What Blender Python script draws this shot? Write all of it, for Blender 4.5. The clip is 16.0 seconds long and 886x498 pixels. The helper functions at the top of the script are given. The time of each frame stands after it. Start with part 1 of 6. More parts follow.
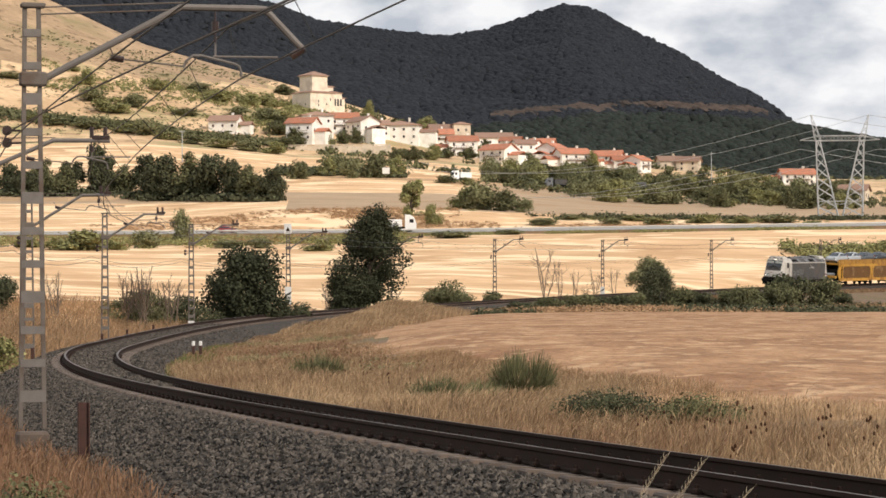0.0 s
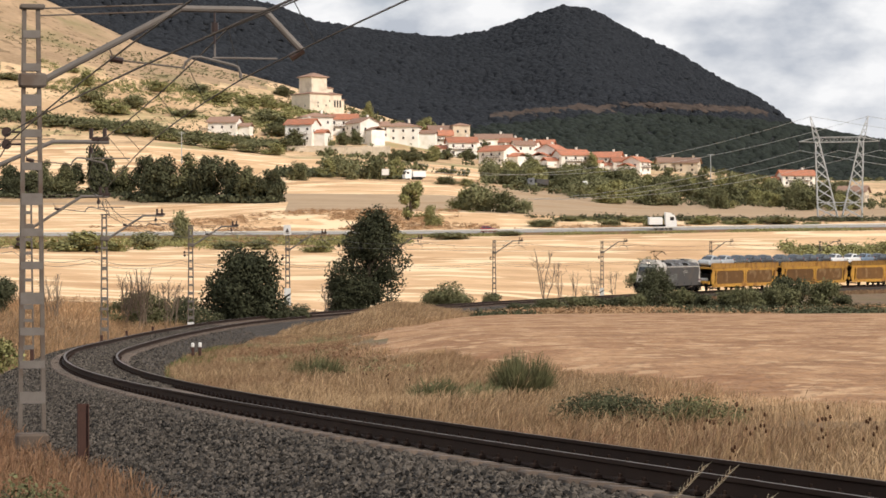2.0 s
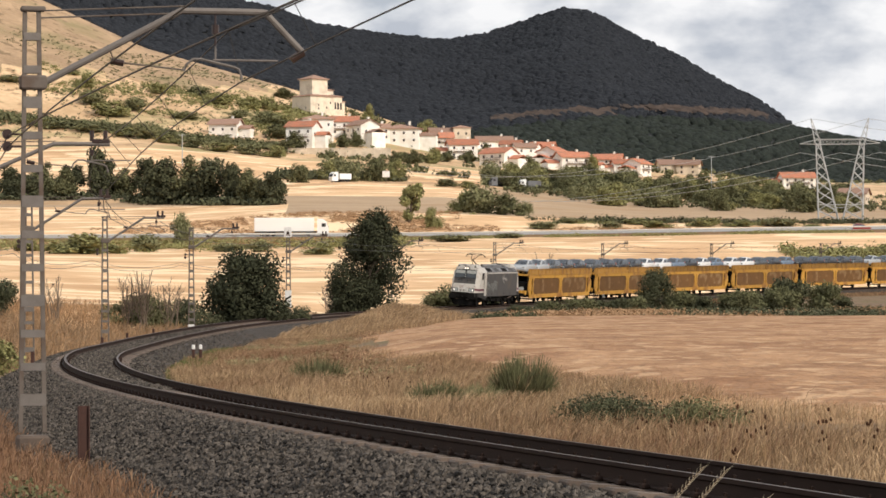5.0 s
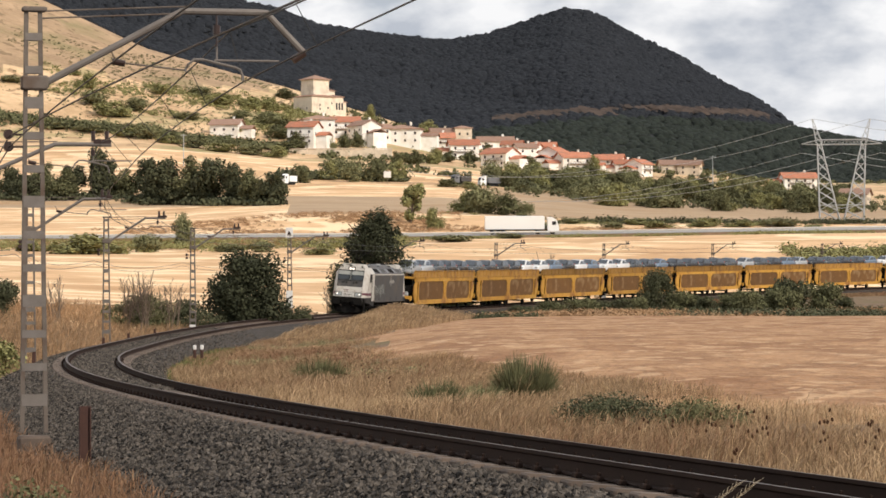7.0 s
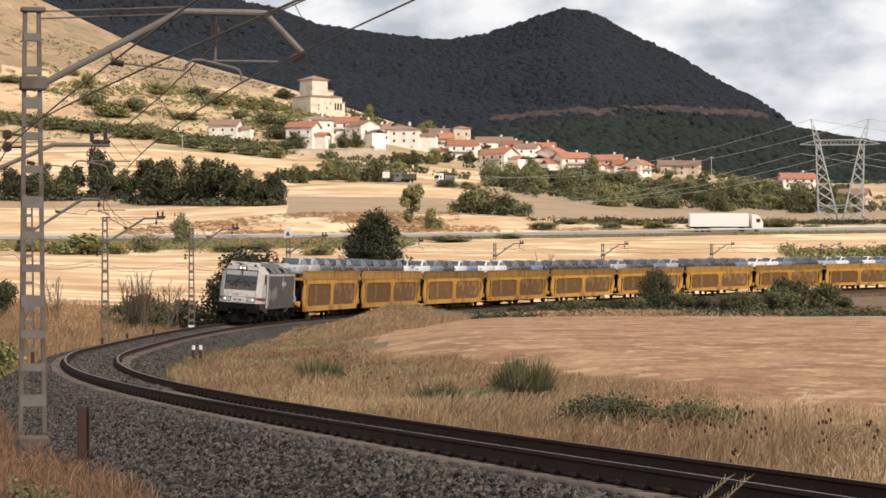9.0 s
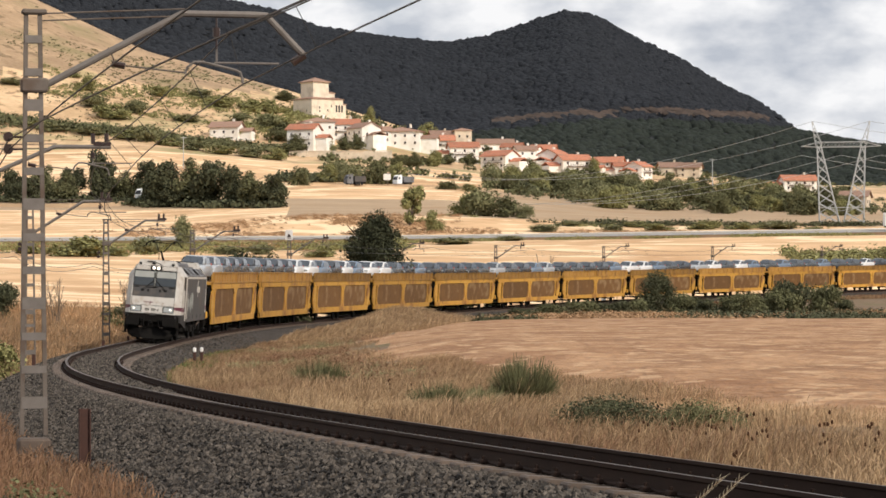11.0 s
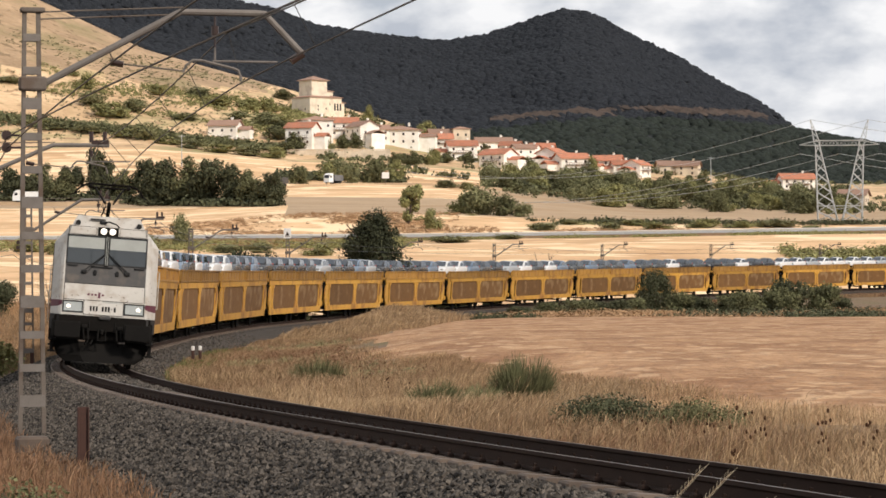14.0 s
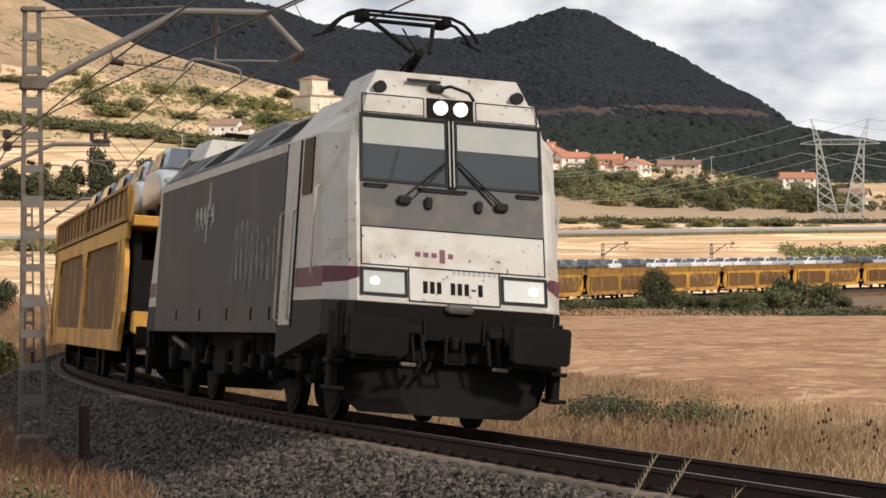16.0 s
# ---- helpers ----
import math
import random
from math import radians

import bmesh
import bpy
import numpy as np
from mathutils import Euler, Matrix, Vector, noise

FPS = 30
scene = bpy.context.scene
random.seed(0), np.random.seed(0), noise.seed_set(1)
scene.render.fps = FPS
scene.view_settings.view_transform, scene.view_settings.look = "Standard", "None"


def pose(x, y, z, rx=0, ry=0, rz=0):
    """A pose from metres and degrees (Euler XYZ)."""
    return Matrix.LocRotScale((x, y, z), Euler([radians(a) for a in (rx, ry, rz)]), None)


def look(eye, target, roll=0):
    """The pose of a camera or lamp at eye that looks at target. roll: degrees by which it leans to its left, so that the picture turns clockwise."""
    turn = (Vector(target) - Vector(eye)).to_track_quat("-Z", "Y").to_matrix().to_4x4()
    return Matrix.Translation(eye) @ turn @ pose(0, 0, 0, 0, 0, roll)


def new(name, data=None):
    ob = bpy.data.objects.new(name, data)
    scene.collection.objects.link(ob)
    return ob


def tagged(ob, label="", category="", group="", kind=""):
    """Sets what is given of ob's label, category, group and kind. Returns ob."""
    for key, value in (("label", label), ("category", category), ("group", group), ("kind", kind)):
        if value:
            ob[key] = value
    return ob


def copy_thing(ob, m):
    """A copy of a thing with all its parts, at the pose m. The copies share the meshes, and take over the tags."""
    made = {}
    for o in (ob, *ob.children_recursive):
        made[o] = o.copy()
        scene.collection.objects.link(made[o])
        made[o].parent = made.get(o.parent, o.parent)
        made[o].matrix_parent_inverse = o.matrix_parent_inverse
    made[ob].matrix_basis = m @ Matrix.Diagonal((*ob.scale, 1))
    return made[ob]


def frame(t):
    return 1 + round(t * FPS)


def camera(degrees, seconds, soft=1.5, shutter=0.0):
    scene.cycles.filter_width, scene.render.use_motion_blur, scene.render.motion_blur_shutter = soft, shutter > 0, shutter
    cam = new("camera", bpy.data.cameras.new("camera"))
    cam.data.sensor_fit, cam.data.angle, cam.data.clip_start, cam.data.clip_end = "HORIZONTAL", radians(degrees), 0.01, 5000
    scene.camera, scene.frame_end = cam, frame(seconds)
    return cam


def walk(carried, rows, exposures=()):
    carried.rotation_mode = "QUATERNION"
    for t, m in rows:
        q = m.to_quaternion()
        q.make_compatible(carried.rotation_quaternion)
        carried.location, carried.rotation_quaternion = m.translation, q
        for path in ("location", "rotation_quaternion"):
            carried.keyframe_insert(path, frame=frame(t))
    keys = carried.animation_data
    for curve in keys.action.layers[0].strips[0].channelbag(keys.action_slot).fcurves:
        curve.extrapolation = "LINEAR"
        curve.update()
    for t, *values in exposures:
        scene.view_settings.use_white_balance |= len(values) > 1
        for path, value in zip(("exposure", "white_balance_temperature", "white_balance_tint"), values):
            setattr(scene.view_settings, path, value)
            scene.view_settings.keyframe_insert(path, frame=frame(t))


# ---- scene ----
# 18.6 degrees across: a long lens on a tripod beside a curved single-track railway
cam = camera(18.55, 16.0, soft=1.65)
EYE = Vector((0.0, 0.0, 2.0))
PITCH, ROLL, FOCAL = 0.012, -0.23, 4800.0
# small drift of the tripod head: seconds, sideways, upwards (both in 1/4800 rad)
DRIFT = [(0, 0, 0), (0.5, -1, .6), (1, 0, 1.2), (2, -1, 2.4), (2.5, .8, 3.9), (3.5, -.6, 5.7), (4.2, -.5, 6.1),
         (6.4, 1.8, 6.5), (7.5, 2.6, 7.1), (8.5, 1.3, 7.4), (9.2, 0, 7.5), (11.4, 2.2, 11.9), (12, 1.9, 12.4), (12.6, 0, 12.1),
         (13.5, -1.4, 10.3), (14, -.8, 8.3), (14.5, -2, 8.2), (15, -1, 7.7), (15.5, 0, 6.7), (16, .2, 6.6)]


def sight(dx, dy):
    return EYE + Vector((-dx / FOCAL, 1.0, math.tan(PITCH + dy / FOCAL))) * 100


walk(cam, [(t, look(EYE, sight(dx, dy), ROLL)) for t, dx, dy in DRIFT])

# ---- world and sun ----
SUN_DIR = Vector((0.62, -0.62, 0.56)).normalized()   # towards the sun: behind the camera, to its right
world = bpy.data.worlds.new("sky")
scene.world = world
world.use_nodes = True
wt = world.node_tree
for n in list(wt.nodes):
    wt.nodes.remove(n)


def wnode(kind, **props):
    n = wt.nodes.new(kind)
    for k, v in props.items():
        if k in n.inputs:
            n.inputs[k].default_value = v
    return n


sky = wt.nodes.new("ShaderNodeTexSky")
sky.sky_type, sky.sun_disc = "NISHITA", False
sky.sun_elevation = math.asin(SUN_DIR.z)
sky.sun_rotation = math.atan2(SUN_DIR.x, SUN_DIR.y)
sky.air_density, sky.dust_density = 1.0, 1.5
coord = wt.nodes.new("ShaderNodeTexCoord")
mp = wt.nodes.new("ShaderNodeMapping")
mp.inputs["Scale"].default_value = (1.0, 1.0, 2.0)
clouds = wnode("ShaderNodeTexNoise", Scale=19.0, Detail=8.0, Roughness=0.5)
cover = wnode("ShaderNodeTexNoise", Scale=2.6, Detail=5.0, Roughness=0.5)
shade = wt.nodes.new("ShaderNodeValToRGB")
shade.color_ramp.elements[0].position, shade.color_ramp.elements[0].color = 0.40, (5.0, 5.35, 6.0, 1)
shade.color_ramp.elements[1].position, shade.color_ramp.elements[1].color = 0.58, (9.3, 9.3, 9.4, 1)
amount = wt.nodes.new("ShaderNodeValToRGB")
amount.color_ramp.elements[0].position, amount.color_ramp.elements[1].position = 0.24, 0.36
mixer = wt.nodes.new("ShaderNodeMix")
mixer.data_type = "RGBA"
back = wnode("ShaderNodeBackground", Strength=0.105)
wout = wt.nodes.new("ShaderNodeOutputWorld")
for a, b in ((coord.outputs["Generated"], mp.inputs["Vector"]), (mp.outputs[0], clouds.inputs["Vector"]),
             (mp.outputs[0], cover.inputs["Vector"]), (clouds.outputs[0], shade.inputs[0]), (cover.outputs[0], amount.inputs[0]),
             (amount.outputs[0], mixer.inputs[0]), (sky.outputs[0], mixer.inputs[6]), (shade.outputs[0], mixer.inputs[7]),
             (mixer.outputs[2], back.inputs[0]), (back.outputs[0], wout.inputs[0])):
    wt.links.new(a, b)
sun = new("sun", bpy.data.lights.new("sun", "SUN"))
sun.data.energy, sun.data.angle, sun.data.color = 3.5, radians(6), (1.0, 0.89, 0.77)
sun.matrix_basis = look(SUN_DIR * 50, (0, 0, 0))
scene.view_settings.exposure = -0.04


# ---- materials ----
def material(name, base, other=None, rough=0.85, metal=0.0, scale=3.0, fine=30.0, bump=0.2, amount=0.6, island=0.0, spread=0.0,
             stain=None, stain_scale=0.6, emit=None, spec=0.3, stretch=(1, 1, 1), chips=None):
    """A surface with variation at two scales, fine relief, and optional per-object or per-island spread of tone."""
    m = bpy.data.materials.new(name)
    m.use_nodes = True
    nt = m.node_tree
    b = nt.nodes["Principled BSDF"]
    b.inputs["Roughness"].default_value, b.inputs["Metallic"].default_value = rough, metal
    b.inputs["Specular IOR Level"].default_value = spec
    tc, mpg = nt.nodes.new("ShaderNodeTexCoord"), nt.nodes.new("ShaderNodeMapping")
    mpg.inputs["Scale"].default_value = stretch
    nt.links.new(tc.outputs["Object"], mpg.inputs["Vector"])

    def noise_at(sc, detail):
        n = nt.nodes.new("ShaderNodeTexNoise")
        n.inputs["Scale"].default_value, n.inputs["Detail"].default_value = sc, detail
        nt.links.new(mpg.outputs[0], n.inputs["Vector"])
        return n
    n1, n2 = noise_at(scale, 4), noise_at(fine, 3)
    mix = nt.nodes.new("ShaderNodeMix")
    mix.data_type = "RGBA"
    c0, c1 = (*base, 1), (*(other or [c * 0.6 for c in base]), 1)
    mix.inputs[6].default_value, mix.inputs[7].default_value = c0, c1
    add = nt.nodes.new("ShaderNodeMath")
    add.operation = "MULTIPLY_ADD"
    nt.links.new(n2.outputs[0], add.inputs[0])
    add.inputs[1].default_value = 0.5
    nt.links.new(n1.outputs[0], add.inputs[2])
    rng = nt.nodes.new("ShaderNodeMapRange")
    rng.inputs[1].default_value, rng.inputs[2].default_value = 0.55, 0.95
    rng.inputs[3].default_value, rng.inputs[4].default_value = 0.5 - amount / 2, 0.5 + amount / 2
    nt.links.new(add.outputs[0], rng.inputs[0])
    nt.links.new(rng.outputs[0], mix.inputs[0])
    colour = mix.outputs[2]
    if stain:
        n3 = noise_at(stain_scale, 6)
        r3 = nt.nodes.new("ShaderNodeMapRange")
        r3.inputs[1].default_value, r3.inputs[2].default_value = 0.5, 0.68
        nt.links.new(n3.outputs[0], r3.inputs[0])
        m3 = nt.nodes.new("ShaderNodeMix")
        m3.data_type = "RGBA"
        m3.inputs[7].default_value = (*stain, 1)
        nt.links.new(colour, m3.inputs[6])
        nt.links.new(r3.outputs[0], m3.inputs[0])
        colour = m3.outputs[2]
    if chips:   # small flecks: colour, size per metre, how rare
        n5 = noise_at(chips[1], 2)
        r5 = nt.nodes.new("ShaderNodeMapRange")
        r5.inputs[1].default_value, r5.inputs[2].default_value = chips[2], chips[2] + .05
        nt.links.new(n5.outputs[0], r5.inputs[0])
        m5 = nt.nodes.new("ShaderNodeMix")
        m5.data_type = "RGBA"
        m5.inputs[7].default_value = (*chips[0], 1)
        nt.links.new(colour, m5.inputs[6])
        nt.links.new(r5.outputs[0], m5.inputs[0])
        colour = m5.outputs[2]
    if island or spread:
        src = nt.nodes.new("ShaderNodeNewGeometry").outputs["Random Per Island"] if island else nt.nodes.new("ShaderNodeObjectInfo").outputs["Random"]
        hs = nt.nodes.new("ShaderNodeHueSaturation")
        r4 = nt.nodes.new("ShaderNodeMapRange")
        r4.inputs[3].default_value, r4.inputs[4].default_value = 1 - (island or spread), 1 + (island or spread)
        nt.links.new(src, r4.inputs[0])
        nt.links.new(r4.outputs[0], hs.inputs["Value"])
        nt.links.new(colour, hs.inputs["Color"])
        colour = hs.outputs[0]
    nt.links.new(colour, b.inputs["Base Color"])
    if bump:
        bp = nt.nodes.new("ShaderNodeBump")
        bp.inputs["Strength"].default_value, bp.inputs["Distance"].default_value = bump, 1.0 / fine
        nt.links.new(n2.outputs[0], bp.inputs["Height"])
        nt.links.new(bp.outputs[0], b.inputs["Normal"])
    if emit:
        b.inputs["Emission Color"].default_value, b.inputs["Emission Strength"].default_value = (*emit[0], 1), emit[1]
    return m


def leafy(name, base, other, isl=.38):
    return material(name, base, other, rough=0.8, scale=0.5, fine=6, bump=0, island=isl, spec=.12)


M = dict(
    verge=material("dry_verge_soil", (.22, .145, .085), (.14, .093, .056), scale=.35, fine=6, bump=.5, stain=(.14, .115, .05), stain_scale=.15),
    # near field browner than the far one: cloud shade sits in its colour
    stubble=material("stubble", (.43, .245, .124), (.27, .14, .066), scale=.20, fine=1.4, bump=.5, amount=1.35, stain=(.26, .125, .055), stain_scale=.10, stretch=(1.5, .8, 1), chips=((.50, .315, .175), .55, .57)),
    gold=material("ripe_stubble", (.79, .53, .30), (.57, .35, .18), scale=.06, fine=.4, bump=.3, amount=1.25, stain=(.50, .295, .145), stain_scale=.028, stretch=(.6, 1.0, 1), chips=((.90, .67, .42), .10, .54)),
    tan=material("ploughed_field", (.46, .33, .205), (.36, .25, .152), scale=.05, fine=.5, bump=.25, amount=.9, stain=(.37, .24, .13), stain_scale=.03, stretch=(.7, 1, 1)),
    scrub=material("scrub_grass", (.76, .535, .32), (.52, .345, .19), scale=.03, fine=.25, bump=.3, amount=1.1, stain=(.33, .285, .13), stain_scale=.028, chips=((.40, .255, .14), .12, .58)),
    # near black: the cloud shade over the mountain is in this colour
    forest=material("shaded_forest_floor", (.016, .018, .020), (.020, .022, .023), scale=.01, fine=.08, bump=.6, stain=(.018, .016, .013), stain_scale=.004),
    # scrub of the upper hill, browned to stand for a cloud's shadow
    shaded_scrub=material("cloud_shaded_scrub", (.46, .315, .188), (.32, .215, .125), scale=.05, fine=.3, bump=.3, amount=1.2, stain=(.27, .21, .105), stain_scale=.035, chips=((.23, .155, .085), .16, .60)),
    ballast=material("ballast_bed", (.056, .046, .038), (.034, .028, .023), scale=3, fine=16, bump=1.0, amount=1.0),
    stone=material("ballast_stone", (.092, .078, .064), (.040, .034, .029), scale=9, fine=60, bump=.3, island=.95),
    rail=material("rail_steel", (.042, .025, .019), (.026, .017, .0135), rough=.8, metal=.1, scale=2, fine=60, bump=.15, spec=.1),
    railtop=material("rail_head", (.135, .11, .095), (.09, .07, .06), rough=.55, metal=.5, scale=2, fine=90, bump=.03),
    sleeper=material("concrete_sleeper", (.150, .114, .090), (.10, .075, .06), scale=3, fine=30, spread=.3),
    steel=material("galvanised_steel", (.17, .145, .125), (.105, .082, .066), rough=.7, metal=.3, scale=2, fine=40, bump=.1, stain=(.11, .075, .055), stain_scale=2),
    wire=material("wire", (.06, .055, .05), rough=.5, metal=.6, bump=0),
    porcelain=material("brown_insulator", (.05, .03, .025), rough=.3, bump=0),
    white=material("dirty_white_paint", (.50, .48, .445), (.42, .395, .355), rough=.5, scale=1.2, fine=14, bump=.04, stain=(.36, .315, .265), stain_scale=2.2, chips=((.14, .11, .09), 13, .67)),
    grey=material("grey_paint", (.086, .082, .081), (.066, .063, .061), rough=.62, scale=.8, fine=20, bump=.02, stain=(.108, .088, .074), stain_scale=.6, spec=.12),
    roofgrey=material("roof_grey_paint", (.17, .175, .185), (.12, .12, .125), rough=.5, scale=1, fine=20, bump=.03, stain=(.10, .09, .08)),
    # grey skirt, darkened by the shade low on the locomotive
    skirt=material("shade_dark_skirt_paint", (.036, .034, .033), (.028, .026, .025), rough=.7, scale=2, fine=30, bump=.03, spec=.15),
    midgrey=material("panel_grey_paint", (.064, .061, .060), (.05, .047, .045), rough=.5, scale=2, fine=30, bump=.03, stain=(.10, .085, .07), stain_scale=2.5),
    maroon=material("maroon_paint", (.12, .03, .05), (.085, .025, .038), rough=.5, scale=3, fine=30, bump=.02),
    # black and steel below take that underbody shade into their colour as well
    black=material("shade_deep_black", (.0075, .007, .0065), (.013, .011, .0095), rough=.85, scale=2, fine=25, bump=.1, spec=.06),
    plough=material("shade_dark_steel", (.0125, .0115, .0105), (.008, .0075, .007), rough=.8, scale=2, fine=25, bump=.06, spec=.08),
    glass=material("windscreen_glass", (.028, .034, .038), (.02, .025, .028), rough=.06, scale=1, fine=3, bump=0, spec=.9),
    blind=material("pale_blind", (.31, .32, .30), (.25, .26, .24), rough=.5, scale=2, fine=10, bump=.02),
    lamp=material("lit_headlamp", (.9, .88, .8), rough=.3, bump=0, emit=((1, .86, .72), 1.5)),
    lens=material("headlamp_glass", (.34, .36, .35), (.28, .30, .29), rough=.2, scale=8, fine=40, bump=.02, spec=.6),
    yellow=material("wagon_yellow", (.55, .305, .052), (.42, .205, .036), rough=.55, scale=.5, fine=8, bump=.05, stain=(.235, .105, .03), stain_scale=.9, spread=.22),
    parapet=material("parapet_ochre", (.36, .195, .042), (.25, .125, .028), rough=.6, scale=.6, fine=8, bump=.06, stain=(.17, .085, .03), stain_scale=.9, spread=.3),
    screen=material("rusty_screen", (.165, .083, .026), (.105, .05, .017), rough=.8, scale=.7, fine=12, bump=.15, stain=(.24, .15, .075), stain_scale=1.1, spread=.22),
    pane_dark=material("cab_side_glass", (.012, .012, .013), rough=.4, scale=1, fine=3, bump=0, spec=.05),
    rubber=material("rubber", (.02, .02, .02), rough=.8, bump=0),
    chrome=material("lamp_glass_tail", (.4, .08, .05), rough=.3, bump=0),
    # paler than plain asphalt: the glare off the highway is in the colour
    asphalt=material("asphalt", (.34, .335, .32), (.28, .275, .265), scale=.2, fine=3, bump=.1),
)


# ---- mesh building ----
class Mesh:
    """Collects vertices and faces; each part becomes one mesh object."""

    def __init__(self):
        self.v, self.f, self.m = [], [], []

    def add(self, verts, faces, slot=0):
        o = len(self.v)
        self.v += [tuple(p) for p in verts]
        self.f += [tuple(i + o for i in f) for f in faces]
        self.m += [slot] * len(faces)
        return self

    def box(self, c, s, rot=None, taper=1.0, bevel=0.0, slot=0):
        x, y, z = s[0] / 2, s[1] / 2, s[2] / 2
        if bevel:
            b = min(bevel, x * .9, y * .9, z * .9)
            ring = [(-x + b, -y), (x - b, -y), (x, -y + b), (x, y - b), (x - b, y), (-x + b, y), (-x, y - b), (-x, -y + b)]
            k = 1 - b / max(x, y)
            levels = [(-z, k), (-z + b, 1), (z - b, 1), (z, k)]
            pts = [Vector((px * q, py * q, pz)) for pz, q in levels for px, py in ring]
            fs = [tuple(range(7, -1, -1)), tuple(range(24, 32))]
            fs += [(l * 8 + i, l * 8 + (i + 1) % 8, l * 8 + 8 + (i + 1) % 8, l * 8 + 8 + i) for l in range(3) for i in range(8)]
        else:
            t = taper
            pts = [Vector(q) for q in ((-x, -y, -z), (x, -y, -z), (x, y, -z), (-x, y, -z), (-x * t, -y * t, z), (x * t, -y * t, z), (x * t, y * t, z), (-x * t, y * t, z))]
            fs = [(3, 2, 1, 0), (4, 5, 6, 7), (0, 1, 5, 4), (1, 2, 6, 5), (2, 3, 7, 6), (3, 0, 4, 7)]
        if rot:
            pts = [rot @ q for q in pts]
        return self.add([q + Vector(c) for q in pts], fs, slot)

    def tube(self, pts, r, n=6, slot=0, r2=None):
        """A round bar along points."""
        pts = [Vector(q) for q in pts]
        verts, faces = [], []
        for i, q in enumerate(pts):
            d = (pts[min(i + 1, len(pts) - 1)] - pts[max(i - 1, 0)]).normalized()
            a = d.cross(Vector((0, 0, 1)) if abs(d.z) < .9 else Vector((1, 0, 0))).normalized()
            b = d.cross(a)
            rr = r if r2 is None else r + (r2 - r) * i / (len(pts) - 1)
            verts += [q + (a * math.cos(2 * math.pi * k / n) + b * math.sin(2 * math.pi * k / n)) * rr for k in range(n)]
        for i in range(len(pts) - 1):
            faces += [(i * n + k, i * n + (k + 1) % n, i * n + n + (k + 1) % n, i * n + n + k) for k in range(n)]
        faces += [tuple(range(n)), tuple(range(len(pts) * n - 1, len(pts) * n - n - 1, -1))]
        return self.add(verts, faces, slot)

    def prism(self, outline, depth, place=None, slot=0):
        """An outline (x, z) pushed along y from -depth/2 to depth/2."""
        n = len(outline)
        pts = [Vector((x, -depth / 2, z)) for x, z in outline] + [Vector((x, depth / 2, z)) for x, z in outline]
        if place:
            pts = [place @ q for q in pts]
        fs = [tuple(range(n)), tuple(range(2 * n - 1, n - 1, -1))] + [(i + n, (i + 1) % n + n, (i + 1) % n, i) for i in range(n)]
        return self.add(pts, fs, slot)

    def loft(self, rings, slot=0, caps=True):
        n = len(rings[0])
        fs = [(i * n + k, i * n + (k + 1) % n, i * n + n + (k + 1) % n, i * n + n + k) for i in range(len(rings) - 1) for k in range(n)]
        if caps:
            fs += [tuple(range(n - 1, -1, -1)), tuple(range((len(rings) - 1) * n, len(rings) * n))]
        return self.add([q for r in rings for q in r], fs, slot)

    def data(self, name, mats, smooth=False):
        me = bpy.data.meshes.new(name)
        me.from_pydata(self.v, [], self.f)
        for m in mats if isinstance(mats, (list, tuple)) else [mats]:
            me.materials.append(m)
        me.polygons.foreach_set("material_index", self.m)
        if smooth:
            me.polygons.foreach_set("use_smooth", [True] * len(self.f))
        me.update()
        return me


def part(name, mesh, mats, parent=None, label="", m=None, smooth=False):
    """Links a mesh as one object under a thing or a part."""
    ob = new(name, mesh if isinstance(mesh, bpy.types.Mesh) else mesh.data(name, mats, smooth))
    ob.parent = parent
    if m is not None:
        ob.matrix_basis = m
    return tagged(ob, label)


def thing(name, label, category, group="", m=None, kind=""):
    ob = new(name)
    if m is not None:
        ob.matrix_basis = m
    return tagged(ob, label, category, group, kind)


def bulk(name, verts, faces, mats, slots=None, smooth=False):
    """A large mesh from arrays."""
    me = bpy.data.meshes.new(name)
    verts, faces = np.asarray(verts, np.float32), np.asarray(faces, np.int32)
    k = faces.shape[1]
    me.vertices.add(len(verts))
    me.vertices.foreach_set("co", verts.ravel())
    me.loops.add(faces.size)
    me.loops.foreach_set("vertex_index", faces.ravel())
    me.polygons.add(len(faces))
    me.polygons.foreach_set("loop_start", np.arange(0, faces.size, k, dtype=np.int32))
    for m in mats:
        me.materials.append(m)
    if slots is not None:
        me.polygons.foreach_set("material_index", np.asarray(slots, np.int32))
    me.polygons.foreach_set("use_smooth", np.full(len(faces), smooth))
    me.update(calc_edges=True)
    return new(name, me)


# ---- the railway's line: distance along it grows away from the camera ----
BEND_AT = [-30, 0, 20, 40, 60, 90, 120, 160, 200, 240, 280, 320, 400, 460, 900]
BEND = [.0008, .00127, .00213, .00237, .00243, .00204, .00197, .00249, .00226, .0021, .00245, .00224, .00187, .0008, .0002]
RISE_AT = [-30, -20, 10, 40, 70, 100, 130, 160, 200, 240, 280, 320, 400, 900]
RISE = [.62, .574, .16, -.2195, -.4916, -.767, -.719, -.5498, -.4101, -.2305, .1285, .58, 1.535, 4.5]
CANT, GAUGE = 0.0746, 0.87
LINE_S = np.arange(-90, 860, 1.0)
_k = np.interp(LINE_S, BEND_AT, BEND)
LINE_PSI = np.cumsum(_k)
LINE_PSI += -0.25973 - LINE_PSI[90]
LINE_X, LINE_Y = np.cumsum(np.sin(LINE_PSI)), np.cumsum(np.cos(LINE_PSI))
LINE_X += 0.24866 - LINE_X[90]
LINE_Y += 31.27053 - LINE_Y[90]
_z = np.interp(LINE_S, RISE_AT, RISE)
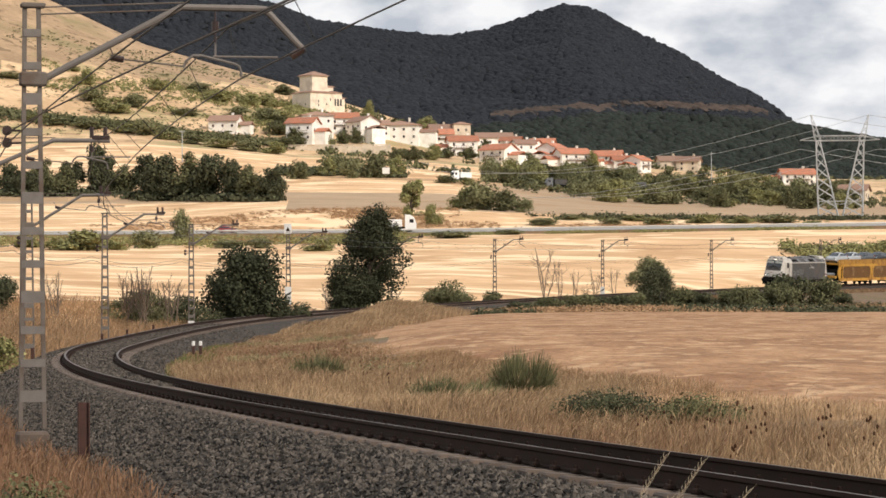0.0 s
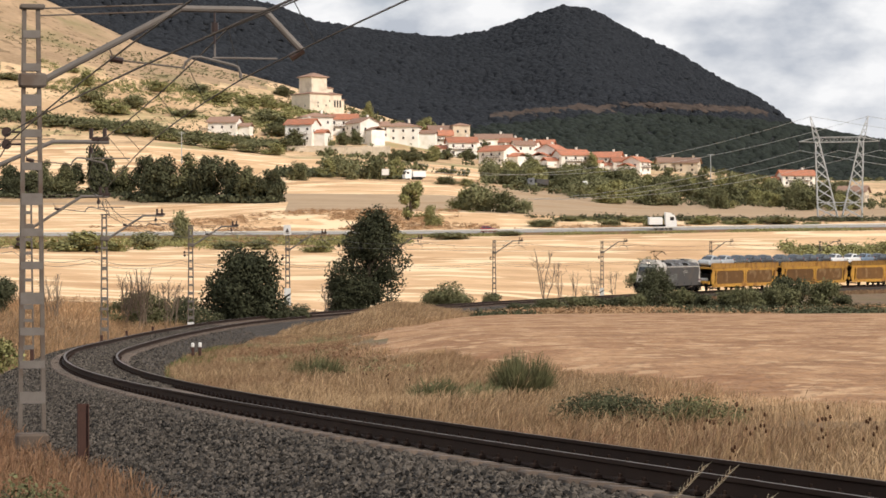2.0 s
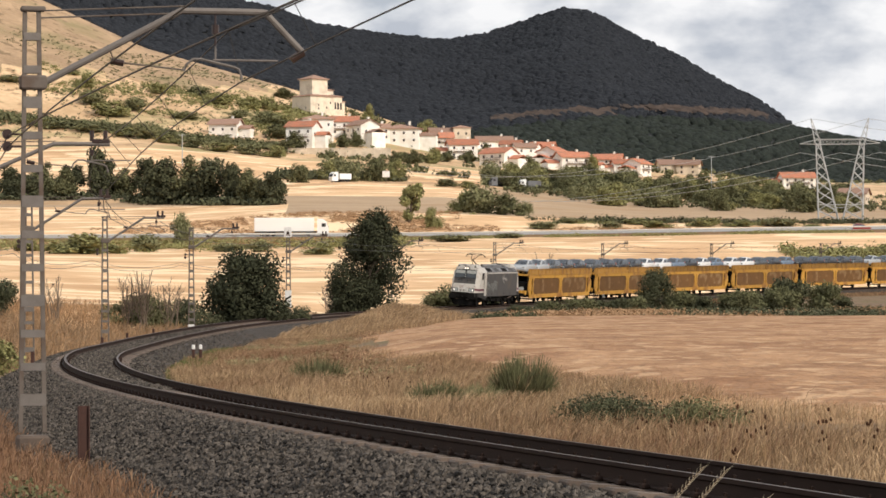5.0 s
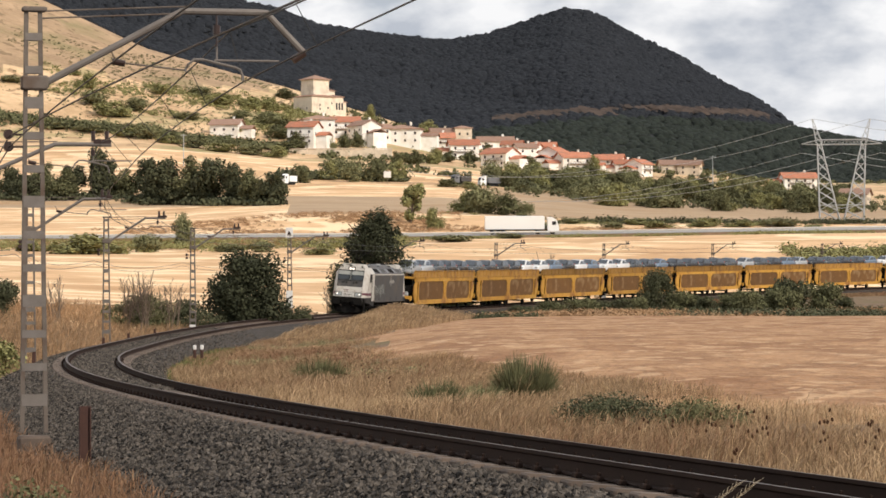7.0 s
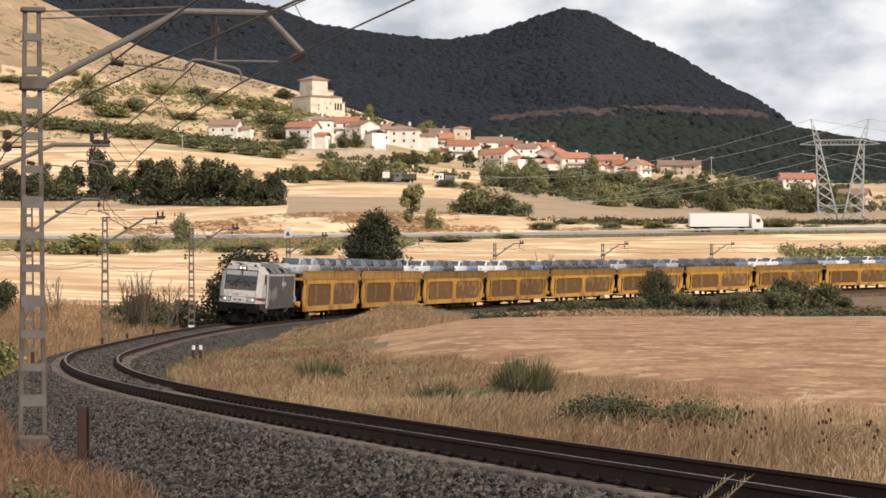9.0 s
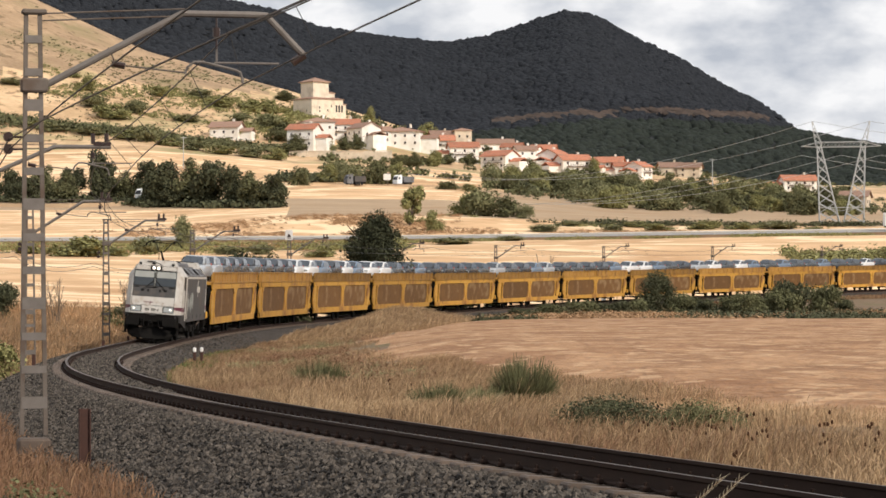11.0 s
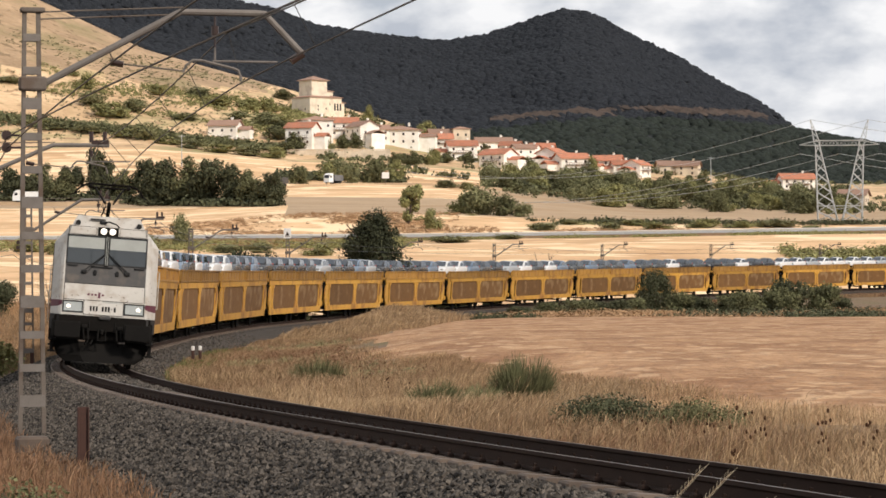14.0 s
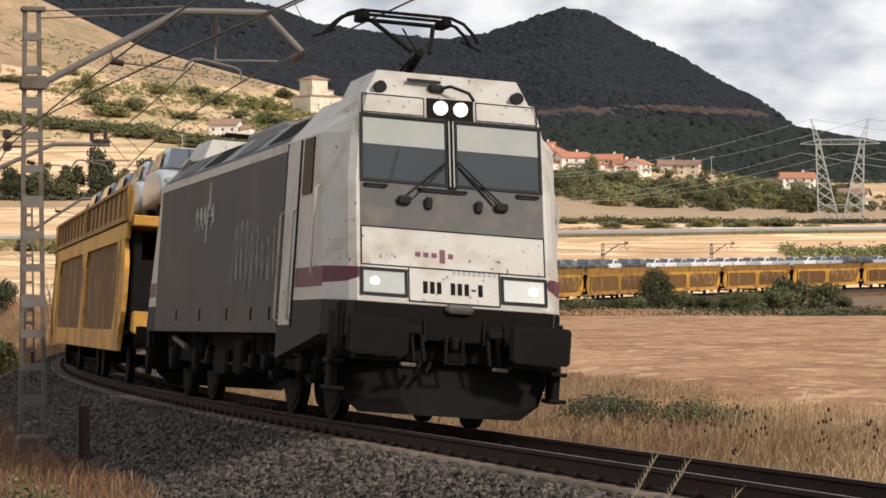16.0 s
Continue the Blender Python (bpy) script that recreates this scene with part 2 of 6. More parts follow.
LINE_Z = np.convolve(np.pad(_z, 12, "reflect", reflect_type="odd"), np.ones(25) / 25, "valid")


def on_line(s, lat=0.0, up=0.0, cant=CANT):
    """The place lat metres to the inner side of the line (right, looking away) and up metres over the rails."""
    x, y, z, psi = (np.interp(s, LINE_S, a) for a in (LINE_X, LINE_Y, LINE_Z, LINE_PSI))
    l, h = lat * math.cos(cant) + up * math.sin(cant), -lat * math.sin(cant) + up * math.cos(cant)
    return Vector((x + math.cos(psi) * l, y - math.sin(psi) * l, z + h))


def line_frame(s, lat=0.0, up=0.0):
    """Pose on the line, level: x towards the camera's end of the line, y to the inner side."""
    psi = float(np.interp(s, LINE_S, LINE_PSI))
    f, l = Vector((-math.sin(psi), -math.cos(psi), 0)), Vector((math.cos(psi), -math.sin(psi), 0))
    m = Matrix((f, l, Vector((0, 0, 1)))).transposed().to_4x4()
    m.translation = on_line(s, lat, up, 0)
    return m


def car_frame(a, b):
    """Pose of a vehicle whose front and rear bogies stand at a and b."""
    p, q = on_line(a), on_line(b)
    f = (p - q).normalized()
    l = Vector((0, 0, 1)).cross(f).normalized()
    u = f.cross(l)
    c, s = math.cos(CANT), math.sin(CANT)
    l, u = l * c - u * s, u * c + l * s
    m = Matrix((f, l, u)).transposed().to_4x4()
    m.translation = (p + q) / 2
    return m


def line_offset(x, y):
    """For arrays of places: distance along the line and signed distance to its inner side."""
    x, y = np.asarray(x, float), np.asarray(y, float)
    best, idx = np.full(x.shape, 1e18), np.zeros(x.shape, int)
    for i in range(0, len(LINE_S), 2):
        d = (x - LINE_X[i]) ** 2 + (y - LINE_Y[i]) ** 2
        w = d < best
        best[w], idx[w] = d[w], i
    dx, dy, psi = x - LINE_X[idx], y - LINE_Y[idx], LINE_PSI[idx]
    lat = dx * np.cos(psi) - dy * np.sin(psi)
    along = dx * np.sin(psi) + dy * np.cos(psi)
    far = np.abs(along) > 3
    lat = np.where(far, np.sign(lat) * np.sqrt(best), lat)
    return LINE_S[idx] + np.clip(along, -1, 1), lat, LINE_Z[idx]


# ---- ground heights ----
def smooth(a, b, x):
    t = np.clip((x - a) / (b - a), 0, 1)
    return t * t * (3 - 2 * t)


def wave(x, y, size, seed=0.0):
    """Cheap rolling variation from -1 to 1."""
    x, y = x / size + seed * 3.1, y / size - seed * 1.7
    return (np.sin(x + 1.3 * np.sin(y * .7)) + np.sin(y * 1.3 + 1.1 * np.sin(x * .9 + 2)) + .5 * np.sin(2.3 * x - 1.9 * y + seed)) / 2.5


# rows of the land beyond the line: depth, then heights at the bearings (sideways per metre of depth)
BEARING = [-.30, -.165, -.11, -.055, -.035, 0, .07, .125, .165, .30]
LAND = [(0, -.9, -.9, -.8, -.7, -.6, -.5, -.5, -.5, -.5, -.5), (140, -.6, -.6, -.8, -.6, -.6, -.5, -.4, -.4, -.4, -.4),
        (207, .3, .1, -.3, -.5, -.5, -.5, -.4, -.4, -.4, -.4), (222, .5, .3, 0, -.4, -.5, -.8, -1.1, -1.1, -1.1, -1.1),
        (330, 3, 2.4, 1.4, .8, .7, .6, -.9, -1.2, -1.2, -1.2), (430, 7, 6, 5.4, 5.2, 5.2, 5.2, 4.4, 3.0, 1.2, 0),
        (560, 12, 11, 10.6, 10.9, 11, 11.2, 11.8, 12.3, 12.5, 12.7), (600, 12.5, 12.2, 12, 12, 12, 12.2, 12.6, 13, 13, 13),
        (650, 17, 16, 16, 19, 19.1, 19.1, 17, 16.4, 16.3, 17), (820, 28, 26.5, 26.2, 27, 27, 27, 23.6, 22.6, 22.6, 23),
        (1000, 50, 45.5, 46.5, 41.3, 40.9, 39.6, 32, 29.8, 29.2, 30), (1150, 80, 65, 64, 57, 55.6, 53, 45, 40, 39, 39),
        (1260, 125, 99, 88, 79, 77, 66, 55, 47.6, 46, 44), (1450, 200, 168, 130, 107, 97, 81, 66.5, 57, 56, 50)]
LAND_Y = np.array([r[0] for r in LAND], float)
LAND_Z = np.array([r[1:] for r in LAND], float)
# skyline of the wooded mountain: bearing and height above the eye per metre
SKY_A = [-.34, -.24, -.165, -.13, -.062, -.047, -.0175, .001, .016, .030, .045, .0555, .072, .0866, .103, .116, .125, .130, .145, .158, .17, .2, .34]
SKY_H = [.148, .135, .125, .118, .1035, .0975, .0930, .0912, .0935, .0980, .1030, .1016, .0922, .0855, .0752, .0689, .0624, .0586, .0555, .0528, .0510, .045, .035]


def height(x, y):
    x, y = np.asarray(x, float), np.asarray(y, float)
    a = np.clip(x / np.maximum(y, 40), -.34, .34)
    yi = np.clip(np.searchsorted(LAND_Y, y) - 1, 0, len(LAND_Y) - 2)
    t = np.clip((y - LAND_Y[yi]) / (LAND_Y[yi + 1] - LAND_Y[yi]), 0, 1)
    cols = np.array([np.interp(a, BEARING, row) for row in LAND_Z])
    flat = cols.reshape(len(LAND_Y), -1)
    ar = np.arange(flat.shape[1])
    y_i, tt = yi.ravel(), t.ravel()
    z = (flat[y_i, ar] * (1 - tt) + flat[y_i + 1, ar] * tt).reshape(x.shape)
    z = z + wave(x, y, 60, 1) * np.clip((y - 650) / 300, 0, 1) * 1.0 + wave(x, y, 9, 2) * .06
    # the mountain
    ridge = 2 + (np.interp(a, SKY_A, SKY_H) - .0016) * 3100
    mt = np.clip((y - 1450) / (3100 - 1450), 0, 1)
    prof = .10 * mt + .9 * mt ** 1.35
    body = z + (ridge - z) * prof + wave(x, y, 150, 3) * 30 * np.sin(math.pi * mt) + wave(x, y, 60, 5) * 7 * np.sin(math.pi * mt)
    z = np.where(y > 1450, body, z)
    z = np.where(y > 3100, ridge - (y - 3100) * .12, z)
    # the line's corridor
    near = y < 700
    if near.any():
        s, lat, lz = line_offset(np.where(near, x, 0), np.where(near, y, 0))
        d = np.abs(lat)
        w = 1 - smooth(4.2, 17, d)
        zz = lz - 1.0 + wave(x, y, 4, 4) * .05
        z = np.where(near & (s > -88), z * (1 - w) + zz * w, z)
        # bank of dry grass on the inner side that hides a stretch of line
        bump = (1.5 + .18 * wave(x, y, 3.1, 12)) * np.exp(-((s - 192) / np.where(s < 192, 29, 6)) ** 2) * np.exp(-((lat - 7.2) / np.where(lat < 7.2, 2.4, 2.9)) ** 2)
        z = z + np.where(near, bump, 0)
    return z


def ground_z(x, y):
    return float(height(np.array([x]), np.array([y]))[0])


cols = np.concatenate([np.linspace(-1.2, -.24, 22)[:-1], np.linspace(-.24, .24, 150), np.linspace(.24, 1.2, 22)[1:]])
rows_y = [-80.0, -50, -25, -5, 8]
while rows_y[-1] < 4900:
    rows_y.append(rows_y[-1] + max(.55, rows_y[-1] * .0125))
rows_y = np.array(rows_y)
gx = (rows_y[:, None] + 110) * cols[None, :]
gy = np.repeat(rows_y[:, None], len(cols), 1)
gz = height(gx, gy)
nr, nc = gx.shape
idx = (np.arange(nr - 1)[:, None] * nc + np.arange(nc - 1)[None, :]).ravel()
quads = np.stack([idx, idx + 1, idx + nc + 1, idx + nc], 1)
fx, fy, fz = [a.ravel()[quads].mean(1) for a in (gx, gy, gz)]
fs, fl, _ = line_offset(fx, fy)
fa = fx / np.maximum(fy, 40)
zone = np.zeros(len(quads), int)                                   # 0 verge
zone[(fl > 11.6 + 1.6 * wave(fx, fy, 7)) & (fy < 209) & (fy > 50)] = 1        # stubble inside the curve
zone[(fl < -9) & (fy > 190) & (fy < 575)] = 2                      # bright field behind the line
zone[(fl < -9) & (fy > 160) & (fy < 575) & (fa > -.05)] = 2
zone[(fy >= 575) & (fy < 655)] = 2
zone[(fy >= 655) & (fy < 1010)] = 3
zone[(fy >= 610) & (fy < 800) & (fa < -.058)] = 2
zone[(fy >= 860) & (fy < 1110) & (fa < .012 + .004 * wave(fx, fy, 40))] = 2
zone[(fy >= 1010) & (fy < 1130) & (fa > -.055) & (fa < .02)] = 2
zone[(fy >= 1110) & (fy <= 1470)] = 4
zone[(fy >= 1010) & (fy <= 1110) & (fa >= .02)] = 4
zone[(fz > 105 + 9 * wave(fx, fy, 45, 6) + 4 * wave(fx, fy, 13, 7)) & (fa < -.06) & (fy > 1200) & (fy <= 1470)] = 6     # hilltop scrub with the cloud's shade put into its colour
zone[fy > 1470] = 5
ground = bulk("ground", np.stack([gx, gy, gz], -1).reshape(-1, 3), quads, [M[k] for k in ("verge", "stubble", "gold", "tan", "scrub", "forest", "shaded_scrub")], zone, smooth=True)
tagged(ground, "rolling farmland of dry stubble, scrub and a wooded mountain", "ground", kind="structure")


# ---- track ----
def sweep(name, profile, s0, s1, step, mats, slots=None):
    """A profile of (lat, up) points, closed, swept along the line."""
    ss = np.arange(s0, s1 + step / 2, step)
    v = [on_line(s, l, u) for s in ss for l, u in profile]
    n = len(profile)
    f = [(i * n + k, i * n + (k + 1) % n, i * n + n + (k + 1) % n, i * n + n + k) for i in range(len(ss) - 1) for k in range(n)]
    return bulk(name, v, f, mats, None if slots is None else slots * (len(ss) - 1))


RAIL = [(-.036, 0), (.036, 0), (.036, -.035), (.010, -.05), (.010, -.145), (.07, -.16), (.07, -.172), (-.07, -.172), (-.07, -.16), (-.010, -.145), (-.010, -.05), (-.036, -.035)]
for side, lab in ((-GAUGE, "outer rail of worn brown steel with a polished head"), (GAUGE, "inner rail of worn brown steel with a polished head")):
    tagged(sweep("rail", [(side + l, u) for l, u in RAIL], -86, 560, .8, [M["rail"], M["railtop"]], [1] + [0] * 11), lab, "rail", kind="structure")
bed = sweep("ballast_bed", [(-4.6, -1.9), (-3.1, -1.0), (-1.75, -.27), (-1.2, -.245), (0, -.25), (1.2, -.245), (1.75, -.27), (3.0, -.9), (4, -1.5)], -86, 560, .8, [M["ballast"]])
tagged(bed, "grey crushed-stone ballast bank under the track", "ballast", kind="structure")
# ---- train: local x towards its front, y to the inner side of the curve, z over the rails ----
FACE = 1.207


def cab_x(z):
    """How far forward the flat front stands at a height."""
    return 8.75 - .92 * max(0.0, (z - 1.48)) / 2.52


def front_quad(mesh, y0, y1, z0, z1, proud=.012, slot=0, thick=.03, sx=1):
    """A plate on the raked front."""
    o = [Vector((cab_x(z) + d, y, z)) for d in (proud, proud - thick) for y, z in ((y0, z0), (y1, z0), (y1, z1), (y0, z1))]
    o = [Vector((q.x * sx, q.y, q.z)) for q in o]
    return mesh.add(o, [(0, 1, 2, 3), (7, 6, 5, 4), (0, 4, 5, 1), (1, 5, 6, 2), (2, 6, 7, 3), (3, 7, 4, 0)], slot)


def hoop(mesh, y0, y1, z0, z1, w, proud=.02, sx=1):
    """A thin frame on the raked front."""
    front_quad(mesh, y0, y1, z0, z0 + w, proud, sx=sx)
    front_quad(mesh, y0, y1, z1 - w, z1, proud, sx=sx)
    front_quad(mesh, y0, y0 + w, z0 + w, z1 - w, proud, sx=sx)
    front_quad(mesh, y1 - w, y1, z0 + w, z1 - w, proud, sx=sx)


AXLES = []   # turning wheelsets of the locomotive and their places


def wheelset(parent, x, r=.62):
    w = Mesh().tube([(0, -.9, 0), (0, .9, 0)], .09, 8)
    for y in (-GAUGE, GAUGE):
        w.tube([(0, y - .068, 0), (0, y + .068, 0)], r, 24).tube([(0, y - .085, 0), (0, y + .085, 0)], r * .86, 20).tube([(0, y - .16, 0), (0, y + .16, 0)], .16, 12)
    ob = part("wheelset", w, M["plough"], parent, m=pose(x, 0, r))
    AXLES.append((ob, x, r))
    return ob


REAR = 1.2   # the rear half is this much shorter than the front half


def locomotive():
    L = thing("locomotive", "white and grey electric freight locomotive with dirty paint, pantograph raised", "locomotive")
    # mid body: straight walls, sloping shoulders
    sec = [(-1.47, 1.05), (1.47, 1.05), (1.47, 3.50), (1.40, 3.58), (.98, 3.95), (-.98, 3.95), (-1.40, 3.58), (-1.47, 3.50)]
    body = part("body", Mesh().loft([[(x, y, z) for y, z in sec] for x in (-7.3 + REAR, 5.3)]), M["grey"], L, "dull grey painted side walls with faint streaks")
    for y in (-1, 1):
        part("cantrail_stripe", Mesh().box((-.4, y * 1.472, 3.45), (11.4, .014, .12)), M["white"], body, "white stripe below the roof")
        part("shoulder_panel", Mesh().add([(-5.6, y * 1.405, 3.582), (5.3, y * 1.405, 3.582), (5.3, y * 1.0, 3.945), (-5.6, y * 1.0, 3.945)], [(0, 1, 2, 3) if y > 0 else (3, 2, 1, 0)]), M["roofgrey"], body)
        for k, x in enumerate((-4.2, -1.6, 1.4, 4.1)):
            part("grille", Mesh().add([(x - .9, y * 1.385, 3.615), (x + .9, y * 1.385, 3.615), (x + .9, y * 1.04, 3.925), (x - .9, y * 1.04, 3.925)],
                                      [(0, 1, 2, 3) if y > 0 else (3, 2, 1, 0)]), M["black" if k % 2 else "grey"], body)
        for x in (-3.6, -1.2, 1.3, 3.3, 4.7):
            part("step_slot", Mesh().box((x, y * 1.471, 1.30), (.10, .02, .18), bevel=.02), M["black"], body)
        # plain pale strokes in place of the marks on the flank
        marks = Mesh()
        for k in range(5):
            x0 = -2.2 + k * .38
            marks.tube([(x0, y * 1.475, 2.62 if k != 3 else 2.4), (x0 + .05, y * 1.475, 2.88), (x0 + .16, y * 1.475, 2.95 if k != 3 else 3.3), (x0 + .24, y * 1.475, 2.68 if k != 3 else 2.9)], .017, 4)
            marks.tube([(x0 + .05, y * 1.475, 2.80), (x0 + .26, y * 1.475, 2.80)], .012, 4) if k in (1, 3, 4) else None
        part("flank_mark", marks, M["white"], body, "faded white emblem of plain strokes")
        marks = Mesh()
        rnd, stroke = random.Random(5), []
        for k in range(8):
            x0 = 1.5 + k * .42
            b, h = 1.5 + rnd.random() * .35, 2.2 + rnd.random() * .45
            stroke += [(x0, y * 1.475, b), (x0 + .08, y * 1.475, (b + h) / 2), (x0 + .18, y * 1.475, h - .05), (x0 + .27, y * 1.475, h), (x0 + .33, y * 1.475, h - .12),
                        (x0 + .30, y * 1.475, (b + h) / 2), (x0 + .36, y * 1.475, b + .12)]
        marks.tube(stroke, .012, 4)
        part("flank_scrawl", marks, M["blind"], body, "thin pale scrawl on the flank")
    # cabs
    for sx in (1, -1):
        before = set(L.children)

        def ring(z, back=5.3 if sx > 0 else 7.3):
            f = cab_x(z)
            w = 1.47 if z < 3.5 else 1.47 - (z - 3.5) * .8
            fl = FACE if z < 3.3 else FACE - (z - 3.3) * .22
            return [(sx * x, y, z) for x, y in ((back, -w), (f - .62, -w), (f - .10, -fl - .05), (f, -fl + .03), (f, fl - .03), (f - .10, fl + .05), (f - .62, w), (back, w))]
        levels = [1.05, 1.48, 2.2, 2.9, 3.5, 3.75, 3.93, 4.0]
        rings = [ring(z) for z in levels]
        cm = Mesh()
        cm.loft([r if sx > 0 else r[::-1] for r in rings])
        cab = part("cab", cm, M["white"], L, "dirty white cab with raked front")
        low = Mesh()
        a, b = [(x, y * 1.004, z) for x, y, z in ring(1.05)], [(x, y * 1.004, z) for x, y, z in ring(1.46)]
        for r in (a, b):
            for i, (x, y, z) in enumerate(r):
                r[i] = (x + sx * .004 if abs(x) > 7 else x, y, z)
        a = [(x, y, .72 if abs(x) < 7.2 else z) for x, y, z in a]
        low.loft([a if sx > 0 else a[::-1], b if sx > 0 else b[::-1]])
        part("skirt", low, M["skirt"], cab, "grey lower skirt with shade put into its colour")
        # windscreen and grey panel
        part("grey_panel", front_quad(Mesh(), -1.13, 1.13, 2.36, 2.92, .01, sx=sx), M["midgrey"], cab, "dark grey panel under the windscreen")
        for y0, y1 in ((-1.12, -.05), (.05, 1.12)):
            g = part("windscreen", front_quad(Mesh(), y0, y1, 2.92, 3.72, .008, sx=sx), M["glass"], cab)
            part("blind", front_quad(Mesh(), y0 + .03, y1 - .03, 3.36, 3.68, .012, sx=sx), M["blind"], g, "pale sun blind half drawn")
            fr = Mesh()
            hoop(fr, y0 - .01, y1 + .01, 2.90, 3.74, .035, .025, sx)
            part("window_seal", fr, M["rubber"], g)
        mull = Mesh()
        front_quad(mull, -.05, .05, 2.85, 3.74, .03, sx=sx)
        part("mullion", mull, M["black"], cab)
        for y in (-.025, .025):
            part("mullion_strip", front_quad(Mesh(), y - .008, y + .008, 2.9, 3.72, .04, sx=sx), M["blind"], cab)
        for y in (-.66, .66):   # wipers
            w = Mesh()
            s0 = 1 if y > 0 else -1
            w.tube([(sx * (cab_x(2.75) + .06), s0 * .62, 2.72), (sx * (cab_x(3.2) + .05), s0 * .06, 3.22)], .014, 5)
            w.tube([(sx * (cab_x(2.8) + .06), s0 * .50, 2.72), (sx * (cab_x(3.2) + .05), s0 * .10, 3.14)], .010, 5)
            w.box((sx * (cab_x(2.70) + .05), s0 * .60, 2.70), (.08, .16, .10), bevel=.02)
            part("wiper", w, M["rubber"], cab)
        for y0, y1, z in ((-1.08, -.8, 2.86), (-.42, .18, 2.85), (.8, 1.08, 2.86)):
            part("grab_rail", Mesh().tube([(sx * (cab_x(z) + .01), y0, z), (sx * (cab_x(z) + .06), y0 + .02, z), (sx * (cab_x(z) + .06), y1 - .02, z), (sx * (cab_x(z) + .01), y1, z)], .016, 5), M["rubber"], cab)
        for y in (-.30, .32):
            part("washer_box", Mesh().box((sx * (cab_x(2.68) + .04), y, 2.68), (.07, .09, .15), bevel=.02), M["rubber"], cab)
        # top lamps
        box = part("lamp_box", front_quad(Mesh(), -.29, .29, 3.74, 3.99, .02, sx=sx), M["plough"], cab)
        for y in (-.125, .125):
            x = cab_x(3.87) + .02
            part("top_lamp", Mesh().tube([(sx * x, y, 3.87), (sx * (x + .035), y, 3.87)], .088, 18), M["lamp"], box, "round lit headlamp")
        for y0, y1 in ((-1.1, -.32), (.32, 1.1)):
            fr = Mesh()
            hoop(fr, y0, y1, 3.75, 3.985, .012, .006, sx)
            part("panel_seam", fr, M["plough"], cab)
        # nose panel and its seams, headlamps
        nose = part("nose_panel", front_quad(Mesh(), -1.12, 1.12, 1.50, 2.35, .008, sx=sx), M["white"], cab, "chipped white nose panel")
        fr = Mesh()
        hoop(fr, -1.13, 1.13, 1.89, 2.36, .014, .014, sx)
        hoop(fr, -.56, .56, 1.49, 1.905, .014, .014, sx)
        part("panel_seam", fr, M["plough"], nose)
        for y0, y1, yl in ((-1.11, -.60, -.97), (.60, 1.11, .97)):
            hl = part("headlamp", front_quad(Mesh(), y0, y1, 1.56, 1.84, .018, sx=sx), M["lens"], cab, "rectangular headlamp with clear cover")
            fr = Mesh()
            hoop(fr, y0 - .03, y1 + .03, 1.535, 1.865, .035, .03, sx)
            part("lamp_frame", fr, M["rubber"], hl)
            x = cab_x(1.7) + .02
            part("bulb", Mesh().tube([(sx * x, yl, 1.70), (sx * (x + .012), yl, 1.70)], .058, 14), M["lamp"], hl, "lit bulb")
        for k in range(9):   # plain bars in place of the number and the marks
            if k != 3:
                part("number_bar", front_quad(Mesh(), -.38 + k * .084, -.38 + k * .084 + .052, 1.60 if k != 7 else 1.66, 1.74 if k != 7 else 1.68, .016, sx=sx), M["plough"], nose)
        for k in range(5):
            part("emblem_bar", front_quad(Mesh(), -.47 + k * .10, -.47 + k * .10 + .062, 2.03 if k != 3 else 1.97, 2.085 if k != 3 else 2.13, .016, sx=sx), M["maroon"], nose)
        for k in range(9):
            part("faded_bar", front_quad(Mesh(), -.02 + k * .062, -.02 + k * .062 + .035, 1.84, 1.90, .013, sx=sx), M["blind"], nose)
        # maroon band round the corners
        for y in (-1, 1):
            band = Mesh()
            for z0, z1 in ((1.62, 1.86),):
                pr = [(6.35 if sx > 0 else 7.35, 1.474), (cab_x(1.74) - .60, 1.474), (cab_x(1.74) - .085, FACE + .052), (cab_x(1.74) + .004, FACE - .03)]
                for (xa, ya), (xb, yb) in zip(pr, pr[1:]):
                    q = [(sx * xa, y * ya, z0), (sx * xb, y * yb, z0), (sx * xb, y * yb, z1), (sx * xa, y * ya, z1)]
                    q2 = [(p[0], p[1] - y * .02, p[2]) for p in q]
                    band.add(q + q2, [(0, 1, 2, 3), (7, 6, 5, 4), (0, 4, 5, 1), (1, 5, 6, 2), (2, 6, 7, 3), (3, 7, 4, 0)])
            part("corner_band", band, M["maroon"], cab, "maroon band round the cab corner")
            if sx < 0:
                continue
            # cab door, side window, handrails
            part("cab_door", Mesh().box((sx * 5.80, y * 1.474, 2.3), (.80, .022, 2.3), bevel=.01), M["white"], cab)
            gap = Mesh()
            for xx in (5.36, 6.26):
                gap.box((sx * xx, y * 1.478, 2.3), (.06, .016, 2.36))
            part("door_seam", gap, M["plough"], cab)
            part("side_window", Mesh().box((sx * 6.78, y * 1.476, 3.12), (.62, .02, .70), bevel=.03), M["pane_dark"], cab)
            for xx, z0, z1 in ((5.38, 1.2, 2.6), (6.24, 1.2, 2.6), (7.6, 1.75, 2.85)):
                hr = Mesh().tube([(sx * xx, y * 1.475, z0), (sx * xx, y * 1.53, z0 + .03), (sx * xx, y * 1.53, z1 - .03), (sx * xx, y * 1.475, z1)], .016, 5)
                part("handrail", hr, M["white"], cab)
